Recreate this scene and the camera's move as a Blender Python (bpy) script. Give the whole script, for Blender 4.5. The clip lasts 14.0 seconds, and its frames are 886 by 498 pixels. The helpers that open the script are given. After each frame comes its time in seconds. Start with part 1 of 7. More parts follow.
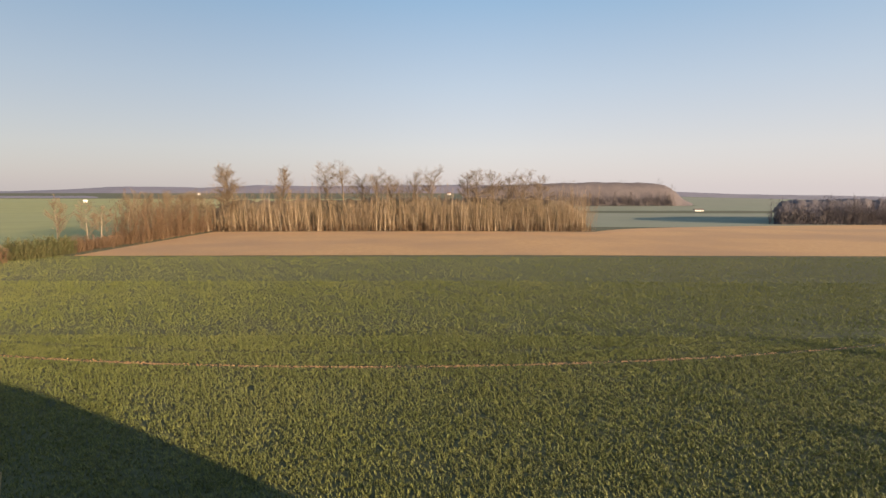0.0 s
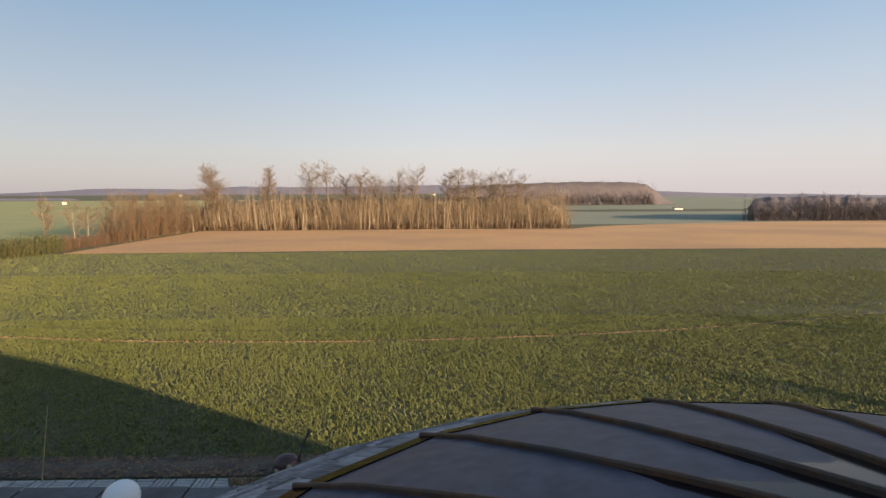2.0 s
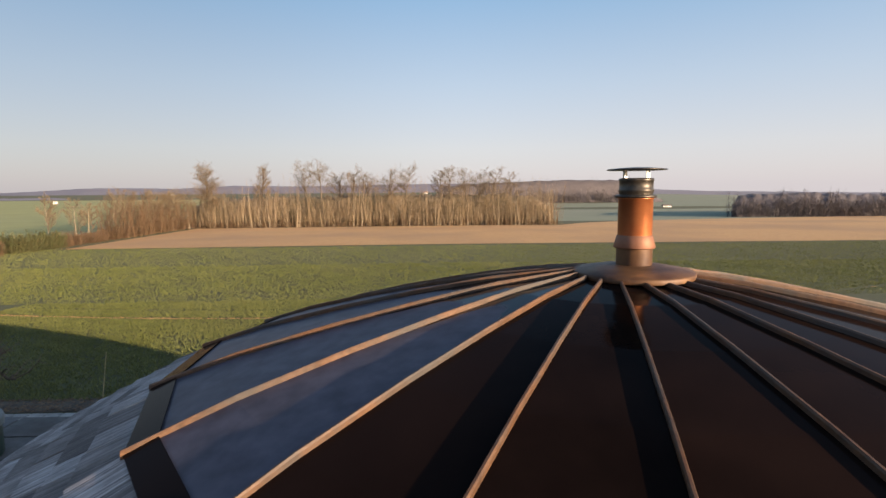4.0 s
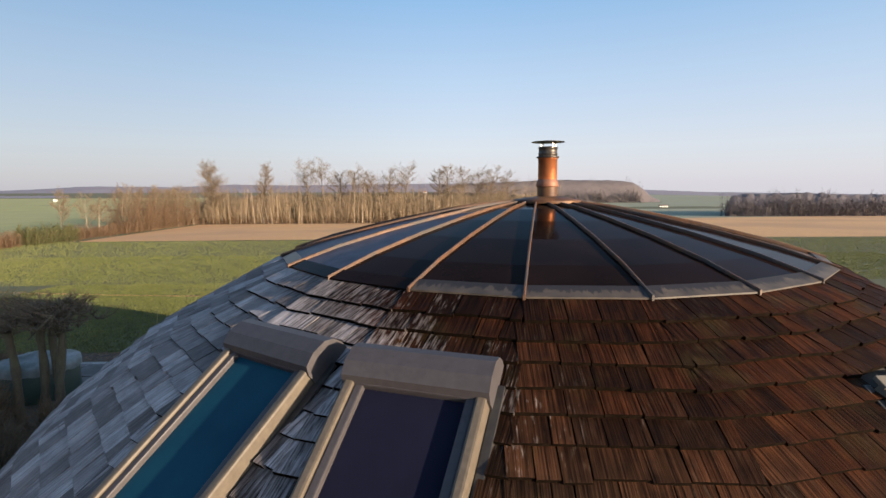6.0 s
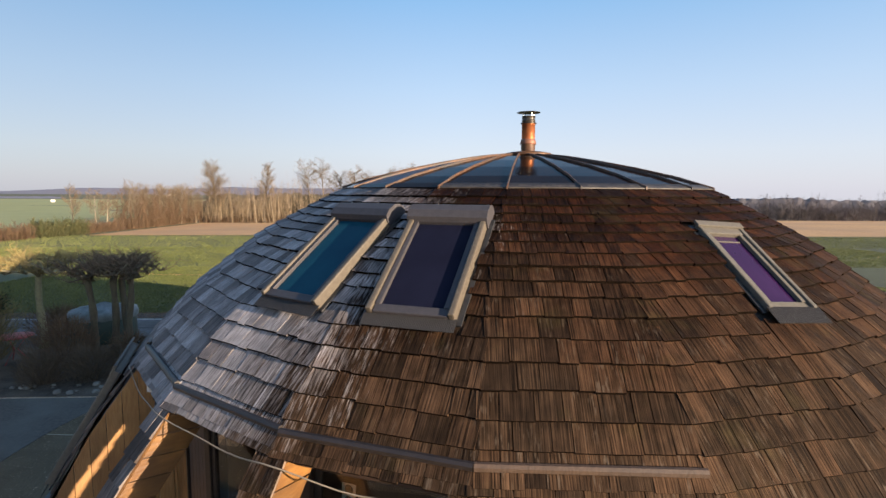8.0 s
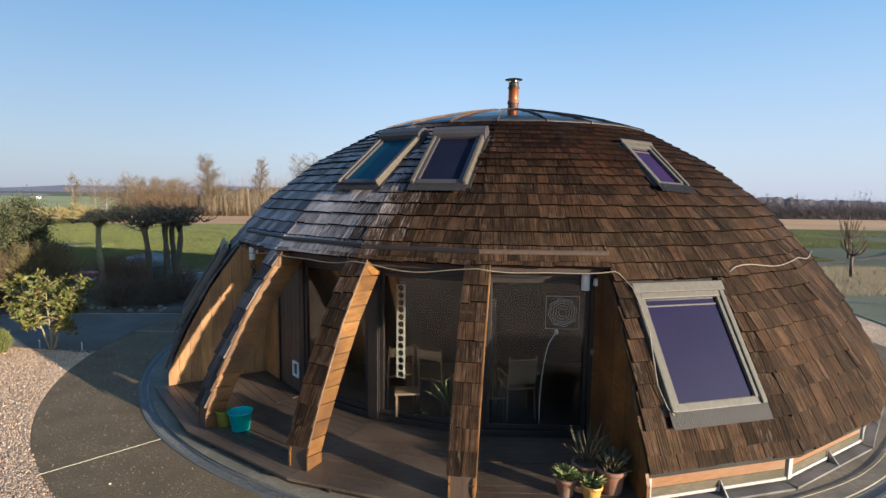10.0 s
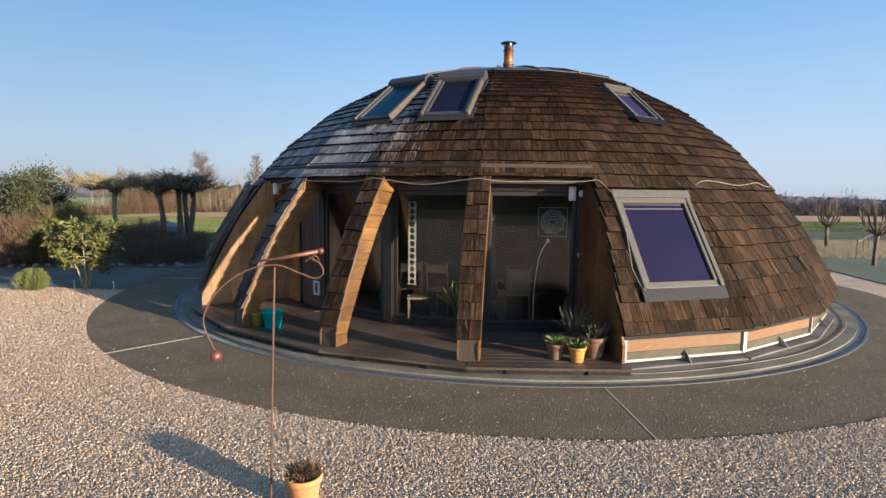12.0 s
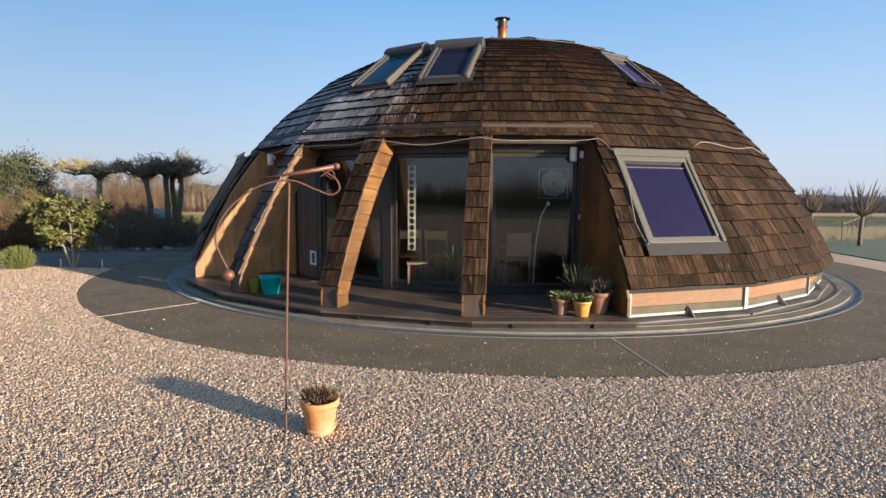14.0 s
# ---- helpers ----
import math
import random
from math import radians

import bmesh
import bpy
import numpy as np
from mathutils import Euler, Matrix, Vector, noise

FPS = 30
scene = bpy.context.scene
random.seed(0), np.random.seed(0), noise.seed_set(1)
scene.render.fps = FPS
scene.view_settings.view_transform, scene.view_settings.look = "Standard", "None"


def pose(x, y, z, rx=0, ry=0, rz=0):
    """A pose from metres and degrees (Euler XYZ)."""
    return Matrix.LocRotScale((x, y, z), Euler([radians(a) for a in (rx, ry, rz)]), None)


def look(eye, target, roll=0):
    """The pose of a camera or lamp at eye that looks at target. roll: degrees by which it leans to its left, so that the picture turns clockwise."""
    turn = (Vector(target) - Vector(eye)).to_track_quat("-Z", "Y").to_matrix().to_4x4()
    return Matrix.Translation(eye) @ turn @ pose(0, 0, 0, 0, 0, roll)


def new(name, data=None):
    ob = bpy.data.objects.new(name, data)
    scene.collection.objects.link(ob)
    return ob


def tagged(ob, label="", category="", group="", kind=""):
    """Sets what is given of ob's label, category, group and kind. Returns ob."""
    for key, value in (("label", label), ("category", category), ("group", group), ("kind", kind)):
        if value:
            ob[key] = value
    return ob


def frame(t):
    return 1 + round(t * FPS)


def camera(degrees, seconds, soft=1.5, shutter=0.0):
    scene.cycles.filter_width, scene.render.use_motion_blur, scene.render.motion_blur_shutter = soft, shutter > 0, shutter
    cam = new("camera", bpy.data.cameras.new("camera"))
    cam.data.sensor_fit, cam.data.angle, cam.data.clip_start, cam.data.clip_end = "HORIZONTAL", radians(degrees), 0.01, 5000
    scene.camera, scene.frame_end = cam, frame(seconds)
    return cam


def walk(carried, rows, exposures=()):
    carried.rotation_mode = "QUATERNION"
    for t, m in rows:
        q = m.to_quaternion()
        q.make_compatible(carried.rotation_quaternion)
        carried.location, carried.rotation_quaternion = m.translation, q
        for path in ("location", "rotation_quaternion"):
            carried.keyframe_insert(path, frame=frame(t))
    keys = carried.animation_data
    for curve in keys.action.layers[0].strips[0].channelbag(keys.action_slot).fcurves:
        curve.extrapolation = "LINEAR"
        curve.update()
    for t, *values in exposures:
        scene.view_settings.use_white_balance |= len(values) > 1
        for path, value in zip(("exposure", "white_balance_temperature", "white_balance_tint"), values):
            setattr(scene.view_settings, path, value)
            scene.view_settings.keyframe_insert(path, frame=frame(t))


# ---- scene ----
cam = camera(79.6, 14.0)
PATH = [
    (0, (-2.061, 1.595, 6.145), (-2.093, 3.581, 5.918), -0.0),
    (0.5, (-1.934, 1.125, 6.135), (-1.947, 3.112, 5.905), -0.1),
    (1, (-1.766, 0.477, 6.041), (-1.755, 2.464, 5.811), -0.3),
    (1.5, (-1.699, -0.004, 5.889), (-1.681, 1.983, 5.663), -0.3),
    (2, (-1.661, -0.537, 5.786), (-1.638, 1.45, 5.561), -0.3),
    (2.5, (-1.525, -1.219, 5.789), (-1.491, 0.768, 5.565), -0.3),
    (3, (-1.41, -1.958, 5.726), (-1.358, 0.028, 5.496), -0.5),
    (5.5, (-1.304, -5.364, 5.283), (-1.259, -3.378, 5.054), -0.4),
    (6, (-1.359, -6.021, 5.153), (-1.304, -4.035, 4.923), -0.2),
    (6.5, (-1.445, -6.633, 4.943), (-1.396, -4.646, 4.727), 0.3),
    (7, (-1.506, -7.237, 4.803), (-1.457, -5.25, 4.584), 0.3),
    (7.5, (-1.569, -7.87, 4.675), (-1.514, -5.884, 4.451), 0.4),
    (8, (-1.655, -8.582, 4.392), (-1.587, -6.595, 4.179), 0.3),
    (8.5, (-1.761, -9.208, 4.134), (-1.676, -7.221, 3.925), 0.1),
    (11, (-2.256, -12.519, 2.658), (-2.137, -10.534, 2.447), 0.9),
    (11.5, (-2.295, -12.63, 2.4), (-2.17, -10.645, 2.192), 0.7),
    (12, (-2.35, -12.657, 2.152), (-2.215, -10.672, 1.946), 0.6),
    (12.5, (-2.403, -12.663, 1.912), (-2.257, -10.678, 1.715), 0.6),
    (13, (-2.457, -12.66, 1.71), (-2.3, -10.675, 1.52), 0.5),
    (13.5, (-2.512, -12.65, 1.617), (-2.341, -10.667, 1.424), 0.4),
    (14, (-2.562, -12.624, 1.587), (-2.374, -10.643, 1.385), 0.3),
]
walk(cam, [(t, look(eye, target, roll)) for t, eye, target, roll in PATH],
     exposures=[(0, 1.34, 7550, 15), (3, 1.35, 7450, 15), (5.5, 1.42, 6750, 12), (8, 1.50, 6450, 11), (11, 1.3, 5600, 4), (14, 1.35, 5800, 7)])

# ---- light ----
SUN_AZ, SUN_EL = -36.9, 8.7   # compass of the plan: degrees from +x, counter-clockwise
world = bpy.data.worlds.new("world")
scene.world = world
world.use_nodes = True
_nt = world.node_tree
_sky = _nt.nodes.new("ShaderNodeTexSky")
_sky.sky_type = "NISHITA"
_sky.sun_disc = False
_sky.sun_elevation = radians(SUN_EL + 2)
_sky.sun_rotation = radians(90.0 - SUN_AZ)
_sky.air_density, _sky.dust_density, _sky.ozone_density = 1.0, 1.0, 3.0
# winter haze: the clear sky pales towards the horizon, all the way round
_co = _nt.nodes.new("ShaderNodeTexCoord")
_sp = _nt.nodes.new("ShaderNodeSeparateXYZ")
_nt.links.new(_co.outputs["Generated"], _sp.inputs["Vector"])
_hz = _nt.nodes.new("ShaderNodeValToRGB")
_e = _hz.color_ramp.elements
_e[0].position, _e[0].color = 0.0, (2.86, 2.86, 3.22, 1)
_e[1].position, _e[1].color = 1.0, (0.50, 1.00, 1.95, 1)
for _p, _c in ((0.07, (2.76, 2.94, 3.35, 1)), (0.18, (2.08, 2.66, 3.42, 1)), (0.36, (0.90, 1.93, 3.22, 1)), (0.52, (0.80, 1.55, 2.70, 1))):
    _n = _e.new(_p)
    _n.color = _c
_nt.links.new(_sp.outputs["Z"], _hz.inputs["Fac"])
_mx = _nt.nodes.new("ShaderNodeMix")
_mx.data_type = "RGBA"
_mx.inputs["Factor"].default_value = 0.82
_nt.links.new(_sky.outputs["Color"], _mx.inputs["A"])
_nt.links.new(_hz.outputs["Color"], _mx.inputs["B"])
_bg = _nt.nodes["Background"]
_bg.inputs["Strength"].default_value = 0.097
# the hazy air is dullest opposite the sun and glows round it
_az = (math.cos(radians(SUN_AZ)), math.sin(radians(SUN_AZ)), 0.0)
_su = (math.cos(radians(SUN_AZ)) * math.cos(radians(SUN_EL)), math.sin(radians(SUN_AZ)) * math.cos(radians(SUN_EL)), math.sin(radians(SUN_EL)))


def _dot(v):
    n = _nt.nodes.new("ShaderNodeVectorMath")
    n.operation = "DOT_PRODUCT"
    n.inputs[1].default_value = v
    _nt.links.new(_co.outputs["Generated"], n.inputs[0])
    return n.outputs["Value"]


_dim = _nt.nodes.new("ShaderNodeMapRange")
_dim.interpolation_type = "SMOOTHSTEP"
_dim.inputs["From Min"].default_value, _dim.inputs["From Max"].default_value = -1.02, -0.5
_dim.inputs["To Min"].default_value, _dim.inputs["To Max"].default_value = 0.78, 1.0
_nt.links.new(_dot(_az), _dim.inputs["Value"])
_sc = _nt.nodes.new("ShaderNodeVectorMath")
_sc.operation = "SCALE"
_nt.links.new(_mx.outputs["Result"], _sc.inputs[0])
_nt.links.new(_dim.outputs["Result"], _sc.inputs["Scale"])
_sd3 = _dot(_su)
_last = _sc.outputs["Vector"]
for _pow, _amt in ((70.0, 14.0), (12.0, 8.0)):
    _cl = _nt.nodes.new("ShaderNodeMath")
    _cl.operation = "MAXIMUM"
    _cl.inputs[1].default_value = 0.0
    _nt.links.new(_sd3, _cl.inputs[0])
    _pw = _nt.nodes.new("ShaderNodeMath")
    _pw.operation = "POWER"
    _pw.inputs[1].default_value = _pow
    _nt.links.new(_cl.outputs[0], _pw.inputs[0])
    _gl = _nt.nodes.new("ShaderNodeVectorMath")
    _gl.operation = "MULTIPLY_ADD"
    _gl.inputs[1].default_value = (_amt, _amt * 0.94, _amt * 0.84)
    _nt.links.new(_pw.outputs[0], _gl.inputs[0])
    _nt.links.new(_last, _gl.inputs[2])
    _last = _gl.outputs["Vector"]
_nt.links.new(_last, _bg.inputs["Color"])
sun = new("sun", bpy.data.lights.new("sun", "SUN"))
sun.data.energy, sun.data.angle, sun.data.color = 5.0, radians(0.6), (1.0, 0.80, 0.58)
_sd = Vector((math.cos(radians(SUN_AZ)) * math.cos(radians(SUN_EL)), math.sin(radians(SUN_AZ)) * math.cos(radians(SUN_EL)), math.sin(radians(SUN_EL))))
sun.matrix_world = look(_sd * 60, (0, 0, 0))

# ---- materials ----


def principled(name):
    m = bpy.data.materials.new(name)
    m.use_nodes = True
    return m, m.node_tree, m.node_tree.nodes["Principled BSDF"]


def surface(name, c1, c2, scale=8.0, rough=0.8, metal=0.0, bump=0.2, bump_scale=None, stain=None, stain_scale=1.0,
            stretch=(1, 1, 1), vary=0.0, island=False, coat=0.0, depth=0.02, rough_vary=0.1, spec=0.5):
    """Two-scale procedural surface: fine grain between c1 and c2, broad stains, relief, and a shift of value from piece to piece."""
    m, nt, b = principled(name)
    N, L = nt.nodes.new, nt.links.new
    tc, mp = N("ShaderNodeTexCoord"), N("ShaderNodeMapping")
    mp.inputs["Scale"].default_value = stretch
    L(tc.outputs["Object"], mp.inputs["Vector"])
    fine, broad = N("ShaderNodeTexNoise"), N("ShaderNodeTexNoise")
    fine.inputs["Scale"].default_value, fine.inputs["Detail"].default_value, fine.inputs["Roughness"].default_value = scale, 6, 0.65
    broad.inputs["Scale"].default_value, broad.inputs["Detail"].default_value = stain_scale, 3
    L(mp.outputs["Vector"], fine.inputs["Vector"])
    L(tc.outputs["Object"], broad.inputs["Vector"])
    ramp = N("ShaderNodeValToRGB")
    ramp.color_ramp.elements[0].position, ramp.color_ramp.elements[1].position = 0.32, 0.68
    ramp.color_ramp.elements[0].color, ramp.color_ramp.elements[1].color = (*c1, 1), (*c2, 1)
    L(fine.outputs["Fac"], ramp.inputs["Fac"])
    out = ramp.outputs["Color"]
    if stain:
        r2 = N("ShaderNodeValToRGB")
        r2.color_ramp.elements[0].position, r2.color_ramp.elements[1].position = 0.42, 0.66
        L(broad.outputs["Fac"], r2.inputs["Fac"])
        mix = N("ShaderNodeMix")
        mix.data_type = "RGBA"
        mix.inputs["B"].default_value = (*stain, 1)
        L(r2.outputs["Color"], mix.inputs["Factor"])
        L(out, mix.inputs["A"])
        out = mix.outputs["Result"]
    if vary:
        hsv, mr = N("ShaderNodeHueSaturation"), N("ShaderNodeMapRange")
        src = N("ShaderNodeNewGeometry").outputs["Random Per Island"] if island else N("ShaderNodeObjectInfo").outputs["Random"]
        mr.inputs["To Min"].default_value, mr.inputs["To Max"].default_value = 1 - vary, 1 + vary
        L(src, mr.inputs["Value"])
        L(mr.outputs["Result"], hsv.inputs["Value"])
        L(out, hsv.inputs["Color"])
        out = hsv.outputs["Color"]
    L(out, b.inputs["Base Color"])
    rr = N("ShaderNodeMapRange")
    rr.inputs["To Min"].default_value, rr.inputs["To Max"].default_value = max(0.02, rough - rough_vary), min(1, rough + rough_vary)
    L(broad.outputs["Fac"], rr.inputs["Value"])
    L(rr.outputs["Result"], b.inputs["Roughness"])
    b.inputs["Metallic"].default_value = metal
    b.inputs["Coat Weight"].default_value = coat
    b.inputs["Specular IOR Level"].default_value = spec
    if bump:
        bn, bp = N("ShaderNodeTexNoise"), N("ShaderNodeBump")
        bn.inputs["Scale"].default_value, bn.inputs["Detail"].default_value = bump_scale or scale * 2, 5
        L(mp.outputs["Vector"], bn.inputs["Vector"])
        bp.inputs["Strength"].default_value, bp.inputs["Distance"].default_value = bump, depth
        L(bn.outputs["Fac"], bp.inputs["Height"])
        L(bp.outputs["Normal"], b.inputs["Normal"])
    return m


def shingle_material(name, island):
    """Split cedar: combed grooves along the slope, tones that change from piece to piece, silver weathering on the shaded side."""
    m, nt, b = principled(name)
    N, L = nt.nodes.new, nt.links.new

    def noise_tex(vec, scale, detail, rough=0.5):
        t = N("ShaderNodeTexNoise")
        t.inputs["Scale"].default_value, t.inputs["Detail"].default_value, t.inputs["Roughness"].default_value = scale, detail, rough
        L(vec, t.inputs["Vector"])
        return t.outputs["Fac"]

    def math_node(op, a, c, d=None):
        t = N("ShaderNodeMath")
        t.operation = op
        for i, v in enumerate((a, c, d)):
            if v is None:
                continue
            if isinstance(v, (int, float)):
                t.inputs[i].default_value = v
            else:
                L(v, t.inputs[i])
        return t.outputs[0]

    def ranged(v, f0, f1, t0, t1):
        t = N("ShaderNodeMapRange")
        for key, x in (("From Min", f0), ("From Max", f1), ("To Min", t0), ("To Max", t1)):
            t.inputs[key].default_value = x
        L(v, t.inputs["Value"])
        return t.outputs["Result"]

    def ramp(v, stops):
        t = N("ShaderNodeValToRGB")
        e = t.color_ramp.elements
        e[0].position, e[0].color = stops[0][0], (*stops[0][1], 1)
        e[1].position, e[1].color = stops[-1][0], (*stops[-1][1], 1)
        for p, c in stops[1:-1]:
            e.new(p).color = (*c, 1)
        L(v, t.inputs["Fac"])
        return t.outputs["Color"]

    def blend(f, a, c):
        t = N("ShaderNodeMix")
        t.data_type = "RGBA"
        for key, v in (("Factor", f), ("A", a), ("B", c)):
            if isinstance(v, (int, float)):
                t.inputs[key].default_value = v
            elif isinstance(v, tuple):
                t.inputs[key].default_value = (*v, 1)
            else:
                L(v, t.inputs[key])
        return t.outputs["Result"]

    geo = N("ShaderNodeNewGeometry")
    own = geo.outputs["Random Per Island"] if island else N("ShaderNodeObjectInfo").outputs["Random"]
    wn = N("ShaderNodeTexWhiteNoise")
    wn.noise_dimensions = "1D"
    L(own, wn.inputs["W"])
    own2 = wn.outputs["Value"]
    uv = N("ShaderNodeUVMap").outputs["UV"]

    def fibres(sx, sy, shift):
        mp, off, add = N("ShaderNodeMapping"), N("ShaderNodeCombineXYZ"), N("ShaderNodeVectorMath")
        mp.inputs["Scale"].default_value = (sx, sy, 1)
        L(uv, mp.inputs["Vector"])
        L(math_node("MULTIPLY", own, shift), off.inputs["Z"])
        L(mp.outputs["Vector"], add.inputs[0])
        L(off.outputs["Vector"], add.inputs[1])
        return add.outputs["Vector"]

    groove = noise_tex(fibres(95, 1.3, 37.0), 1.0, 3)
    fleck = noise_tex(fibres(48, 7.0, 53.0), 1.0, 4)
    patch = noise_tex(fibres(9, 6.0, 71.0), 1.0, 3)
    broad = noise_tex(geo.outputs["Position"], 0.7, 3)
    blotch = noise_tex(geo.outputs["Position"], 2.6, 4, 0.6)
    pick = math_node("ADD", math_node("MULTIPLY", own, 0.60), math_node("MULTIPLY_ADD", broad, 0.9, -0.28))
    wet = ramp(pick, ((0.0, WET[0]), (0.35, WET[1]), (0.7, WET[2]), (1.0, WET[3])))
    dry = ramp(pick, ((0.0, DRY[0]), (0.35, DRY[1]), (0.65, DRY[2]), (1.0, DRY[3])))
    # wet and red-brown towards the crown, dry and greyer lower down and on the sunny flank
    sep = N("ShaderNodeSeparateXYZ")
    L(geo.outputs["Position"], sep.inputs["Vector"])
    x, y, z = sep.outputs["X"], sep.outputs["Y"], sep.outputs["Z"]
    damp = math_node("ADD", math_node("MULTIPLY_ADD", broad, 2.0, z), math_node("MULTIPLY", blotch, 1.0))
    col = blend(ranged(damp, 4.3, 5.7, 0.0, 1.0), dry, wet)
    # greenish algae in the blotches
    col = blend(ranged(blotch, 0.56, 0.72, 0.0, 0.4), col, (0.026, 0.022, 0.0085))
    hsv = N("ShaderNodeHueSaturation")
    L(math_node("MULTIPLY", ranged(groove, 0.35, 0.65, 0.30, 1.78), ranged(patch, 0.3, 0.7, 0.62, 1.4)), hsv.inputs["Value"])
    L(col, hsv.inputs["Color"])
    col = hsv.outputs["Color"]
    # worn pale fibres on some of the pieces
    worn = math_node("MULTIPLY", ranged(fleck, 0.56, 0.68, 0.0, 1.0), math_node("MULTIPLY", ranged(own2, 0.35, 0.95, 0.0, 0.85), ranged(damp, 4.0, 5.6, 1.0, 0.18)))
    col = blend(worn, col, (0.092, 0.068, 0.049))
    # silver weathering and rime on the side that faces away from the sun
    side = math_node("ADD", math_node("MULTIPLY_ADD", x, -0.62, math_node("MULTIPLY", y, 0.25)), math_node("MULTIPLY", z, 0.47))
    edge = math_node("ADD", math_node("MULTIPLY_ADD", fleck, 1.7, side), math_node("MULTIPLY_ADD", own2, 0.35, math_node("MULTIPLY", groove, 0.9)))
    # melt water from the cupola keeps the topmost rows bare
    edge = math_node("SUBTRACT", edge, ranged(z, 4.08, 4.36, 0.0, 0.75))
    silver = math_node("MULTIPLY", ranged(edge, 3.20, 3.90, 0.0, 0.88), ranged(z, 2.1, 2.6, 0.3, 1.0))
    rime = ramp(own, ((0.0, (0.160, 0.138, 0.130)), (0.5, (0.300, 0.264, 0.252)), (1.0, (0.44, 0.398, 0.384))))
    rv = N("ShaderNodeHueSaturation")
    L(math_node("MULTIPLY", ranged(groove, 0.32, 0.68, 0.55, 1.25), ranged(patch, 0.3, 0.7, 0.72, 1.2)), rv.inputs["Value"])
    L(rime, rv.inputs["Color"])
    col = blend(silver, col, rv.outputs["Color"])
    L(col, b.inputs["Base Color"])
    L(ranged(patch, 0.3, 0.7, 0.62, 0.88), b.inputs["Roughness"])
    b.inputs["Specular IOR Level"].default_value = 0.05
    bp = N("ShaderNodeBump")
    bp.inputs["Strength"].default_value, bp.inputs["Distance"].default_value = 0.8, 0.006
    L(math_node("MULTIPLY_ADD", fleck, 0.4, groove), bp.inputs["Height"])
    L(bp.outputs["Normal"], b.inputs["Normal"])
    return m


WET = ((0.0042, 0.0017, 0.0010), (0.0105, 0.0037, 0.0018), (0.0235, 0.0073, 0.0029), (0.0370, 0.0132, 0.0053))
DRY = ((0.0115, 0.0070, 0.0046), (0.0260, 0.0156, 0.0094), (0.044, 0.0245, 0.0138), (0.062, 0.0395, 0.0245))
# wet end grain, darkened further to paint the shadow line under each row
M_ENDGRAIN = surface("wet_end_grain_with_gap_shade", (0.004, 0.0026, 0.0017), (0.011, 0.007, 0.0042), 30, 0.9, bump=0, spec=0.03)
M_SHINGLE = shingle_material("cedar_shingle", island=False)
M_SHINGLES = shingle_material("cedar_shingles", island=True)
M_UNDER = surface("roof_felt", (0.015, 0.012, 0.010), (0.03, 0.025, 0.02), 6, 0.9)
M_BLACKGLASS = surface("dark_roof_glass", (0.005, 0.0028, 0.0022), (0.010, 0.0056, 0.0044), 2, 0.12, bump=0.03, bump_scale=1.2, stain=(0.014, 0.0075, 0.006), stain_scale=0.6, rough_vary=0.06, spec=0.015)


def rimed_glass(name):
    """Dark glass with a tongue of rime rising from the foot of each panel; the map's u runs across the panel, v is the distance from the hub."""
    m, nt, b = principled(name)
    N, L = nt.nodes.new, nt.links.new
    uv, sep = N("ShaderNodeUVMap"), N("ShaderNodeSeparateXYZ")
    L(uv.outputs["UV"], sep.inputs["Vector"])
    tc, no, fine = N("ShaderNodeTexCoord"), N("ShaderNodeTexNoise"), N("ShaderNodeTexNoise")
    no.inputs["Scale"].default_value, no.inputs["Detail"].default_value = 2.2, 3
    fine.inputs["Scale"].default_value, fine.inputs["Detail"].default_value = 9, 5
    L(tc.outputs["Object"], no.inputs["Vector"])
    L(tc.outputs["Object"], fine.inputs["Vector"])

    def op(kind, a, c, d=None):
        t = N("ShaderNodeMath")
        t.operation = kind
        for i, v in enumerate((a, c, d)):
            if isinstance(v, (int, float)):
                t.inputs[i].default_value = v
            elif v is not None:
                L(v, t.inputs[i])
        return t.outputs[0]
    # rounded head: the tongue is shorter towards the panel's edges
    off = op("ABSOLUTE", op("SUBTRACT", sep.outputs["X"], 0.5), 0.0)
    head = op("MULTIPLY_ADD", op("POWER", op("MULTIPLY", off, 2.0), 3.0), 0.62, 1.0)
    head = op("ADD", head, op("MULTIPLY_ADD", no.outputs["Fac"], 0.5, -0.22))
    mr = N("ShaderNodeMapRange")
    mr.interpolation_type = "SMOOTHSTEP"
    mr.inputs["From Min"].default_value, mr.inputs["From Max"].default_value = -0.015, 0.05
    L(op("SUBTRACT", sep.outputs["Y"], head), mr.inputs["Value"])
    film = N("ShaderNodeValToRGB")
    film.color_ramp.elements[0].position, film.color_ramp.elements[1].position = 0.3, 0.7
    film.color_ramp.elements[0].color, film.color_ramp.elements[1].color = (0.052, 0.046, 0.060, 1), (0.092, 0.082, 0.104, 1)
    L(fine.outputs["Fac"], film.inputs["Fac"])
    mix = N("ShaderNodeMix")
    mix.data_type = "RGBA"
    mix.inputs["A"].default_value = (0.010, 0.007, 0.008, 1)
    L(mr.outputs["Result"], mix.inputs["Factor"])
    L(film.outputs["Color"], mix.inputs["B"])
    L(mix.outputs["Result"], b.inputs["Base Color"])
    rr = N("ShaderNodeMapRange")
    rr.inputs["To Min"].default_value, rr.inputs["To Max"].default_value = 0.14, 0.45
    L(mr.outputs["Result"], rr.inputs["Value"])
    L(rr.outputs["Result"], b.inputs["Roughness"])
    b.inputs["Specular IOR Level"].default_value = 0.12
    return m


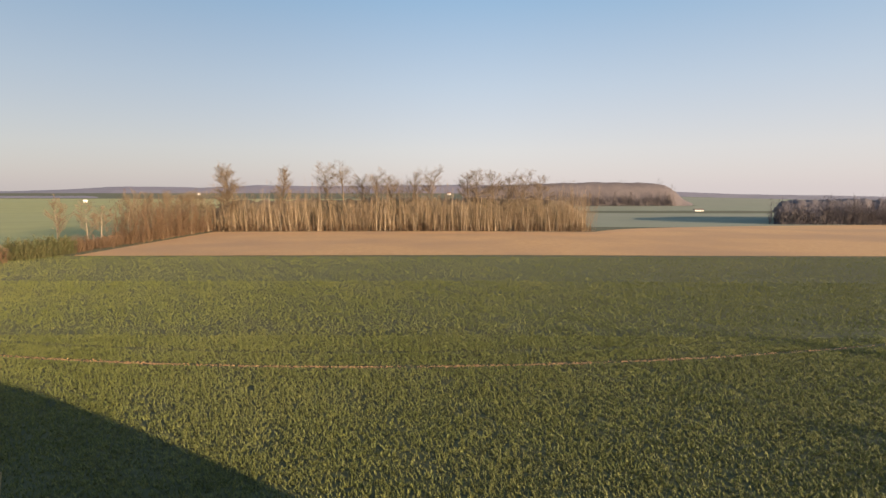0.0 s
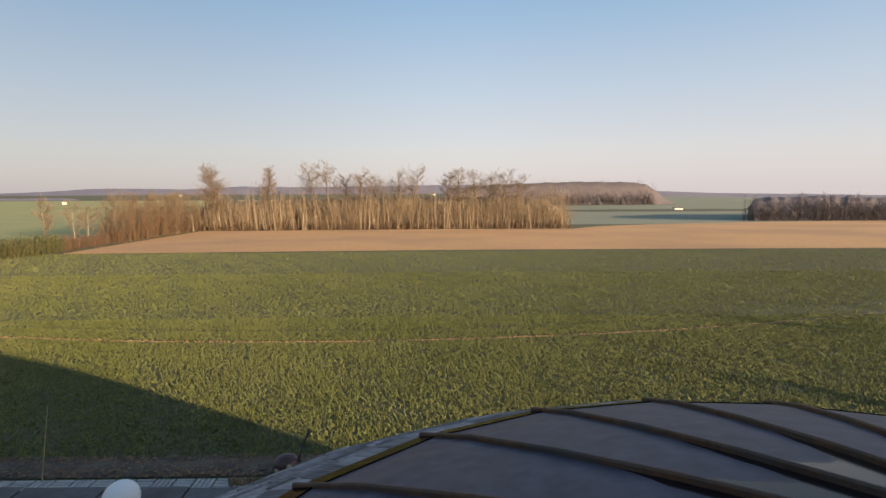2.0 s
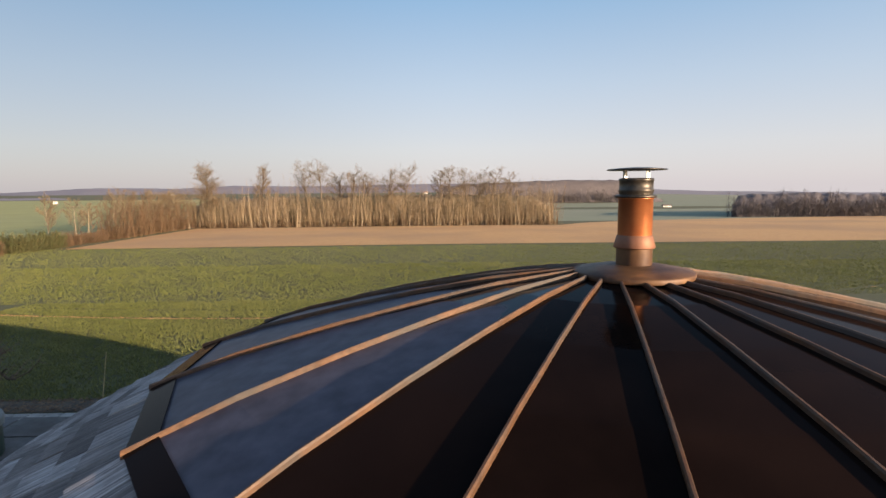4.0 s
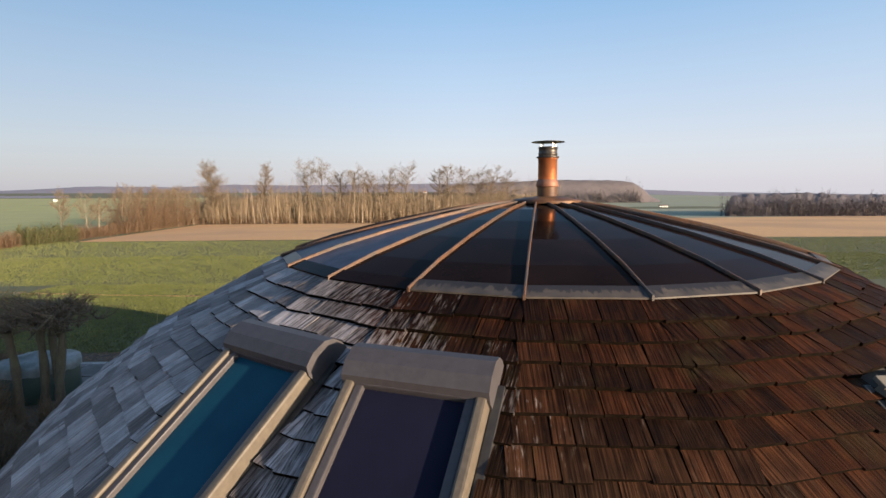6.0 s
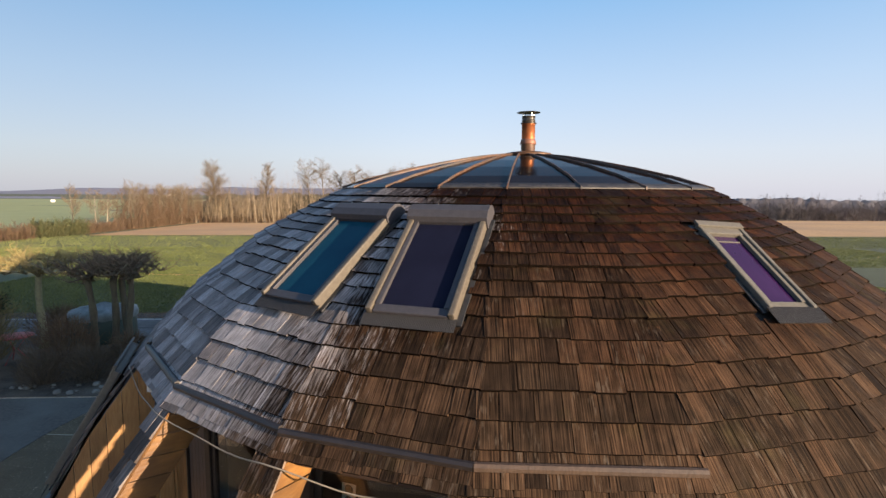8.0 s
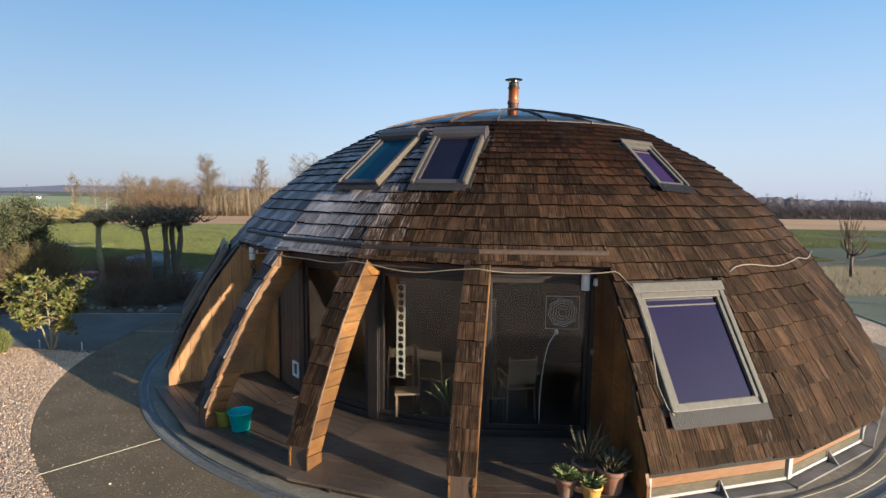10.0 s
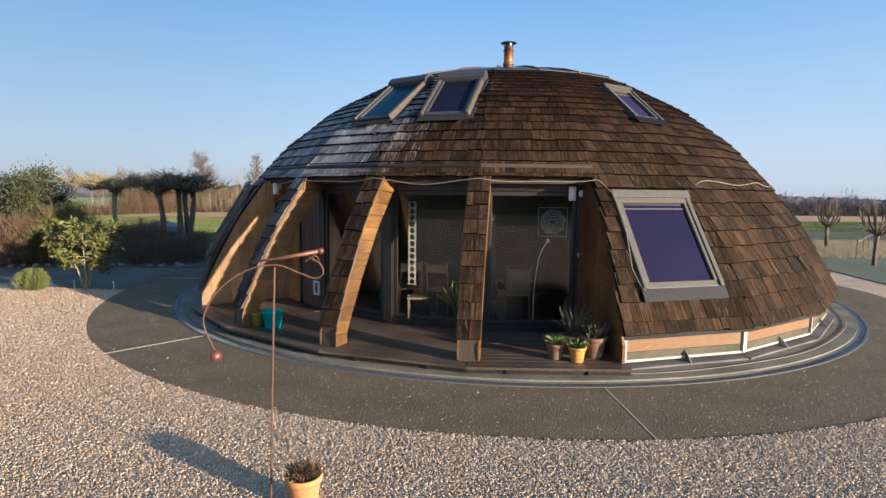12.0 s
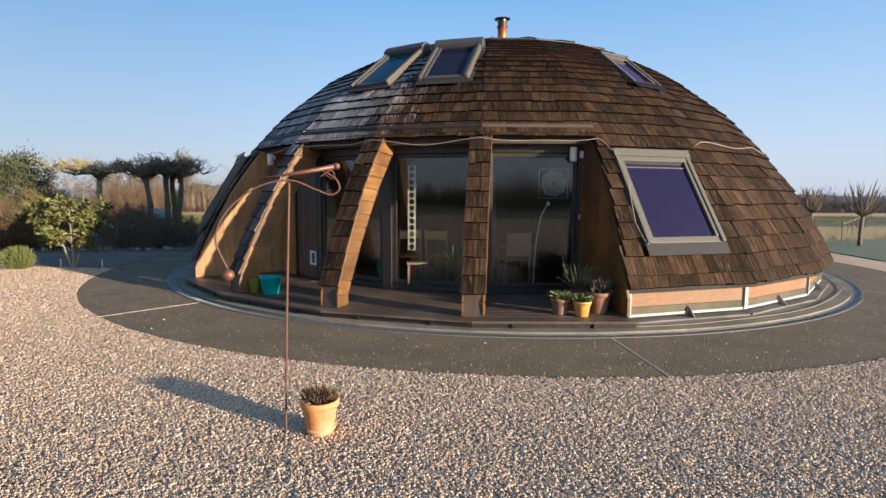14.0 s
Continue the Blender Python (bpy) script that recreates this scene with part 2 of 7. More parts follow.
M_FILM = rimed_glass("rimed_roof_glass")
M_RIB = surface("weathered_bronze_strip", (0.050, 0.022, 0.010), (0.120, 0.054, 0.023), 14, 0.6, 0.1, 0.2, stain=(0.05, 0.04, 0.035), stain_scale=3)
M_HUB = surface("rusty_copper_sheet", (0.078, 0.034, 0.014), (0.150, 0.074, 0.030), 9, 0.55, 0.3, 0.15, stain=(0.046, 0.018, 0.008), stain_scale=5)
M_COPPER = surface("copper_tube", (0.46, 0.15, 0.06), (0.60, 0.23, 0.10), 6, 0.42, 0.75, 0.05, stain=(0.35, 0.10, 0.04), stain_scale=2)
M_SOOT = surface("sooty_steel", (0.03, 0.026, 0.024), (0.10, 0.085, 0.07), 12, 0.42, 0.75, 0.15)
M_STEEL = surface("dull_steel", (0.22, 0.21, 0.19), (0.40, 0.38, 0.34), 10, 0.38, 0.8, 0.05)
M_FRAME = surface("grey_brown_aluminium", (0.076, 0.062, 0.047), (0.106, 0.088, 0.067), 20, 0.55, 0.0, 0.03, spec=0.3)
M_FRAME_LT = surface("pale_aluminium", (0.085, 0.075, 0.060), (0.115, 0.102, 0.082), 20, 0.55, 0.0, 0.03, spec=0.3)
# shutter box metal; also the shaded tone of the hooded frames' rails
M_HOOD = surface("dark_grey_shutter_and_shaded_rail", (0.042, 0.038, 0.041), (0.056, 0.051, 0.054), 20, 0.5, 0.0, 0.03, spec=0.3)
M_LEAD = surface("pleated_lead_flashing", (0.022, 0.019, 0.018), (0.038, 0.034, 0.031), 30, 0.6, 0.3, 0.3, stretch=(40, 4, 4))
M_FIELD = surface("winter_wheat_soil", (0.040, 0.042, 0.016), (0.090, 0.094, 0.034), 6.0, 0.9, bump=0.8, bump_scale=9, stain=(0.078, 0.086, 0.032), stain_scale=0.03, depth=0.03)
M_BLADES = surface("wheat_blades", (0.092, 0.106, 0.024), (0.156, 0.168, 0.043), 1.5, 0.7, bump=0, stain=(0.150, 0.158, 0.047), stain_scale=0.15, vary=0.28, island=True)
M_PLOUGH = surface("harrowed_clay", (0.46, 0.245, 0.094), (0.57, 0.325, 0.135), 1.6, 0.95, bump=0.4, bump_scale=3, stain=(0.40, 0.225, 0.105), stain_scale=0.05, depth=0.06)


def gravel_bed(name, cols, scale):
    """Packed small stones: a tone and a rounded relief for every cell, dark gaps between."""
    m, nt, b = principled(name)
    N, L = nt.nodes.new, nt.links.new
    tc, vo, ed, br = N("ShaderNodeTexCoord"), N("ShaderNodeTexVoronoi"), N("ShaderNodeTexVoronoi"), N("ShaderNodeTexNoise")
    ed.feature = "DISTANCE_TO_EDGE"
    for v in (vo, ed):
        v.inputs["Scale"].default_value = scale
        L(tc.outputs["Object"], v.inputs["Vector"])
    br.inputs["Scale"].default_value = 1.4
    L(tc.outputs["Object"], br.inputs["Vector"])
    sp, r = N("ShaderNodeSeparateXYZ"), N("ShaderNodeValToRGB")
    L(vo.outputs["Color"], sp.inputs["Vector"])
    e = r.color_ramp.elements
    e[0].color, e[1].color = (*cols[0], 1), (*cols[-1], 1)
    for i, c in enumerate(cols[1:-1]):
        e.new((i + 1) / (len(cols) - 1)).color = (*c, 1)
    L(sp.outputs["X"], r.inputs["Fac"])
    gap = N("ShaderNodeMapRange")
    gap.inputs["From Max"].default_value, gap.inputs["To Min"].default_value, gap.inputs["To Max"].default_value = 0.16, 0.42, 1.0
    L(ed.outputs["Distance"], gap.inputs["Value"])
    tone = N("ShaderNodeMapRange")
    tone.inputs["From Min"].default_value, tone.inputs["From Max"].default_value = 0.3, 0.7
    tone.inputs["To Min"].default_value, tone.inputs["To Max"].default_value = 0.85, 1.12
    L(br.outputs["Fac"], tone.inputs["Value"])
    mu, hs = N("ShaderNodeMath"), N("ShaderNodeHueSaturation")
    mu.operation = "MULTIPLY"
    L(gap.outputs["Result"], mu.inputs[0])
    L(tone.outputs["Result"], mu.inputs[1])
    L(mu.outputs[0], hs.inputs["Value"])
    L(r.outputs["Color"], hs.inputs["Color"])
    L(hs.outputs["Color"], b.inputs["Base Color"])
    b.inputs["Roughness"].default_value = 0.85
    bp = N("ShaderNodeBump")
    bp.inputs["Strength"].default_value, bp.inputs["Distance"].default_value = 1.0, 0.012
    L(ed.outputs["Distance"], bp.inputs["Height"])
    L(bp.outputs["Normal"], b.inputs["Normal"])
    return m


GRAVEL_TONES = [(0.400, 0.241, 0.134), (0.660, 0.439, 0.264), (0.520, 0.340, 0.204), (0.780, 0.576, 0.389), (0.600, 0.373, 0.208), (0.840, 0.661, 0.490), (0.340, 0.222, 0.139), (0.680, 0.463, 0.291)]
M_GRAVEL = gravel_bed("gravel_bed", GRAVEL_TONES, 52)
M_CONCRETE = surface("worn_concrete", (0.078, 0.052, 0.026), (0.205, 0.142, 0.074), 34, 0.9, bump=0.6, bump_scale=45, stain=(0.112, 0.078, 0.040), stain_scale=1.7)
M_PALECON = surface("pale_concrete_ring", (0.15, 0.125, 0.088), (0.25, 0.21, 0.15), 18, 0.85, bump=0.3, stain=(0.13, 0.112, 0.078), stain_scale=1.6)
M_BARK = surface("grey_brown_bark", (0.085, 0.062, 0.040), (0.18, 0.135, 0.088), 9, 0.9, bump=0.4, stretch=(1, 1, 0.3), vary=0.2)
M_TWIG = surface("sunlit_twigs", (0.085, 0.060, 0.036), (0.15, 0.108, 0.066), 3, 0.9, bump=0, vary=0.3, island=True)
# far wood and ridge: violet-grey distance haze is mixed into the base colours
M_FARWOOD = surface("haze_tinted_bare_wood", (0.075, 0.064, 0.069), (0.115, 0.098, 0.100), 0.25, 0.95, bump=0.4, bump_scale=0.8, depth=1.2, stain=(0.085, 0.073, 0.078), stain_scale=0.02)
M_FARRIDGE = surface("haze_tinted_far_ridge", (0.150, 0.142, 0.178), (0.185, 0.174, 0.208), 0.02, 0.95, bump=0.15, bump_scale=0.2, depth=2, stain=(0.165, 0.160, 0.192), stain_scale=0.004)
M_MEADOW = surface("bright_far_meadow", (0.25, 0.255, 0.085), (0.31, 0.305, 0.11), 0.06, 0.9, bump=0.1, bump_scale=1, stain=(0.26, 0.28, 0.11), stain_scale=0.01)
# paled in colour for the haze over distant fields
M_FARFIELD = surface("haze_paled_far_field", (0.17, 0.185, 0.115), (0.22, 0.23, 0.15), 0.05, 0.9, bump=0.1, bump_scale=1, stain=(0.19, 0.21, 0.14), stain_scale=0.008)

# ---- building helpers ----


def mesh_ob(name, verts, faces, material, parent=None, label="", smooth=False):
    me = bpy.data.meshes.new(name)
    me.from_pydata([tuple(v) for v in verts], [], [tuple(q) for q in faces])
    me.materials.append(material)
    if smooth:
        me.polygons.foreach_set("use_smooth", [True] * len(me.polygons))
    me.update()
    ob = new(name, me)
    ob.parent = parent
    if label:
        ob["label"] = label
    return ob


def part(name, bm, material, parent=None, label="", smooth=False):
    bmesh.ops.recalc_face_normals(bm, faces=bm.faces)
    me = bpy.data.meshes.new(name)
    bm.to_mesh(me)
    bm.free()
    me.materials.append(material)
    if smooth:
        me.polygons.foreach_set("use_smooth", [True] * len(me.polygons))
    ob = new(name, me)
    ob.parent = parent
    if label:
        ob["label"] = label
    return ob


def thing(name, label, category, m=None, group="", kind=""):
    ob = new(name)
    if m is not None:
        ob.matrix_basis = m
    return tagged(ob, label, category, group, kind)


def add_box(bm, size, m=None, bevel=0.0):
    r = bmesh.ops.create_cube(bm, size=1.0)
    bmesh.ops.scale(bm, vec=size, verts=r["verts"])
    if bevel:
        es = list({e for v in r["verts"] for e in v.link_edges})
        r2 = bmesh.ops.bevel(bm, geom=es, offset=bevel, segments=2, affect="EDGES", profile=0.6)
        vs = list({v for f in r2["faces"] for v in f.verts} | {v for v in r["verts"] if v.is_valid})
    else:
        vs = r["verts"]
    if m is not None:
        bmesh.ops.transform(bm, matrix=m, verts=vs)
    return vs


def box(size, m=None, bevel=0.0):
    bm = bmesh.new()
    add_box(bm, size, m, bevel)
    return bm


def add_lathe(bm, profile, seg=32, m=None, close=False):
    rings = []
    for r, z in profile:
        rings.append([bm.verts.new((r * math.cos(2 * math.pi * i / seg), r * math.sin(2 * math.pi * i / seg), z)) for i in range(seg)])
    for a, b in zip(rings, rings[1:]):
        for i in range(seg):
            bm.faces.new((a[i], a[(i + 1) % seg], b[(i + 1) % seg], b[i]))
    if close:
        bm.faces.new(rings[0][::-1])
        bm.faces.new(rings[-1])
    if m is not None:
        bmesh.ops.transform(bm, matrix=m, verts=[v for ring in rings for v in ring])
    return bm


def lathe(profile, seg=32, m=None, close=False):
    return add_lathe(bmesh.new(), profile, seg, m, close)


def add_tube(bm, pts, radii, seg=8, cap=True):
    """A tube along points; radii: one number or one per point."""
    pts = [Vector(p) for p in pts]
    if not hasattr(radii, "__len__"):
        radii = [radii] * len(pts)
    rings, up = [], Vector((0.13, 0.27, 1)).normalized()
    for i, p in enumerate(pts):
        d = (pts[min(i + 1, len(pts) - 1)] - pts[max(i - 1, 0)]).normalized()
        a = d.cross(up)
        if a.length < 0.05:
            a = d.cross(Vector((1, 0.2, 0)))
        a.normalize()
        b = d.cross(a)
        rings.append([bm.verts.new(p + (a * math.cos(2 * math.pi * k / seg) + b * math.sin(2 * math.pi * k / seg)) * radii[i]) for k in range(seg)])
    for q, r in zip(rings, rings[1:]):
        for k in range(seg):
            bm.faces.new((q[k], q[(k + 1) % seg], r[(k + 1) % seg], r[k]))
    if cap and seg > 2:
        bm.faces.new(rings[0][::-1])
        bm.faces.new(rings[-1])
    return bm


def tube(pts, radii, seg=8):
    return add_tube(bmesh.new(), pts, radii, seg)


def ring_bm(r0, r1, z0, z1, a0, a1, steps, c=(0.0, 0.0)):
    """A curved slab between two radii, two heights and two angles (degrees)."""
    bm = bmesh.new()
    full = abs(a1 - a0) >= 359.9
    n = steps if full else steps + 1
    cols = []
    for i in range(n):
        a = radians(a0 + (a1 - a0) * i / steps)
        cols.append([bm.verts.new((c[0] + r * math.cos(a), c[1] + r * math.sin(a), z)) for r, z in ((r0, z0), (r1, z0), (r1, z1), (r0, z1))])
    for i in range(steps):
        p, q = cols[i], cols[(i + 1) % n]
        for k in range(4):
            bm.faces.new((p[k], q[k], q[(k + 1) % 4], p[(k + 1) % 4]))
    if not full:
        bm.faces.new(cols[0])
        bm.faces.new(cols[-1][::-1])
    return bm

# ---- land ----


def land(x, y):
    """Height of the ground: level round the house, then falling gently towards the woods, and hills far off."""
    d = y + 0.12 * abs(x)
    z = 0.0
    if d > 15:
        z = -0.024 * (min(d, 300) - 15) * min(1.0, (d - 15) / 12)
    if d > 420:
        # the plain sinks towards the east, and rises a little in the west
        z += min(1.0, (d - 420) / 700) * (3.0 - 14.0 * min(1.0, max(0.0, (x - 150) / 600)))
    return z


def sheet(name, x0, x1, y0, y1, nx, ny, material, lift=0.0, warp=None, power=1.0):
    vs, fs = [], []
    for j in range(ny + 1):
        v = (j / ny) ** power
        for i in range(nx + 1):
            u = i / nx
            x, y = (warp(u, v) if warp else (x0 + (x1 - x0) * u, y0 + (y1 - y0) * v))
            vs.append((x, y, land(x, y) + lift))
    for j in range(ny):
        for i in range(nx):
            a = j * (nx + 1) + i
            fs.append((a, a + 1, a + nx + 2, a + nx + 1))
    return mesh_ob(name, vs, fs, material, smooth=True)


def ground_sheet():
    xs = sorted({s * round(4 * 1.22 ** k - 4, 2) for k in range(32) for s in (1, -1)})
    ys = sorted({s * round(4 * 1.17 ** k - 4, 2) for k in range(37) for s in (1, -1)})
    vs = [(x, y, land(x, y) - 0.012) for y in ys for x in xs]
    n = len(xs)
    fs = [(j * n + i, j * n + i + 1, (j + 1) * n + i + 1, (j + 1) * n + i) for j in range(len(ys) - 1) for i in range(n - 1)]
    return mesh_ob("ground", vs, fs, M_FIELD, smooth=True)


tagged(ground_sheet(), "open green winter wheat land reaching to the low hills", "ground", kind="structure")
tagged(sheet("ploughed_field", 0, 0, 0, 0, 60, 30, M_PLOUGH, 0.03,
             lambda u, v: (-43 - 5 * v + (190 + 20 * v) * u, (58 + 0.02 * 150 * u) * (1 - v) + (104 + 60 * max(0.0, u - 0.36) ** 0.5) * v)),
       "bare reddish brown harrowed field in low sun", "field", kind="structure")

# ---- the dome house ----
CX, CY = -0.10, 0.12
NF = 22
STEP = 360.0 / NF
A0 = -103.0
PROFILE = [(6.72, 0.34), (6.42, 1.0), (6.04, 1.7), (5.53, 2.4), (4.90, 3.1), (4.01, 3.8), (2.80, 4.44)]


def slant():
    out = [0.0]
    for (r, z), (q, w) in zip(PROFILE, PROFILE[1:]):
        out.append(out[-1] + math.hypot(q - r, w - z))
    return out


SL = slant()


def prof(s):
    """Corner radius and height at the slant distance s from the eave."""
    s = min(max(s, -0.3), SL[-1] + 0.3)
    for i in range(len(SL) - 1):
        if s <= SL[i + 1] or i == len(SL) - 2:
            k = (s - SL[i]) / (SL[i + 1] - SL[i])
            (r, z), (q, w) = PROFILE[i], PROFILE[i + 1]
            # a gentle bow between the corners of the profile
            return r + (q - r) * k, z + (w - z) * k


def s_at(z):
    for i in range(len(SL) - 1):
        if z <= PROFILE[i + 1][1] or i == len(SL) - 2:
            return SL[i] + (z - PROFILE[i][1]) / (PROFILE[i + 1][1] - PROFILE[i][1]) * (SL[i + 1] - SL[i])


def corner(k, s, lift=0.0):
    r, z = prof(s)
    a = radians(A0 + STEP * k)
    # the crown sags a little towards the field
    sag = max(0.0, math.sin(a)) * max(0.0, (z - 3.2) / 1.24)
    # and the sunny flank is a little flatter
    flat_east = max(0.0, math.cos(a + 0.3)) ** 1.5 * min(1.0, max(0.0, (z - 0.9) / 1.2)) * min(1.0, max(0.0, (4.44 - z) / 0.6))
    r, z = r - 0.05 * sag - 0.06 * flat_east, z - 0.10 * sag
    return Vector((CX + (r + lift) * math.cos(a), CY + (r + lift) * math.sin(a), z))


def facet(k, s):
    """Frame on facet k at slant s: x along the row, y up the slope, z outwards; and the row's width."""
    p, q = corner(k, s), corner(k + 1, s)
    up = ((corner(k, s + 0.3) + corner(k + 1, s + 0.3)) - (corner(k, s - 0.3) + corner(k + 1, s - 0.3))).normalized()
    x = (q - p).normalized()
    z = x.cross(up).normalized()
    m = Matrix((x, up, z)).transposed().to_4x4()
    m.translation = (p + q) / 2
    return m, (q - p).length


M_SLATE_EDGE = surface("grey_edge_boards", (0.10, 0.095, 0.10), (0.17, 0.16, 0.165), 9, 0.7, bump=0.2, stretch=(1, 1, 4))
house = thing("dome_house", "round timber dome house clad in weathered cedar shingles", "house")

PORCH = range(-3, 1)          # facets whose foot is open: k and k + 1 are its ribs
S_EAVE = s_at(2.42)

# shell under the shingles, one closed panel a facet
HEM = 0.075     # the foot of the roof stands higher over the base wall beside the porch
for kk in range(-11, 11):
    lo = S_EAVE if kk in PORCH else (HEM if kk > 0 else 0.0)
    ss = [lo + (SL[-1] - lo) * i / 10 for i in range(11)]
    vs = [c for s in ss for c in (corner(kk, s, -0.03), corner(kk + 1, s, -0.03))] + [c for s in ss for c in (corner(kk, s, -0.16), corner(kk + 1, s, -0.16))]
    fs = [(0, 22, 23, 1)]
    for i in range(10):
        a, c = 2 * i, 22 + 2 * i
        fs += [(a, a + 1, a + 3, a + 2), (c + 2, c + 3, c + 1, c), (a, a + 2, a + 24, a + 22), (a + 1, a + 23, a + 25, a + 3)]
    mesh_ob("roof_panel", vs, fs, M_SLATE_EDGE if kk == -4 else M_UNDER, house)

# skylights: facet, centre slant, width, length, sideways shift
SKY = [(-1, s_at(3.70), 0.80, 1.32, 0.0, 1), (-2, s_at(3.70), 0.80, 1.32, 0.0, 1), (2, s_at(3.70), 0.56, 1.14, -0.40, 0), (1, s_at(1.57), 1.22, 1.40, -0.01, 0)]

# skylights


def skylight(k, sc, w, ln, shift, hood, pane_mat):
    m, _ = facet(k, sc)
    sky = new("skylight")
    sky.matrix_basis = m @ Matrix.Translation((shift, 0, 0.0)) @ (pose(0, 0, -0.02, 0, -5, -13) if w < 0.7 else (pose(0, 0, -0.05, -3.0, 0, 0) if k == 1 else pose(0, 0, 0.02 if k == -4 else 0)))
    sky.parent = house
    fr = M_FRAME if hood else M_FRAME_LT
    t, h = (0.058, 0.125) if hood else ((0.048, 0.075) if w < 0.7 else (0.065, 0.10))
    # hooded frames: dark grey paints the shade on inner, bottom and top rails
    for sx in (-1, 1):
        part("side_rail", box((t, ln, h), Matrix.Translation((sx * (w - t) / 2, 0, h / 2)), 0.014), fr, sky)
        part("inner_rail", box((0.05, ln - 0.16, 0.05), Matrix.Translation((sx * (w / 2 - t - 0.028), 0, h - 0.045)), 0.008), M_HOOD if hood else fr, sky)
    part("bottom_rail", box((w - 2 * t - 0.004, 0.09, h - 0.03), Matrix.Translation((0, -(ln - 0.09) / 2, (h - 0.03) / 2)), 0.012), M_HOOD if hood else fr, sky)
    part("top_rail", box((w - 2 * t - 0.004, 0.13, h - 0.01), Matrix.Translation((0, (ln - 0.13) / 2, (h - 0.01) / 2)), 0.012), M_HOOD if hood else fr, sky)
    if hood:
        bm = bmesh.new()
        pf = [(-0.15, 0.0), (-0.16, 0.10), (-0.14, 0.155), (-0.06, 0.180), (0.04, 0.168), (0.10, 0.125), (0.13, 0.06), (0.135, 0.0)]
        rings = [[bm.verts.new((x, ln / 2 + 0.03 + a, b)) for a, b in pf] for x in (-w / 2 - 0.015, w / 2 + 0.015)]
        for i in range(len(pf) - 1):
            bm.faces.new((rings[0][i], rings[0][i + 1], rings[1][i + 1], rings[1][i]))
        bm.faces.new(rings[0])
        bm.faces.new(rings[1][::-1])
        part("shutter_box", bm, M_HOOD, sky, "grey-brown metal roller shutter box")
    else:
        part("top_cover", box((w + 0.02, 0.12 if w > 1 else 0.08, 0.03), Matrix.Translation((0, ln / 2, h)), 0.008), M_FRAME_LT, sky)
        part("blind_rail", box((w - 0.26, 0.018, 0.012), Matrix.Translation((0, ln / 2 - 0.21, h - 0.055)), 0.004), M_FRAME_LT, sky, "pale blind rail behind the pane")
    part("pane", box((w - 2 * t - 0.06, ln - 0.2, 0.012), Matrix.Translation((0, -0.01, h - 0.062))), pane_mat, sky, "dark coloured window pane")
    # pleated apron below
    bm = bmesh.new()
    n = 110
    pts = [((i / n - 0.5) * (w + 0.04), 0.010 + 0.0028 * (i % 2)) for i in range(n + 1)]
    lo = [bm.verts.new((x, -ln / 2 - (0.125 if hood else 0.17), z + 0.046)) for x, z in pts]
    hi = [bm.verts.new((x, -ln / 2 + 0.01, z + 0.052)) for x, z in pts]
    for i in range(n):
        bm.faces.new((lo[i], lo[i + 1], hi[i + 1], hi[i]))
    fl = part("flashing", bm, M_LEAD, sky, "grey pleated lead flashing")
    so = fl.modifiers.new("thick", "SOLIDIFY")
    so.thickness = 0.006
    # dark gap gutters at the sides
    for sx in (-1, 1):
        part("side_gutter", box((0.05, ln + 0.05, 0.02), Matrix.Translation((sx * (w / 2 + 0.028), 0, 0.016)), 0.004), M_SOOTY_TRIM, sky)
    return sky


M_SOOTY_TRIM = surface("dark_metal_trim", (0.03, 0.03, 0.032), (0.06, 0.058, 0.055), 10, 0.5, 0.5, 0.05)
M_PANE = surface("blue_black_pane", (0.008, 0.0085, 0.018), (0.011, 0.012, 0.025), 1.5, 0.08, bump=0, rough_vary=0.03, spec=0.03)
# teal base colour stands in for the sky mirrored in this pane
M_PANE_T = surface("teal_sky_reflection_pane", (0.006, 0.040, 0.070), (0.009, 0.058, 0.088), 1.5, 0.08, bump=0, rough_vary=0.03, spec=0.04)
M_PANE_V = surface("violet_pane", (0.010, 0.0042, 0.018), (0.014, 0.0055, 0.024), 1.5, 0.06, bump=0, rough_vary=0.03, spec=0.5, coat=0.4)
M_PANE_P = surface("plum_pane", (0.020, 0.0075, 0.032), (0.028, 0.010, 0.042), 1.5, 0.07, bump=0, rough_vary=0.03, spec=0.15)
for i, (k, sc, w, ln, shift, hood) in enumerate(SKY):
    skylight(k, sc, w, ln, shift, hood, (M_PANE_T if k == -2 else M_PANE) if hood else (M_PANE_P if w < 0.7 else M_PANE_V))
M_PANE_SKY = surface("clear_sky_pane", (0.02, 0.03, 0.045), (0.03, 0.04, 0.06), 1.5, 0.06, bump=0, rough_vary=0.03, spec=0.8, coat=0.6)
skylight(-4, s_at(1.62), 1.30, 1.45, 0.0, 0, M_PANE_SKY)
HOLES = SKY + [(-4, s_at(1.62), 1.30, 1.45, 0.0, 0)]

# shingles
ROW = 0.237     # exposed height of a row at the foot of the roof


def row_starts():
    """Rows narrow from the foot of the roof to the crown."""
    out, s = [], 0.055
    while s < SL[-1] - 0.10:
        step = ROW if s < 2.6 else (0.217 if s < 3.85 else 0.177)
        out.append((s, step))
        s += step
    return out


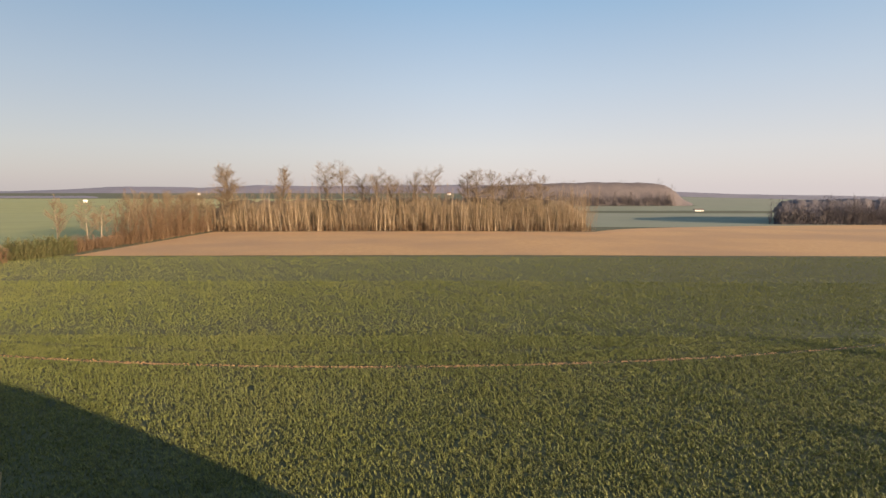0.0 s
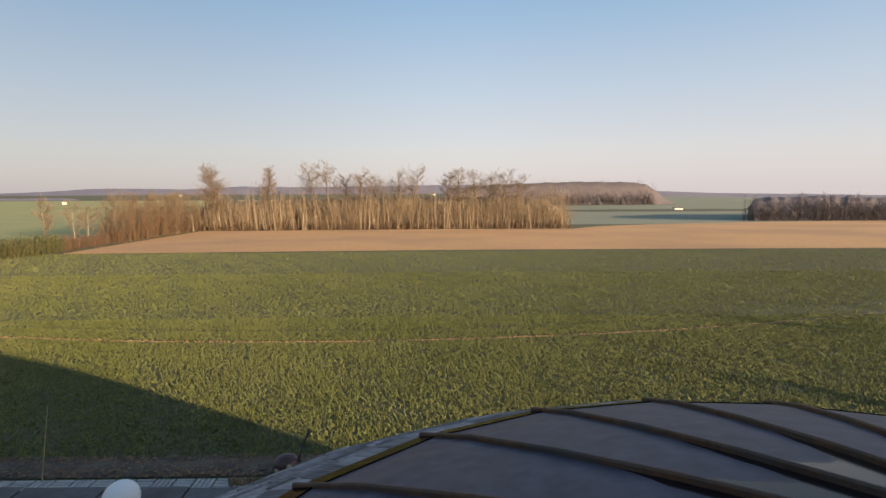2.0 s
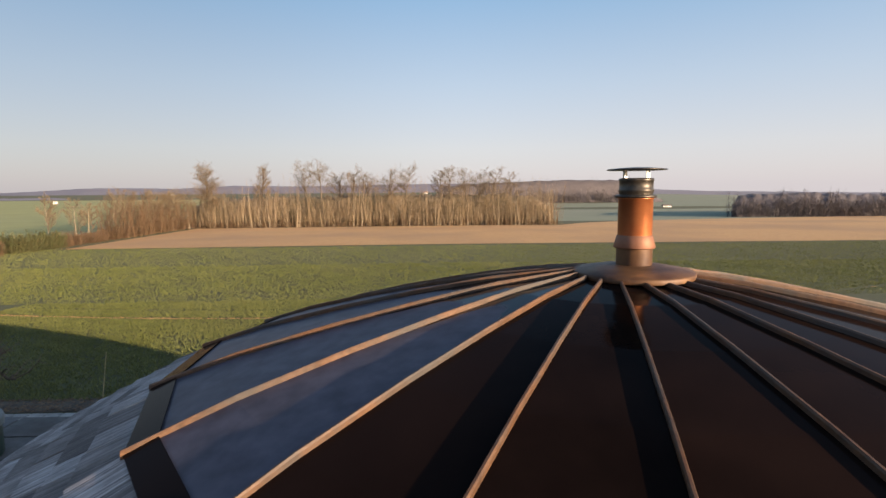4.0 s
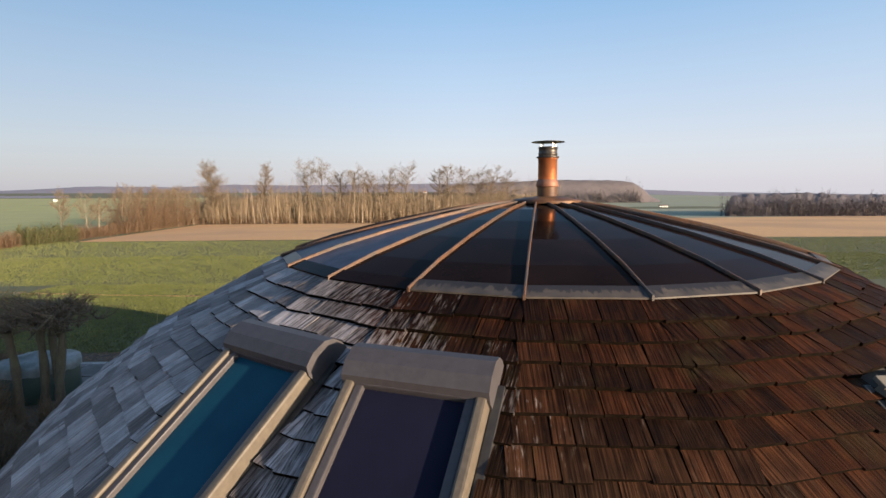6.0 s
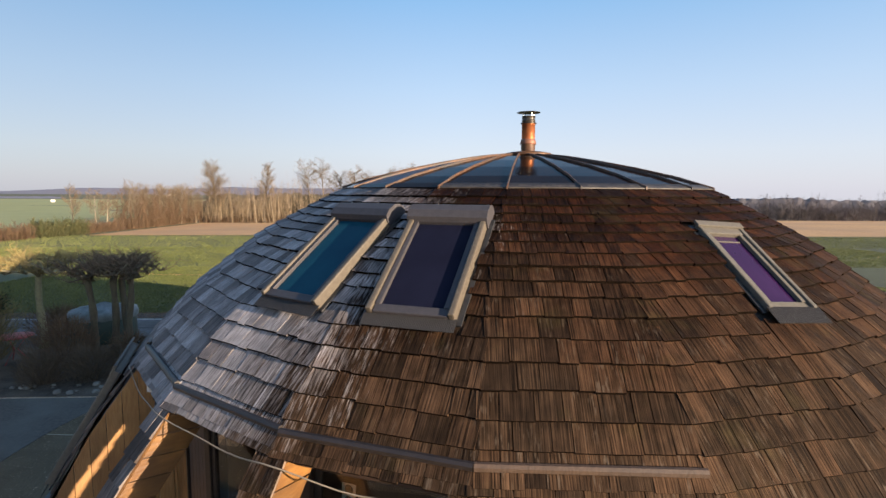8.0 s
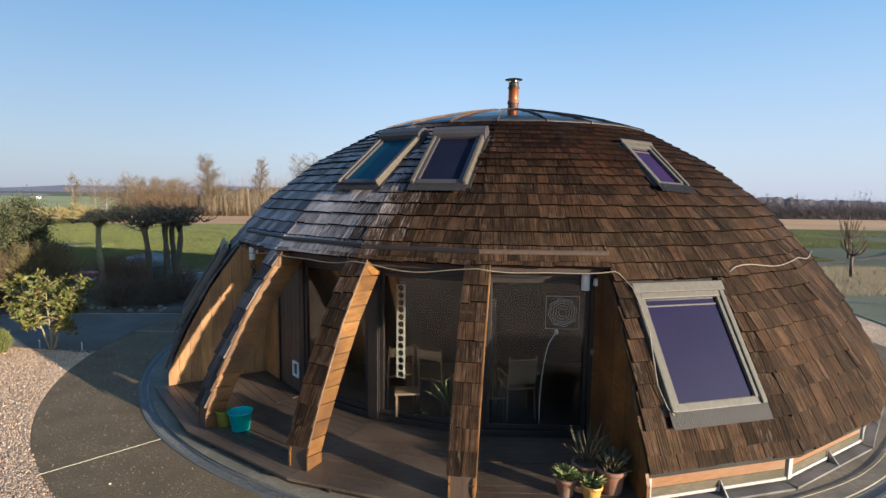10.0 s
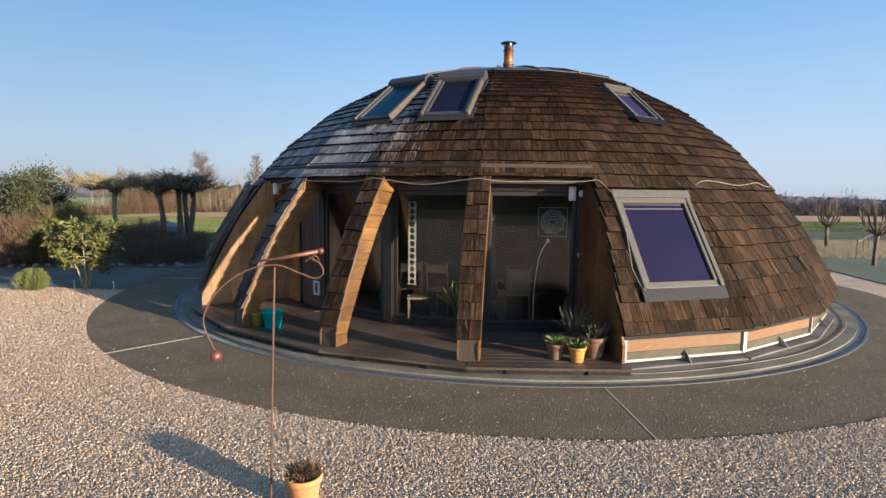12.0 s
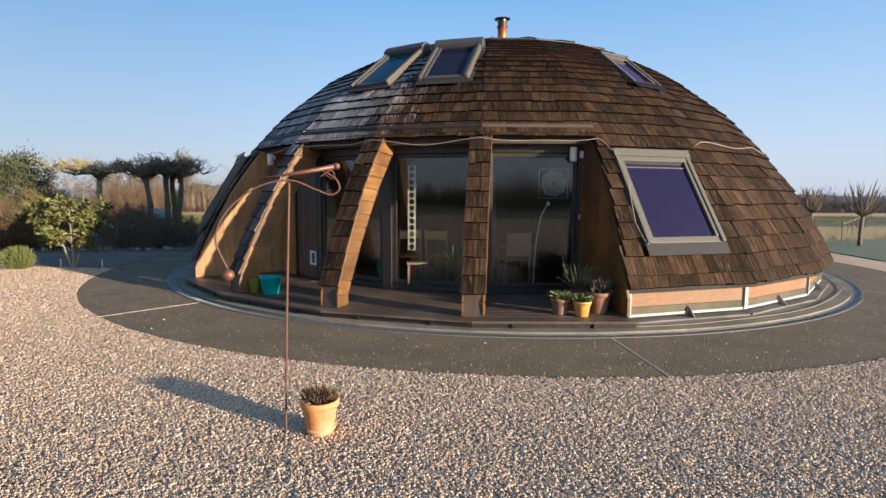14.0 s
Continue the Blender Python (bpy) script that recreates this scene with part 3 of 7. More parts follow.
def shingle_rows():
    """Every shingle: facet, matrix, width, row."""
    rnd = random.Random(5)
    for kk in range(-11, 11):
        for j, (s, step) in enumerate(row_starts()):
            if kk in (-3, -2, -1, 0) and s < S_EAVE - step:
                continue
            if kk in (-3, -2, -1, 0) and s < S_EAVE:
                s = S_EAVE - 0.05
            if kk > 0 and j == 0:
                s += HEM
            m, wd = facet(kk, s + 0.10)
            x = -wd / 2 - rnd.uniform(0, 0.05)
            while x < wd / 2 - 0.03:
                w = rnd.uniform(0.10, 0.28)
                if x + w > wd / 2 - 0.05:
                    w = wd / 2 + 0.012 - x
                cx = x + w / 2
                x += w
                # cut to what is left beside a skylight
                xa, xb = cx - w / 2, cx + w / 2
                if kk == 1 and abs(s - s_at(3.75) + 0.15) < 0.72:
                    xb = min(xb, wd / 2 - 0.145 + (s + 0.12 - s_at(3.75)) * 0.22)
                for k, sc, hw, hl, sh, hood in HOLES:
                    if k == kk and sc - hl / 2 - 0.30 < s < sc + hl / 2 + 0.02:
                        ha, hb = sh - hw / 2 - 0.02, sh + hw / 2 + 0.02
                        if xa < hb and xb > ha:
                            if ha - xa > xb - hb:
                                xb = ha
                            else:
                                xa = hb
                if xb - xa < 0.045:
                    continue
                cx, w = (xa + xb) / 2, xb - xa
                mm = m @ Matrix.Translation((cx, -0.10 + rnd.uniform(-0.012, 0.010), 0.018)) @ pose(0, 0, 0, rnd.uniform(-2.6, -0.6), rnd.uniform(-1.0, 1.0), rnd.uniform(-1.2, 1.2))
                fit_len = min(step / ROW, (SL[-1] + 0.05 - s) / SH_L)
                yield kk, j, s, mm @ Matrix.Diagonal((1, fit_len, 1, 1)), w


SH_L = 0.40


def shingle_box(w):
    t0, t1, g = 0.029, 0.006, 0.0036
    v = [(-w / 2 + g, 0, 0), (w / 2 - g, 0, 0), (w / 2 - g, SH_L, -0.008), (-w / 2 + g, SH_L, -0.008),
         (-w / 2 + g, 0.002, t0), (w / 2 - g, 0.002, t0), (w / 2 - g, SH_L, t1 - 0.008), (-w / 2 + g, SH_L, t1 - 0.008)]
    f = [(0, 3, 2, 1), (4, 5, 6, 7), (0, 1, 5, 4), (1, 2, 6, 5), (3, 0, 4, 7)]
    return v, f


def shingle_mesh(w):
    v, f = shingle_box(w)
    me = bpy.data.meshes.new("shingle")
    me.from_pydata(v, [], f)
    uv = me.uv_layers.new(name="UVMap")
    for lp in me.loops:
        p = me.vertices[lp.vertex_index].co
        uv.data[lp.index].uv = (p.x, p.y)
    me.materials.append(M_SHINGLE)
    me.materials.append(M_ENDGRAIN)
    me.polygons[2].material_index = 1
    return me


SH_MESH = {w: shingle_mesh(w) for w in (0.10, 0.13, 0.16, 0.19, 0.22, 0.26)}


def build_shingles():
    roof = new("shingle_roof")
    roof.parent = house
    V, F, U, count = [], [], [], 0
    for kk, j, s, mm, w in shingle_rows():
        if -2 <= kk <= 1 and s > s_at(3.05) and count < 300:
            base = min(SH_MESH, key=lambda q: abs(q - w))
            ob = new("shingle", SH_MESH[base])
            ob.parent = roof
            ob.matrix_basis = mm @ Matrix.Diagonal((w / base, 1, 1, 1))
            count += 1
        else:
            v, f = shingle_box(w)
            b = len(V)
            V += [tuple(mm @ Vector(p)) for p in v]
            for q in f:
                F.append(tuple(b + i for i in q))
                U += [(v[i][0], v[i][1]) for i in q]
    me = bpy.data.meshes.new("shingles")
    me.from_pydata(V, [], F)
    uv = me.uv_layers.new(name="UVMap")
    uv.data.foreach_set("uv", np.array(U, dtype=np.float32).ravel())
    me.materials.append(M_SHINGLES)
    me.materials.append(M_ENDGRAIN)
    me.polygons.foreach_set("material_index", (np.arange(len(F)) % 5 == 2).astype(np.int32))
    ob = new("shingles", me)
    ob.parent = roof
    tagged(ob, "weathered cedar shingles in overlapping rows", kind="stuff")


# cupola
CUP = [(2.82, 4.46), (2.40, 4.59), (1.85, 4.725), (1.30, 4.84), (0.80, 4.93), (0.22, 4.992)]


def cup_pt(a, i, lift=0.0):
    r, z = CUP[i]
    sag = max(0.0, math.sin(radians(a))) * r / 2.82
    r, z = r - 0.05 * sag, z - 0.10 * sag
    return Vector((CX + r * math.cos(radians(a)), CY + r * math.sin(radians(a)), z + lift))




def drip_strip(name):
    """Pale weathered strip with dark drips running down from its upper edge; v falls from 1 at the top to 0."""
    m, nt, b = principled(name)
    N, L = nt.nodes.new, nt.links.new
    uv, mp, no = N("ShaderNodeUVMap"), N("ShaderNodeMapping"), N("ShaderNodeTexNoise")
    mp.inputs["Scale"].default_value = (34, 0.5, 1)
    no.inputs["Scale"].default_value, no.inputs["Detail"].default_value = 1.0, 2
    L(uv.outputs["UV"], mp.inputs["Vector"])
    L(mp.outputs["Vector"], no.inputs["Vector"])
    sep = N("ShaderNodeSeparateXYZ")
    L(uv.outputs["UV"], sep.inputs["Vector"])
    sm = N("ShaderNodeMath")
    sm.operation = "MULTIPLY_ADD"
    sm.inputs[1].default_value = 0.62
    L(sep.outputs["Y"], sm.inputs[0])
    L(no.outputs["Fac"], sm.inputs[2])
    mr = N("ShaderNodeMapRange")
    mr.inputs["From Min"].default_value, mr.inputs["From Max"].default_value = 0.78, 0.86
    L(sm.outputs[0], mr.inputs["Value"])
    st = N("ShaderNodeTexNoise")
    st.inputs["Scale"].default_value, st.inputs["Detail"].default_value = 7, 5
    L(N("ShaderNodeTexCoord").outputs["Object"], st.inputs["Vector"])
    base = N("ShaderNodeValToRGB")
    base.color_ramp.elements[0].position, base.color_ramp.elements[1].position = 0.35, 0.68
    base.color_ramp.elements[0].color, base.color_ramp.elements[1].color = (0.026, 0.020, 0.016, 1), (0.060, 0.047, 0.034, 1)
    L(st.outputs["Fac"], base.inputs["Fac"])
    mix = N("ShaderNodeMix")
    mix.data_type = "RGBA"
    mix.inputs["B"].default_value = (0.010, 0.007, 0.006, 1)
    L(mr.outputs["Result"], mix.inputs["Factor"])
    L(base.outputs["Color"], mix.inputs["A"])
    L(mix.outputs["Result"], b.inputs["Base Color"])
    b.inputs["Roughness"].default_value = 0.6
    return m


M_RIMAPRON = drip_strip("drip_stained_strip")


def cupola():
    cup = new("cupola")
    cup.parent = house
    for k in range(NF):
        a, b = A0 + STEP * k, A0 + STEP * (k + 1)
        bm = bmesh.new()
        rows = [(bm.verts.new(cup_pt(a, i)), bm.verts.new(cup_pt(b, i))) for i in range(len(CUP))]
        low = [(bm.verts.new(cup_pt(a, i, -0.03)), bm.verts.new(cup_pt(b, i, -0.03))) for i in range(len(CUP))]
        for i in range(len(CUP) - 1):
            bm.faces.new((rows[i][0], rows[i][1], rows[i + 1][1], rows[i + 1][0]))
            bm.faces.new((low[i][1], low[i][0], low[i + 1][0], low[i + 1][1]))
        bm.faces.new((rows[0][1], rows[0][0], low[0][0], low[0][1]))
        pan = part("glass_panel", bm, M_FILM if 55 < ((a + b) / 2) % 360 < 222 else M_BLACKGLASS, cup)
        across = Vector((-math.sin(radians((a + b) / 2)), math.cos(radians((a + b) / 2)), 0))
        uvl = pan.data.uv_layers.new(name="UVMap")
        for lo in pan.data.loops:
            p = pan.data.vertices[lo.vertex_index].co - Vector((CX, CY, 0))
            r = math.hypot(p.x, p.y)
            uvl.data[lo.index].uv = (0.5 + across.dot(p) / (2 * r * math.sin(radians(STEP / 2))), r)
        # rib with a raised cap
        bm = bmesh.new()
        da = Vector((-math.sin(radians(a)), math.cos(radians(a)), 0))
        sec = []
        for i in range(len(CUP)):
            p = cup_pt(a, i)
            if i == 0:
                p += Vector((math.cos(radians(a)), math.sin(radians(a)), -0.45)) * 0.045
            w = 0.009
            sec.append([bm.verts.new(p + da * x + Vector((0, 0, z))) for x, z in ((-w, -0.01), (-w, 0.020), (-w * 0.5, 0.029), (w * 0.5, 0.029), (w, 0.020), (w, -0.01))])
        for q, r in zip(sec, sec[1:]):
            for i in range(5):
                bm.faces.new((q[i], q[i + 1], r[i + 1], r[i]))
        bm.faces.new(sec[0])
        bm.faces.new(sec[-1][::-1])
        part("rib", bm, M_RIB, cup)
        # rim strip under the panel's foot
        p, q = cup_pt(a, 0), cup_pt(b, 0)
        mid = (p + q) / 2
        m = Matrix.Translation(mid + Vector((0, 0, -0.045))) @ pose(0, 0, 0, 0, 0, (a + b) / 2 + 90)
        # lapped metal apron in front of the glass
        bm = bmesh.new()
        out = [Vector((math.cos(radians(x)), math.sin(radians(x)), 0)) for x in (a, b)]
        foot = [cup_pt(a, 0, 0.006), cup_pt(b, 0, 0.006)]
        top = [v - o * 0.10 + Vector((0, 0, 0.036)) for v, o in zip(foot, out)]
        low2 = [v + o * 0.035 + Vector((0, 0, -0.016)) for v, o in zip(foot, out)]
        q4 = [bm.verts.new(v) for v in (top[0], top[1], low2[1], low2[0])]
        q5 = [bm.verts.new(v + Vector((0, 0, -0.012))) for v in (top[0], top[1], low2[1], low2[0])]
        bm.faces.new(q4)
        bm.faces.new(q5[::-1])
        for i in range(4):
            bm.faces.new((q4[i], q4[(i + 1) % 4], q5[(i + 1) % 4], q5[i]))
        stained = 248 < ((a + b) / 2) % 360 < 345
        strip = part("rim_apron", bm, M_RIMAPRON if stained else M_BLACKGLASS, cup, "weathered lapping strip with dark drips" if stained else "dark lapping strip at the foot of the glass")
        uvl = strip.data.uv_layers.new(name="UVMap")
        for lo in strip.data.loops:
            p = strip.data.vertices[lo.vertex_index].co
            uvl.data[lo.index].uv = (across.dot(p) + 3.1 * k, 1.0 if lo.vertex_index % 4 < 2 else 0.0)
        part("rim_strip", box(((q - p).length - 0.004, 0.035, 0.05), m, 0.006), M_UNDER, cup)
    hub = lathe([(0.375, 4.975), (0.38, 5.002), (0.37, 5.012), (0.25, 5.035), (0.12, 5.05), (0.06, 5.05)], 48, Matrix.Translation((-0.01, 0.02, 0)))
    part("hub_plate", hub, M_HUB, cup, "round rusty copper hub plate", smooth=True)
    return cup


M_COLLAR = surface("dull_pink_copper", (0.17, 0.072, 0.042), (0.24, 0.108, 0.065), 8, 0.6, 0.35, 0.05, stain=(0.20, 0.085, 0.05), stain_scale=3)


def chimney():
    ch = new("chimney")
    ch.parent = house
    ch.matrix_basis = Matrix.Translation((-0.005, 0.02, 5.045))
    part("base_tube", lathe([(0.112, 0.0), (0.112, 0.13)], 32), M_HUB, ch, "tarnished brass base tube", smooth=True)
    part("storm_collar", lathe([(0.107, 0.195), (0.111, 0.19), (0.130, 0.118), (0.127, 0.112), (0.112, 0.118)], 32), M_COLLAR, ch, "flared copper storm collar", smooth=True)
    part("flue_tube", lathe([(0.106, 0.13), (0.106, 0.425), (0.111, 0.427), (0.111, 0.434), (0.10, 0.436)], 32), M_COPPER, ch, "reddish copper flue tube", smooth=True)
    part("ring", lathe([(0.105, 0.432), (0.125, 0.434), (0.127, 0.446), (0.119, 0.452), (0.103, 0.453)], 32), M_SOOT, ch, smooth=True)
    part("cowl", lathe([(0.103, 0.45), (0.105, 0.47), (0.108, 0.475), (0.108, 0.485), (0.104, 0.49), (0.104, 0.535), (0.108, 0.54), (0.106, 0.555), (0.09, 0.557), (0.088, 0.46)], 32), M_SOOT, ch, "sooty steel cowl", smooth=True)
    for k in range(4):
        a = radians(20 + 90 * k)
        part("strut", box((0.016, 0.005, 0.075), Matrix.Translation((0.098 * math.cos(a), 0.098 * math.sin(a), 0.575)) @ pose(0, 0, 0, 0, 0, math.degrees(a) + 90)), M_STEEL, ch)
    part("rain_cap", lathe([(0.002, 0.626), (0.09, 0.622), (0.183, 0.613), (0.186, 0.609), (0.18, 0.606), (0.09, 0.613), (0.002, 0.616)], 40), M_SOOT, ch, "flat conical steel rain cap", smooth=True)


cupola()
chimney()

# yard: apron and rings
C = (CX, CY)
tagged(part("apron", ring_bm(7.12, 8.42, -0.25, 0.0, 0, 360, 180, C), M_CONCRETE), "worn brown-grey concrete walk ringing the house", "pavement", kind="structure")
tagged(part("footing_ring", ring_bm(6.2, 6.96, -0.25, 0.03, 0, 360, 180, C), M_PALECON), "pale concrete footing ring under the house", "footing", kind="structure")
tagged(sheet("yard", -30, 30, -34, 9.0, 60, 60, M_GRAVEL, -0.004), "yard of pale rounded gravel", "gravel", kind="structure")
build_shingles()

# ---- porch, base and deck ----
M_LARCH = surface("honey_larch_boards", (0.21, 0.095, 0.026), (0.36, 0.178, 0.052), 5, 0.55, bump=0.25, stretch=(6, 6, 1.0), stain=(0.17, 0.080, 0.026), stain_scale=1.6, vary=0.2)
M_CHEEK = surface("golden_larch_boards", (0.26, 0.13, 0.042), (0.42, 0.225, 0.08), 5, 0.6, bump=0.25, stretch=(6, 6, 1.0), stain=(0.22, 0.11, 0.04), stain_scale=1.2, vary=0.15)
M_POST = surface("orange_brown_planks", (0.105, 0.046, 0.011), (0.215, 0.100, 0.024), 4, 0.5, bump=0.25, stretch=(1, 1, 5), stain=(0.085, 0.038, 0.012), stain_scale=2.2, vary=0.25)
M_PINE = surface("pinkish_pine_boards", (0.160, 0.066, 0.020), (0.240, 0.108, 0.037), 4, 0.65, bump=0.2, stretch=(2, 2, 8), stain=(0.21, 0.115, 0.055), stain_scale=2.0, vary=0.1)
M_PINE_G = surface("greyed_pine_boards", (0.055, 0.041, 0.022), (0.10, 0.076, 0.042), 4, 0.75, bump=0.25, stretch=(2, 2, 8), stain=(0.052, 0.043, 0.022), stain_scale=2.0, vary=0.1)
M_WHITE = surface("white_painted_wood", (0.290, 0.273, 0.257), (0.370, 0.348, 0.329), 8, 0.6, bump=0.08, stain=(0.38, 0.35, 0.30), stain_scale=4)
M_DARKWOOD = surface("dark_stained_boards", (0.050, 0.030, 0.019), (0.095, 0.058, 0.036), 6, 0.6, bump=0.2, stretch=(6, 6, 1), stain=(0.06, 0.04, 0.03), stain_scale=1.5, vary=0.15)
M_DECK = surface("wet_dark_deck_boards", (0.040, 0.027, 0.019), (0.098, 0.068, 0.047), 9, 0.5, bump=0.3, stretch=(3, 3, 3), stain=(0.125, 0.088, 0.060), stain_scale=1.1, vary=0.22, island=True)
M_DOORFRAME = surface("dark_brown_frame", (0.012, 0.009, 0.0075), (0.024, 0.017, 0.014), 8, 0.45, bump=0.1)
M_GRATE = surface("galvanised_grating", (0.12, 0.12, 0.12), (0.20, 0.20, 0.195), 20, 0.45, 0.6, 0.1)
M_GRATEBLUE = surface("grey_channel_edge", (0.085, 0.085, 0.086), (0.140, 0.140, 0.138), 12, 0.65, 0.1, 0.1, stain=(0.13, 0.128, 0.12), stain_scale=1.5)
M_PLASTIC_W = surface("white_plastic", (0.72, 0.72, 0.70), (0.78, 0.78, 0.76), 5, 0.4, bump=0)
M_CABLE = surface("pale_cable", (0.19, 0.155, 0.112), (0.26, 0.215, 0.16), 10, 0.6, bump=0)


def glass_material(name, tint):
    m, nt, b = principled(name)
    b.inputs["Base Color"].default_value = (*tint, 1)
    b.inputs["Transmission Weight"].default_value = 1.0
    b.inputs["Roughness"].default_value = 0.0
    b.inputs["IOR"].default_value = 1.5
    return m


M_GLASS = glass_material("window_glass", (0.80, 0.84, 0.84))


def rib_dir(k):
    a = radians(A0 + STEP * k)
    return Vector((math.cos(a), math.sin(a), 0)), Vector((-math.sin(a), math.cos(a), 0)), math.degrees(a)


def at_rib(k, r, z, t=0.0):
    d, s, _ = rib_dir(k)
    return Vector((CX, CY, 0)) + d * r + s * t + Vector((0, 0, z))


def porch_post(k):
    """An arched rafter: plank-faced sides, shingled back, plain foot."""
    d, s, deg = rib_dir(k)
    po = new("porch_post")
    po.parent = house
    hw = 0.115
    zs = [0.13, 0.40, 0.75, 1.10, 1.45, 1.80, 2.12, 2.40]

    def ro(z):
        return prof(s_at(z))[0] + 0.0 if z > 0.34 else 6.72

    def ri(z):
        return ro(z) - (0.26 + 0.16 * max(0, z - 0.3) / 2.1)

    bm = bmesh.new()
    secs = [[bm.verts.new(at_rib(k, r, z, t)) for r, t in ((ro(z) - 0.02, -hw), (ro(z) - 0.02, hw), (ri(z), hw), (ri(z), -hw))] for z in zs]
    for p, q in zip(secs, secs[1:]):
        for i in range(4):
            bm.faces.new((p[i], p[(i + 1) % 4], q[(i + 1) % 4], q[i]))
    bm.faces.new(secs[0])
    bm.faces.new(secs[-1][::-1])
    part("core", bm, M_DARKWOOD, po)
    n = 13
    for i in range(n):
        z0, z1 = 0.14 + (2.38 - 0.14) * i / n, 0.14 + (2.38 - 0.14) * (i + 1) / n - 0.011
        for sg in (-1, 1):
            bm = bmesh.new()
            skew = -0.04
            quad = [(ro(z0) - 0.012, z0), (ri(z0) + 0.004, z0 + skew * (i > 0)), (ri(z1) + 0.004, z1 + skew), (ro(z1) - 0.012, z1)]
            lo = [bm.verts.new(at_rib(k, r, z, sg * (hw + 0.001))) for r, z in quad]
            hi = [bm.verts.new(at_rib(k, r, z, sg * (hw + 0.020))) for r, z in quad]
            bm.faces.new(lo)
            bm.faces.new(hi)
            for j in range(4):
                bm.faces.new((lo[j], lo[(j + 1) % 4], hi[(j + 1) % 4], hi[j]))
            part("plank", bm, M_POST, po)
    rnd = random.Random(k + 50)
    s0 = s_at(0.46)
    rows = 10
    for j in range(rows):
        sl = s0 - 0.06 + (S_EAVE - s0) * j / rows
        r, z = prof(sl)
        r2, z2 = prof(sl + 0.1)
        up = (d * (r2 - r) + Vector((0, 0, z2 - z))).normalized()
        nrm = s.cross(up).normalized()
        m = Matrix((s, up, nrm)).transposed().to_4x4()
        m.translation = at_rib(k, r + 0.022, z)
        cut = rnd.uniform(-0.05, 0.05)
        for x0, x1 in ((-hw - 0.035, cut), (cut, hw + 0.035)):
            w = x1 - x0
            base = min(SH_MESH, key=lambda q: abs(q - w))
            ob = new("shingle", SH_MESH[base])
            ob.parent = po
            ob.matrix_basis = m @ Matrix.Translation(((x0 + x1) / 2, rnd.uniform(-0.012, 0.012), 0)) @ pose(0, 0, 0, rnd.uniform(-2.2, -0.8), 0, rnd.uniform(-1, 1)) @ Matrix.Diagonal((w / base, 0.85, 1, 1))
    # thin edging board along the shingles
    for sg in (-1, 1):
        pts = [at_rib(k, prof(s0 - 0.05 + (S_EAVE - s0 + 0.05) * i / 8)[0] + 0.012, prof(s0 - 0.05 + (S_EAVE - s0 + 0.05) * i / 8)[1], sg * (hw + 0.032)) for i in range(9)]
        part("edge_lath", tube(pts, 0.010, 5), M_POST, po)
    return po


for k in (-2, -1, 0):
    porch_post(k)


def cheek(k, mat, n, name, side):
    """A board wall along a rib, from the glass wall out to the roof's edge."""
    ck = new(name)
    ck.parent = house
    r_in = 5.05
    for i in range(n):
        r0, r1 = r_in + (6.70 - r_in) * i / n, r_in + (6.70 - r_in) * (i + 1) / n - 0.006

        def top(r):
            for (ra, za), (rb, zb) in zip(PROFILE, PROFILE[1:]):
                if rb <= r <= ra:
                    return min(2.42, za + (ra - r) / (ra - rb) * (zb - za)) - 0.05
            return 2.37
        bm = bmesh.new()
        quad = [(r0, 0.13), (r1, 0.13), (r1, max(0.16, top(r1))), (r0, max(0.2, top(r0)))]
        lo = [bm.verts.new(at_rib(k, r, z, side * 0.010)) for r, z in quad]
        hi = [bm.verts.new(at_rib(k, r, z, side * (0.045 + 0.004 * (i % 2)))) for r, z in quad]
        bm.faces.new(lo)
        bm.faces.new(hi)
        for j in range(4):
            bm.faces.new((lo[j], lo[(j + 1) % 4], hi[(j + 1) % 4], hi[j]))
        part("board", bm, mat, ck)


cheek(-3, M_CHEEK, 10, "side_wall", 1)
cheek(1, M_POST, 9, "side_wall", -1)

RG = 5.16     # corner radius of the recessed front


def front_frame(k):
    p, q = at_rib(k, RG, 0), at_rib(k + 1, RG, 0)
    x = (q - p).normalized()
    out = x.cross(Vector((0, 0, 1))).normalized()
    m = Matrix((x, -out, Vector((0, 0, 1)))).transposed().to_4x4()
    m.translation = (p + q) / 2
    return m, (q - p).length


def bar(w, h, x, z, t=0.07, y=0.0, bevel=0.006):
    return box((w, t, h), Matrix.Translation((x, y, z)), bevel)


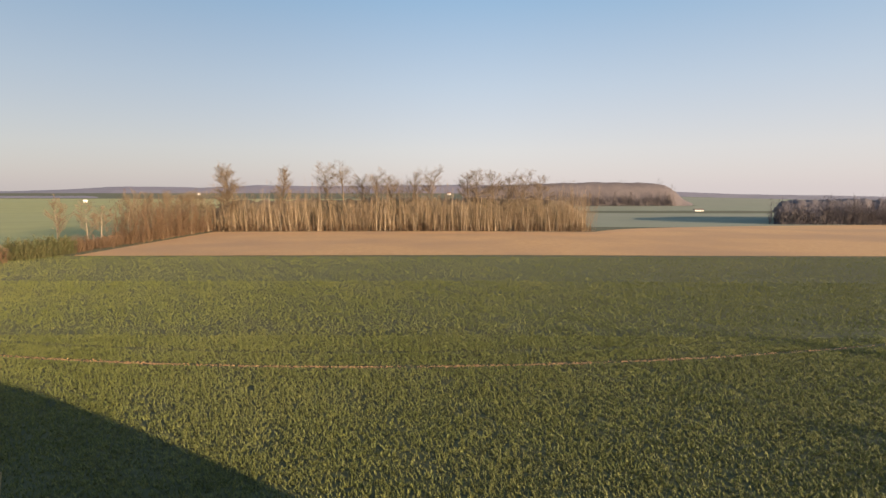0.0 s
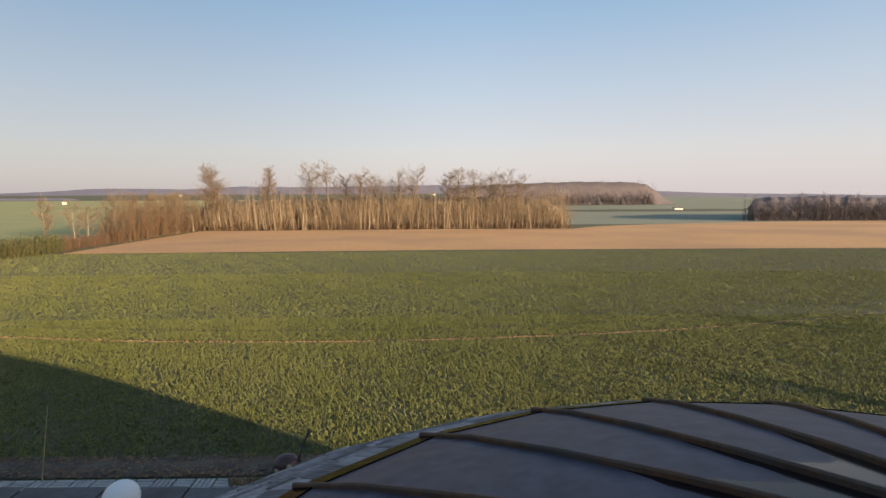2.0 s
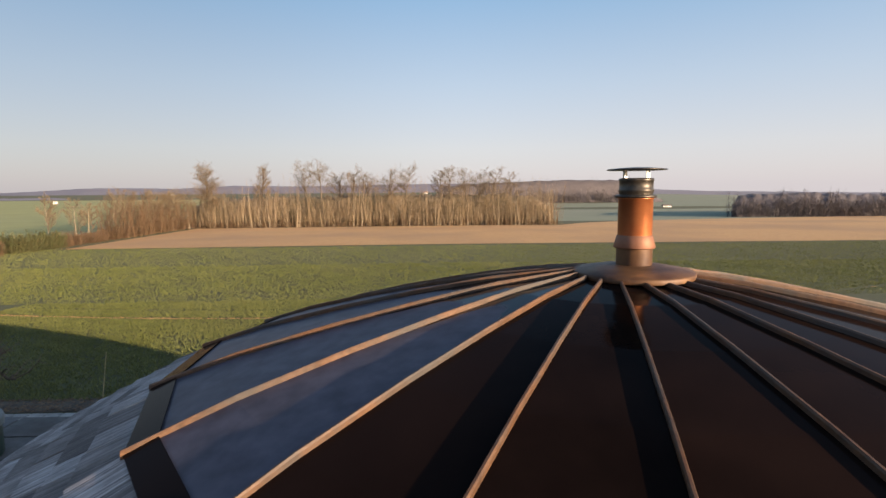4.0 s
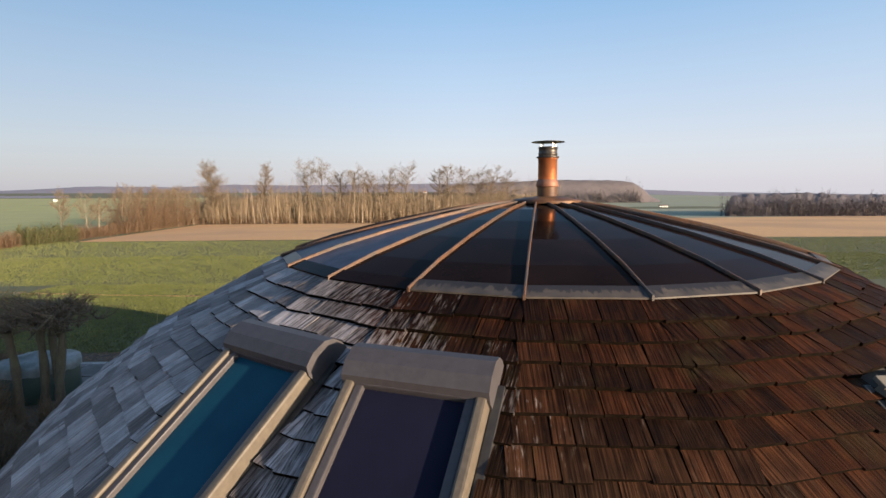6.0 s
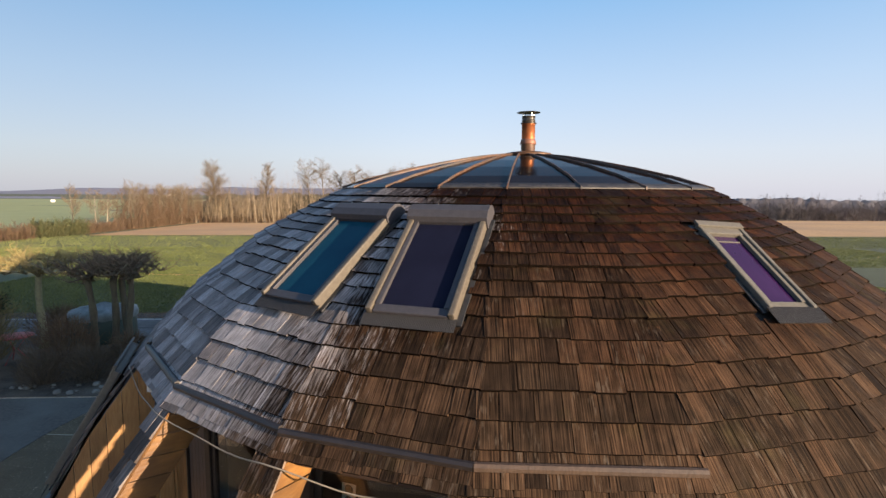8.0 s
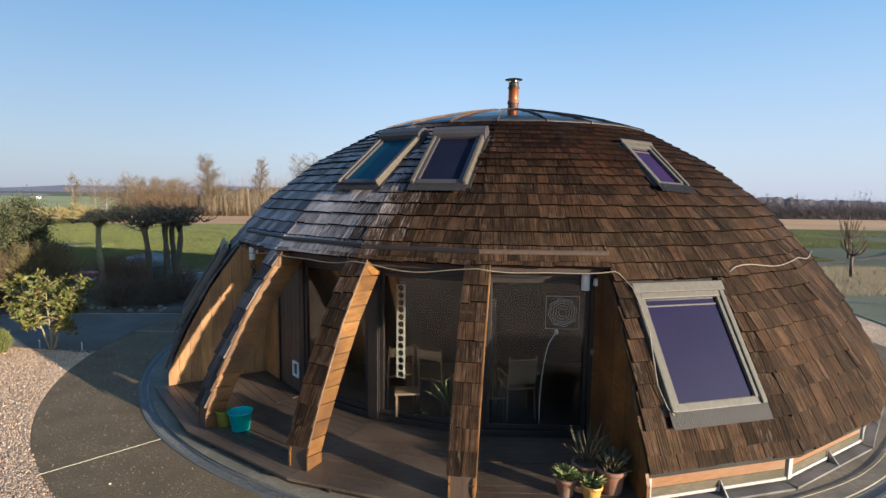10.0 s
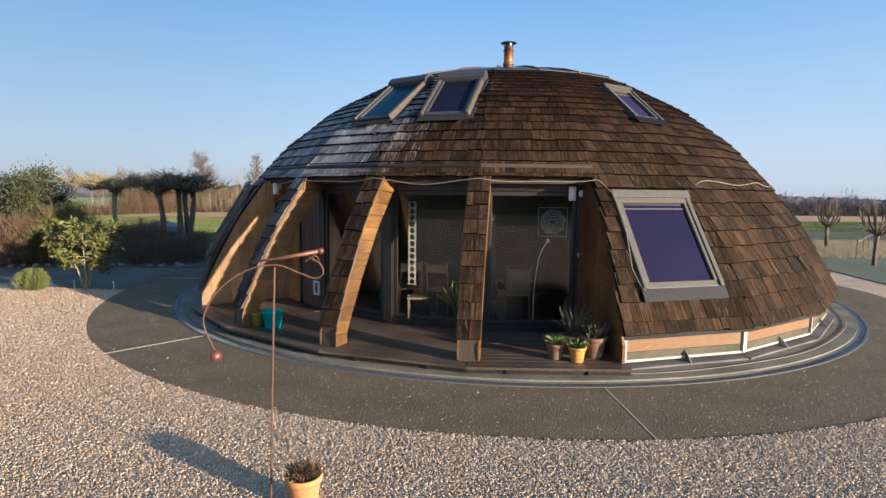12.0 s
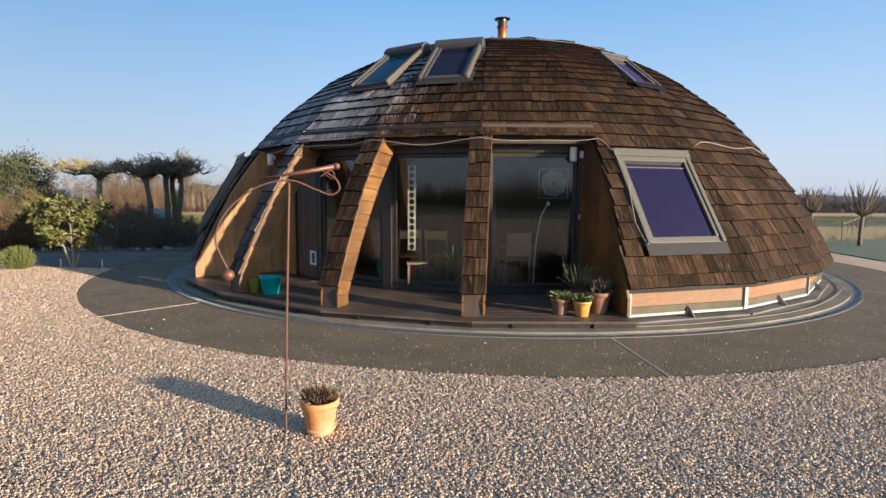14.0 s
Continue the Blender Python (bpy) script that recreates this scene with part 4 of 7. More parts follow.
def glazed_front(k, doors):
    m, w = front_frame(k)
    fr = new("glass_front")
    fr.parent = house
    fr.matrix_basis = m
    part("head_rail", bar(w, 0.14, 0, 2.27, 0.1), M_DOORFRAME, fr)
    part("sill_rail", bar(w, 0.09, 0, 0.175, 0.1), M_DOORFRAME, fr)
    for sx in (-1, 1):
        part("jamb", bar(0.09, 1.98, sx * (w / 2 - 0.045), 1.21, 0.09), M_DOORFRAME, fr)
    x0, x1 = -w / 2 + 0.09, w / 2 - 0.09
    cuts = [x0 + (x1 - x0) * i / doors for i in range(doors + 1)]
    for a, b in zip(cuts, cuts[1:]):
        sash = new("sash")
        sash.parent = fr
        for xx in (a + 0.03, b - 0.03):
            part("stile", bar(0.055, 1.97, xx, 1.21, 0.05, 0.002), M_DOORFRAME, sash)
        part("rail", bar(b - a - 0.118, 0.06, (a + b) / 2, 2.165, 0.05, 0.002), M_DOORFRAME, sash)
        part("rail", bar(b - a - 0.118, 0.07, (a + b) / 2, 0.26, 0.05, 0.002), M_DOORFRAME, sash)
        g = part("pane", box((b - a - 0.115, 0.012, 1.845), Matrix.Translation(((a + b) / 2, 0.004, 1.215))), M_GLASS, sash)
        g.visible_shadow = False
    return fr, m, w


f0, m0, w0 = glazed_front(0, 1)
f1, m1, w1 = glazed_front(-1, 1)
part("handle", box((0.03, 0.05, 0.07), Matrix.Translation((w0 / 2 - 0.05, -0.06, 1.28)), 0.006), M_STEEL, f0, "small brass latch")
f2, m2, w2 = glazed_front(-2, 1)
for k in (-1,):
    part("corner_pillar", box((0.16, 0.16, 2.2), Matrix.Translation(at_rib(k, RG - 0.03, 1.25)) @ pose(0, 0, 0, 0, 0, A0 + STEP * k), 0.01), M_DOORFRAME, house)
# entrance wall with a boarded door and a cat flap
m3, w3 = front_frame(-3)
ent = new("entrance_wall")
ent.parent = house
ent.matrix_basis = m3
for i in range(5):
    x = -w3 / 2 + 0.13 * i + 0.065
    part("board", box((0.126, 0.05, 2.2), Matrix.Translation((x, 0.0, 1.23)), 0.004), M_LARCH, ent)
door = new("door")
door.parent = ent
for i in range(5):
    x = -w3 / 2 + 0.70 + 0.145 * i + 0.05
    part("door_board", box((0.141, 0.045, 2.02), Matrix.Translation((x, 0.01, 1.15)), 0.004), M_DARKWOOD, door)
part("door_frame", box((w3 - 0.66, 0.08, 0.14), Matrix.Translation((0.33, 0, 2.24)), 0.006), M_DOORFRAME, ent)
part("door_jamb", box((0.05, 0.08, 2.05), Matrix.Translation((-w3 / 2 + 0.665, -0.004, 1.15)), 0.006), M_DOORFRAME, ent)
bm = bmesh.new()
cfx = w3 / 2 - 0.17
for sx in (-1, 1):
    add_box(bm, (0.03, 0.03, 0.24), Matrix.Translation((cfx + sx * 0.085, -0.035, 0.50)), 0.006)
    add_box(bm, (0.14, 0.03, 0.03), Matrix.Translation((cfx, -0.035, 0.50 + sx * 0.105)), 0.006)
part("cat_flap", bm, M_PLASTIC_W, ent, "white plastic cat flap frame")

# beam over the opening
M_DARKBEAM = surface("red_brown_stained_beam", (0.020, 0.010, 0.005), (0.045, 0.022, 0.011), 5, 0.65, bump=0.2, stretch=(6, 6, 1), stain=(0.035, 0.019, 0.011), stain_scale=1.5)
for k in PORCH:
    p, q = at_rib(k, 5.40, 2.36), at_rib(k + 1, 5.40, 2.36)
    m = Matrix.Translation((p + q) / 2) @ pose(0, 0, 0, 0, 0, A0 + STEP * (k + 0.5) + 90)
    part("porch_beam", box(((q - p).length - 0.06, 0.09, 0.11), m, 0.008), M_DARKBEAM, house, "dark red-brown beam under the eave")
    # ceiling of the porch
    bm = bmesh.new()
    loop = [at_rib(k, 5.50, 2.425), at_rib(k + 1, 5.50, 2.425), at_rib(k + 1, 4.85, 2.425), at_rib(k, 4.85, 2.425)]
    lo = [bm.verts.new(v) for v in loop]
    hi = [bm.verts.new(v + Vector((0, 0, 0.05))) for v in loop]
    bm.faces.new(lo)
    bm.faces.new(hi)
    for j in range(4):
        bm.faces.new((lo[j], lo[(j + 1) % 4], hi[(j + 1) % 4], hi[j]))
    part("porch_soffit", bm, M_DARKWOOD, house)

# gutters along the eave: dark on the shaded facets, a brown wooden batten elsewhere
for k, mat, zz in ((-4, M_DOORFRAME, 2.60), (-3, M_DOORFRAME, 2.58), (-2, M_DOORFRAME, 2.565), (-1, M_DOORFRAME, 2.55), (0, M_DARKWOOD, 2.55)):
    s = s_at(zz)
    p, q = corner(k, s, 0.05), corner(k + 1, s, 0.05)
    if k == -4:
        p = q + (p - q) * 0.16
    bm = bmesh.new()
    add_tube(bm, [p, q], 0.034, 8)
    part("eave_batten", bm, mat, house, "dark brown eave batten" if mat is M_DOORFRAME else "brown wooden eave batten")

M_GREYSLAB = surface("grey_violet_slab", (0.115, 0.105, 0.10), (0.17, 0.155, 0.148), 12, 0.8, bump=0.2, stain=(0.10, 0.09, 0.085), stain_scale=3)
# base wall right of the porch and round the back
for k in range(1, 19):
    p, q = at_rib(k, 6.50, 0.0), at_rib(k + 1, 6.50, 0.0)
    x = (q - p).normalized()
    ln = (q - p).length
    ang = math.degrees(math.atan2(x.y, x.x))
    m = Matrix.Translation((p + q) / 2) @ pose(0, 0, 0, 0, 0, ang)
    bw = new("base_wall")
    bw.parent = house
    bw.matrix_basis = m
    part("board", box((ln - 0.02, 0.035, 0.265), Matrix.Translation((0, 0, 0.342)), 0.004), M_PINE, bw)
    part("board", box((ln - 0.02, 0.035, 0.088), Matrix.Translation((0, 0, 0.162)), 0.004), M_PINE_G, bw)
    part("white_strip", box((ln, 0.05, 0.035), Matrix.Translation((0, -0.012, 0.10)), 0.004), M_WHITE, bw)
    part("white_post", box((0.085, 0.05, 0.39), Matrix.Translation((-ln / 2 + 0.045, -0.022, 0.28)), 0.005), M_WHITE, bw)
    part("base_slab", box((ln, 0.22, 0.03), Matrix.Translation((0, -0.05, 0.038)), 0.006), M_GREYSLAB, bw)
    bm = bmesh.new()
    vv = [bm.verts.new(c) for c in ((-0.008, -0.03, 0.035), (-0.008, -0.17, 0.035), (-0.008, -0.03, 0.19), (0.008, -0.03, 0.035), (0.008, -0.17, 0.035), (0.008, -0.03, 0.19))]
    for q4 in ((0, 1, 2), (5, 4, 3), (0, 3, 4, 1), (1, 4, 5, 2), (2, 5, 3, 0)):
        bm.faces.new([vv[i] for i in q4])
    bmesh.ops.translate(bm, verts=bm.verts, vec=(0.04, 0, 0))
    part("steel_fin", bm, M_STEEL, bw, "small triangular steel fin")

# deck
deck = thing("porch_deck", "dark weathered timber deck in the open porch", "deck")
rnd = random.Random(8)
a_lo, a_hi = A0 - 3 * STEP, A0 + STEP
nb = 0
for k in PORCH:
    # boards run across each facet, from the front edge back to the glass
    for j in range(14):
        r0, r1 = 5.10 + 1.80 * j / 14, 5.10 + 1.80 * (j + 1) / 14 - 0.008
        bm = bmesh.new()
        zt = 0.125 + rnd.uniform(-0.003, 0.003)
        g = 0.004
        loop = [at_rib(k, r0, 0, g), at_rib(k, r1, 0, g), at_rib(k + 1, r1, 0, -g), at_rib(k + 1, r0, 0, -g)]
        lo = [bm.verts.new(v + Vector((0, 0, zt - 0.03))) for v in loop]
        hi = [bm.verts.new(v + Vector((0, 0, zt))) for v in loop]
        bm.faces.new(lo)
        bm.faces.new(hi)
        for i in range(4):
            bm.faces.new((lo[i], lo[(i + 1) % 4], hi[(i + 1) % 4], hi[i]))
        part("deck_board", bm, M_DECK, deck)
    bm = bmesh.new()
    loop = [at_rib(k, 6.79, 0.032), at_rib(k, 6.835, 0.032), at_rib(k + 1, 6.835, 0.032), at_rib(k + 1, 6.79, 0.032)]
    lo = [bm.verts.new(v) for v in loop]
    hi = [bm.verts.new(v + Vector((0, 0, 0.060))) for v in loop]
    bm.faces.new(lo)
    bm.faces.new(hi)
    for i in range(4):
        bm.faces.new((lo[i], lo[(i + 1) % 4], hi[(i + 1) % 4], hi[i]))
    part("fascia_board", bm, M_DOORFRAME, deck, "dark board closing the deck's edge")
    for j in range(2):
        a = A0 + STEP * (k + (j + 0.5) / 2)
        part("joist_end", box((0.07, 0.04, 0.05), Matrix.Translation((CX + 6.775 * math.cos(radians(a)), CY + 6.775 * math.sin(radians(a)), 0.060)) @ pose(0, 0, 0, 0, 0, a)), M_DOORFRAME, deck)

# drain channel
drain = thing("drain_channel", "ring-shaped drain channel with slotted metal gratings", "drain", kind="structure")
part("channel_bed", ring_bm(6.96, 7.12, -0.25, -0.09, 0, 360, 180, C), M_UNDER, drain)
part("channel_edge", ring_bm(6.96, 6.985, -0.05, 0.008, 0, 360, 180, C), M_GRATEBLUE, drain)
part("channel_edge", ring_bm(7.085, 7.12, -0.05, 0.008, 0, 360, 180, C), M_GRATEBLUE, drain)
GR = bmesh.new()
gl = 2 * math.pi * 7.035 / 44
for i in range(24):
    add_box(GR, (gl / 24 * 0.48, 0.098, 0.02), Matrix.Translation((-gl / 2 + gl * (i + 0.5) / 24, 0, 0)))
for yy in (-0.045, 0.045):
    add_box(GR, (gl - 0.006, 0.012, 0.021), Matrix.Translation((0, yy, 0)))
g_me = part("grating", GR, M_GRATE, drain)
for i in range(44):
    a = 360.0 / 44 * (i + 0.5)
    ob = g_me if i == 0 else new("grating", g_me.data)
    ob.parent = drain
    ob.matrix_basis = Matrix.Translation((CX + 7.035 * math.cos(radians(a)), CY + 7.035 * math.sin(radians(a)), -0.006)) @ pose(0, 0, 0, 0, 0, a + 90)
M_MORTAR = surface("pale_mortar", (0.42, 0.36, 0.26), (0.55, 0.48, 0.36), 20, 0.9, bump=0.2)
# joints in the concrete
for a in (-90.2, -138.0, -40.0, 175.0):
    d = Vector((math.cos(radians(a)), math.sin(radians(a)), 0))
    bm = box((1.30, 0.012, 0.006), Matrix.Translation(Vector((CX, CY, 0.0005)) + d * 7.77) @ pose(0, 0, 0, 0, 0, a))
    tagged(part("trim", bm, M_MORTAR), "pale mortar joint across the concrete walk", "joint", kind="structure")

# wall lamps and cable
for (k, t, r, z) in ((1, -0.19, 5.24, 2.18), (-3, 0.22, 5.40, 2.22)):
    lp = thing("wall_lamp", "white cylindrical wall lamp under the eave", "lamp", Matrix.Translation(at_rib(k, r, z, t)))
    part("shade", lathe([(0.002, 0.10), (0.045, 0.098), (0.052, 0.085), (0.052, -0.10), (0.046, -0.105), (0.002, -0.105)], 20), M_PLASTIC_W, lp, smooth=True)
    d, s, deg = rib_dir(k)
    part("bracket", box((0.05, 0.05, 0.08), Matrix.Translation(-d * 0.07 + Vector((0, 0, 0.03))), 0.008), M_PLASTIC_W, lp)
    if k == 1:
        part("socket", lathe([(0.002, 0.06), (0.03, 0.05), (0.034, -0.03), (0.002, -0.05)], 14, Matrix.Translation(s * 0.13 + Vector((0, 0, -0.01)))), M_PLASTIC_W, lp, smooth=True)
pts = []
for i in range(0, 41):
    kk = -3 + 4.0 * i / 40
    sag = (0.085, 0.05, 0.075, 0.045)[min(3, int(kk + 3))] * math.sin(math.pi * (kk % 1.0)) + 0.012 * math.sin(9 * kk)
    k0 = math.floor(kk)
    fr = kk - k0
    p = at_rib(k0, 5.62, 2.37) * (1 - fr) + at_rib(k0 + 1, 5.62, 2.37) * fr
    pts.append(p - Vector((0, 0, sag)))
for z, t in ((2.34, 0.06), (2.20, 0.17), (2.0, 0.22), (1.75, 0.24), (1.5, 0.22), (1.25, 0.21), (1.05, 0.27), (0.98, 0.33)):
    pts.append(at_rib(1, prof(s_at(z))[0] + 0.05, z, t))
cab = thing("cable", "pale cable slung along the eave", "cable")
part("cable_run", tube(pts, 0.0062, 6), M_CABLE, cab, smooth=True)
pts = [corner(2, s_at(2.30), 0.03)]
for i in range(1, 31):
    kk = 2 + 3.0 * i / 30
    k0 = math.floor(kk)
    fr = kk - k0
    s = s_at(2.36 + 0.028 * math.sin(i * 0.7))
    p = corner(k0, s, 0.10) * (1 - fr) + corner(k0 + 1, s, 0.10) * fr
    pts.append(p)
part("cable_run", tube(pts, 0.007, 6), M_CABLE, cab, smooth=True)
pts = []
for i in range(61):
    a = radians(-88 + 70 * i / 60)
    r = 6.80 + 0.012 * math.sin(i * 0.35)
    pts.append((CX + r * math.cos(a), CY + r * math.sin(a), 0.042))
gc = thing("ground_cable", "thin pale cable lying on the footing ring", "cable")
part("cable_run", tube(pts, 0.005, 6), M_CABLE, gc, smooth=True)

# wrought ornament hanging on the boarded side wall
orn = thing("hanging_ornament", "dark wrought iron ornament hanging on the side wall", "ornament", Matrix.Translation(at_rib(-3, 5.36, 2.02, 0.09)))
part("chain", tube([(0, 0, 0.16), (0.004, 0, 0.06), (0, 0, 0.0)], 0.006, 6), M_SOOTY_TRIM, orn)
part("ring", tube([(0.035 * math.cos(2 * math.pi * i / 14), 0.0, -0.04 + 0.035 * math.sin(2 * math.pi * i / 14)) for i in range(15)], 0.008, 6), M_SOOTY_TRIM, orn)
part("bell", lathe([(0.004, -0.07), (0.018, -0.08), (0.026, -0.14), (0.042, -0.20), (0.040, -0.205), (0.004, -0.16)], 14), M_SOOTY_TRIM, orn, smooth=True)

# ---- yard, garden ground and field ----


def ramp_island(name, cols, rough=0.8):
    m, nt, b = principled(name)
    N, L = nt.nodes.new, nt.links.new
    r = N("ShaderNodeValToRGB")
    r.color_ramp.interpolation = "LINEAR"
    e = r.color_ramp.elements
    e[0].position, e[0].color = 0.0, (*cols[0], 1)
    e[1].position, e[1].color = 1.0, (*cols[-1], 1)
    for i, c in enumerate(cols[1:-1]):
        e.new((i + 1) / (len(cols) - 1)).color = (*c, 1)
    L(N("ShaderNodeNewGeometry").outputs["Random Per Island"], r.inputs["Fac"])
    L(r.outputs["Color"], b.inputs["Base Color"])
    b.inputs["Roughness"].default_value = rough
    return m


M_STONE = ramp_island("pale_river_gravel", GRAVEL_TONES)
M_SOIL = surface("dark_bed_soil", (0.045, 0.032, 0.022), (0.095, 0.070, 0.048), 9, 0.95, bump=0.7, bump_scale=16, stain=(0.13, 0.10, 0.07), stain_scale=1.4, depth=0.05)
M_SLAB = surface("grey_terrace_slabs", (0.085, 0.076, 0.074), (0.140, 0.127, 0.122), 7, 0.75, bump=0.15, stain=(0.070, 0.056, 0.046), stain_scale=0.9, vary=0.1)
M_PAVER = surface("pale_ribbed_pavers", (0.26, 0.25, 0.235), (0.36, 0.345, 0.32), 12, 0.8, bump=0.2, vary=0.15)
M_PATH = surface("smooth_grey_concrete", (0.070, 0.058, 0.044), (0.130, 0.110, 0.086), 14, 0.85, bump=0.3, stain=(0.135, 0.120, 0.098), stain_scale=0.9)
M_LAWN = surface("frosted_lawn", (0.078, 0.088, 0.036), (0.145, 0.152, 0.074), 7, 0.9, bump=0.5, bump_scale=20, stain=(0.13, 0.135, 0.088), stain_scale=0.5, depth=0.04)
M_DRYGRASS = ramp_island("dry_grass", [(0.085, 0.067, 0.042), (0.14, 0.112, 0.07), (0.18, 0.15, 0.098), (0.11, 0.092, 0.06)])
M_LEAFLITTER = ramp_island("fallen_leaves", [(0.16, 0.075, 0.035), (0.10, 0.06, 0.035), (0.24, 0.13, 0.06), (0.07, 0.05, 0.035)])
M_CLOD = ramp_island("clay_clods", [(0.40, 0.21, 0.09), (0.46, 0.26, 0.12), (0.52, 0.30, 0.14), (0.42, 0.23, 0.105)])


def scatter(name, places, sizes, material, label, squash=0.65, seed=1, kind="stuff", category="gravel"):
    """Many small rounded stones as one mesh: squashed, turned, uneven octahedra."""
    rng = np.random.default_rng(seed)
    n = len(places)
    base = np.array([(1, 0, 0), (-1, 0, 0), (0, 1, 0), (0, -1, 0), (0, 0, 1)], float)
    # the buried underside is left open
    tri = np.array([(0, 2, 4), (2, 1, 4), (1, 3, 4), (3, 0, 4)])
    base[:4, 2] = -0.25
    a = rng.uniform(0, 2 * np.pi, n)
    sc = np.stack([rng.uniform(0.75, 1.35, n), rng.uniform(0.7, 1.1, n), rng.uniform(0.6, 1.1, n) * squash], 1) * sizes[:, None]
    v = base[None] * sc[:, None, :] + rng.normal(0, 0.14, (n, 5, 3)) * sizes[:, None, None]
    tilt = rng.normal(0, 0.28, n)
    y, z = v[..., 1] * np.cos(tilt)[:, None] - v[..., 2] * np.sin(tilt)[:, None], v[..., 1] * np.sin(tilt)[:, None] + v[..., 2] * np.cos(tilt)[:, None]
    x = v[..., 0]
    c, s = np.cos(a)[:, None], np.sin(a)[:, None]
    v = np.stack([x * c - y * s, x * s + y * c, z], -1) + places[:, None, :]
    f = (tri[None] + 5 * np.arange(n)[:, None, None]).reshape(-1, 3)
    return tagged(quick_mesh(name, v.reshape(-1, 3), f, material), label, category, kind=kind)


def quick_mesh(name, v, f, material, smooth=False):
    """A mesh from numpy arrays of triangles or quads."""
    me = bpy.data.meshes.new(name)
    k = f.shape[1]
    me.vertices.add(len(v))
    me.vertices.foreach_set("co", np.asarray(v, np.float32).ravel())
    me.loops.add(f.size)
    me.loops.foreach_set("vertex_index", f.astype(np.int32).ravel())
    me.polygons.add(len(f))
    me.polygons.foreach_set("loop_start", np.arange(0, f.size, k, dtype=np.int32))
    me.polygons.foreach_set("loop_total", np.full(len(f), k, np.int32))
    if smooth:
        me.polygons.foreach_set("use_smooth", np.ones(len(f), bool))
    me.materials.append(material)
    me.update(calc_edges=True)
    me.validate()
    return new(name, me)


def outside_ring(p, r):
    return np.hypot(p[:, 0] - CX, p[:, 1] - CY) > r


rng = np.random.default_rng(11)
near = np.stack([rng.uniform(-11.0, 7.0, 520000), rng.uniform(-10.6, -5.0, 520000), np.full(520000, 0.002)], 1)
near = near[outside_ring(near, 8.40)]
rim = np.minimum(np.minimum(near[:, 0] + 11.0, 7.0 - near[:, 0]), near[:, 1] + 10.6)
near = near[rng.random(len(near)) < 0.25 + rim / 0.9]
# thinner towards the sides of the yard
near = near[rng.random(len(near)) < 1.25 - 0.13 * np.abs(near[:, 0] + 2.2)]
size = rng.uniform(0.0058, 0.0112, len(near)) * np.where(rng.random(len(near)) < 0.04, 1.5, 1.0)
near[:, 2] += rng.uniform(0.0, 0.006, len(near))
scatter("gravel_stones", near, size, M_STONE, "loose pale river gravel covering the yard", 0.85, seed=2)
far = np.concatenate([np.stack([rng.uniform(-18, -5.5, 150000), rng.uniform(-8.5, 1.0, 150000), np.full(150000, 0.002)], 1),
                      np.stack([rng.uniform(4, 11, 4500), rng.uniform(-12, -0.4, 4500), np.full(4500, 0.002)], 1)])
far = far[outside_ring(far, 8.42) & ~((far[:, 0] > -11.0) & (far[:, 0] < 7.0) & (far[:, 1] < -5.0))]
# the gravel ends in a curve by the garden path
far = far[far[:, 1] < np.where(far[:, 0] > 0, -0.4, np.interp(far[:, 0], [-24, -13.5, -11.7, -10.2, -9.3, -8.3], [0.95, 0.62, 0.15, -0.42, -0.62, -0.72]))]
scatter("gravel_stones", far, rng.uniform(0.008, 0.0145, len(far)), M_STONE, "loose pale river gravel farther from the house", 1.0, seed=3)


def slab(name, pts, z, material, label, category, thick=0.05):
    bm = bmesh.new()
    lo = [bm.verts.new((x, y, z - thick)) for x, y in pts]
    hi = [bm.verts.new((x, y, z)) for x, y in pts]
    bm.faces.new(lo)
    bm.faces.new(hi)
    for i in range(len(pts)):
        j = (i + 1) % len(pts)
        bm.faces.new((lo[i], lo[j], hi[j], hi[i]))
    return tagged(part(name, bm, material), label, category, kind="structure")


def arc(r, a0, a1, n):
    return [(CX + r * math.cos(radians(a0 + (a1 - a0) * i / n)), CY + r * math.sin(radians(a0 + (a1 - a0) * i / n))) for i in range(n + 1)]


slab("garden_path", arc(8.43, 186.5, 163, 12) + [(-10.4, 2.55), (-14, 2.3), (-30, 1.9), (-30, 1.1), (-13.5, 0.60), (-11.7, 0.13), (-10.2, -0.45), (-9.3, -0.66)], 0.006, M_PATH, "smooth grey concrete garden path joining the round walk", "path")
slab("garden_bed", arc(8.46, 162.5, 128, 16) + [(-6.9, 8.4), (-12, 8.9), (-34, 8.6), (-34, 2.0), (-14, 2.4), (-10.4, 2.65)], 0.012, M_SOIL, "dark winter garden bed of bare soil and stones", "soil")
terr = thing("terrace", "grey slab terrace behind the house in shade", "terrace", kind="structure")
for i in range(9):
    for j in range(2):
        x0, y0 = -16.2 + 1.62 * i, 7.2 + 1.08 * j
        if math.hypot(x0 + 0.8 - CX, y0 + 0.5 - CY) < 9.3:
            continue
        part("slab", box((1.57, 1.03, 0.05), Matrix.Translation((x0 + 0.8, y0 + 0.5 - 0.02 * (x0 + 8), 0.018)), 0.006), M_SLAB, terr)
edge = thing("paver_edging", "strip of pale ribbed pavers in alternating weave", "paving", kind="structure")
for i in range(46):
    x = -17.5 + 0.40 * i
    for j in range(4):
        sz = (0.36, 0.075, 0.05) if i % 2 else (0.075, 0.36, 0.05)
        dx, dy = (0, 0.095 * (j - 1.5)) if i % 2 else (0.095 * (j - 1.5), 0)
        part("paver", box(sz, Matrix.Translation((x + dx, 9.42 + 0.006 * (x + 4) ** 2 * (x > -4) + dy, 0.012)), 0.004), M_PAVER, edge)
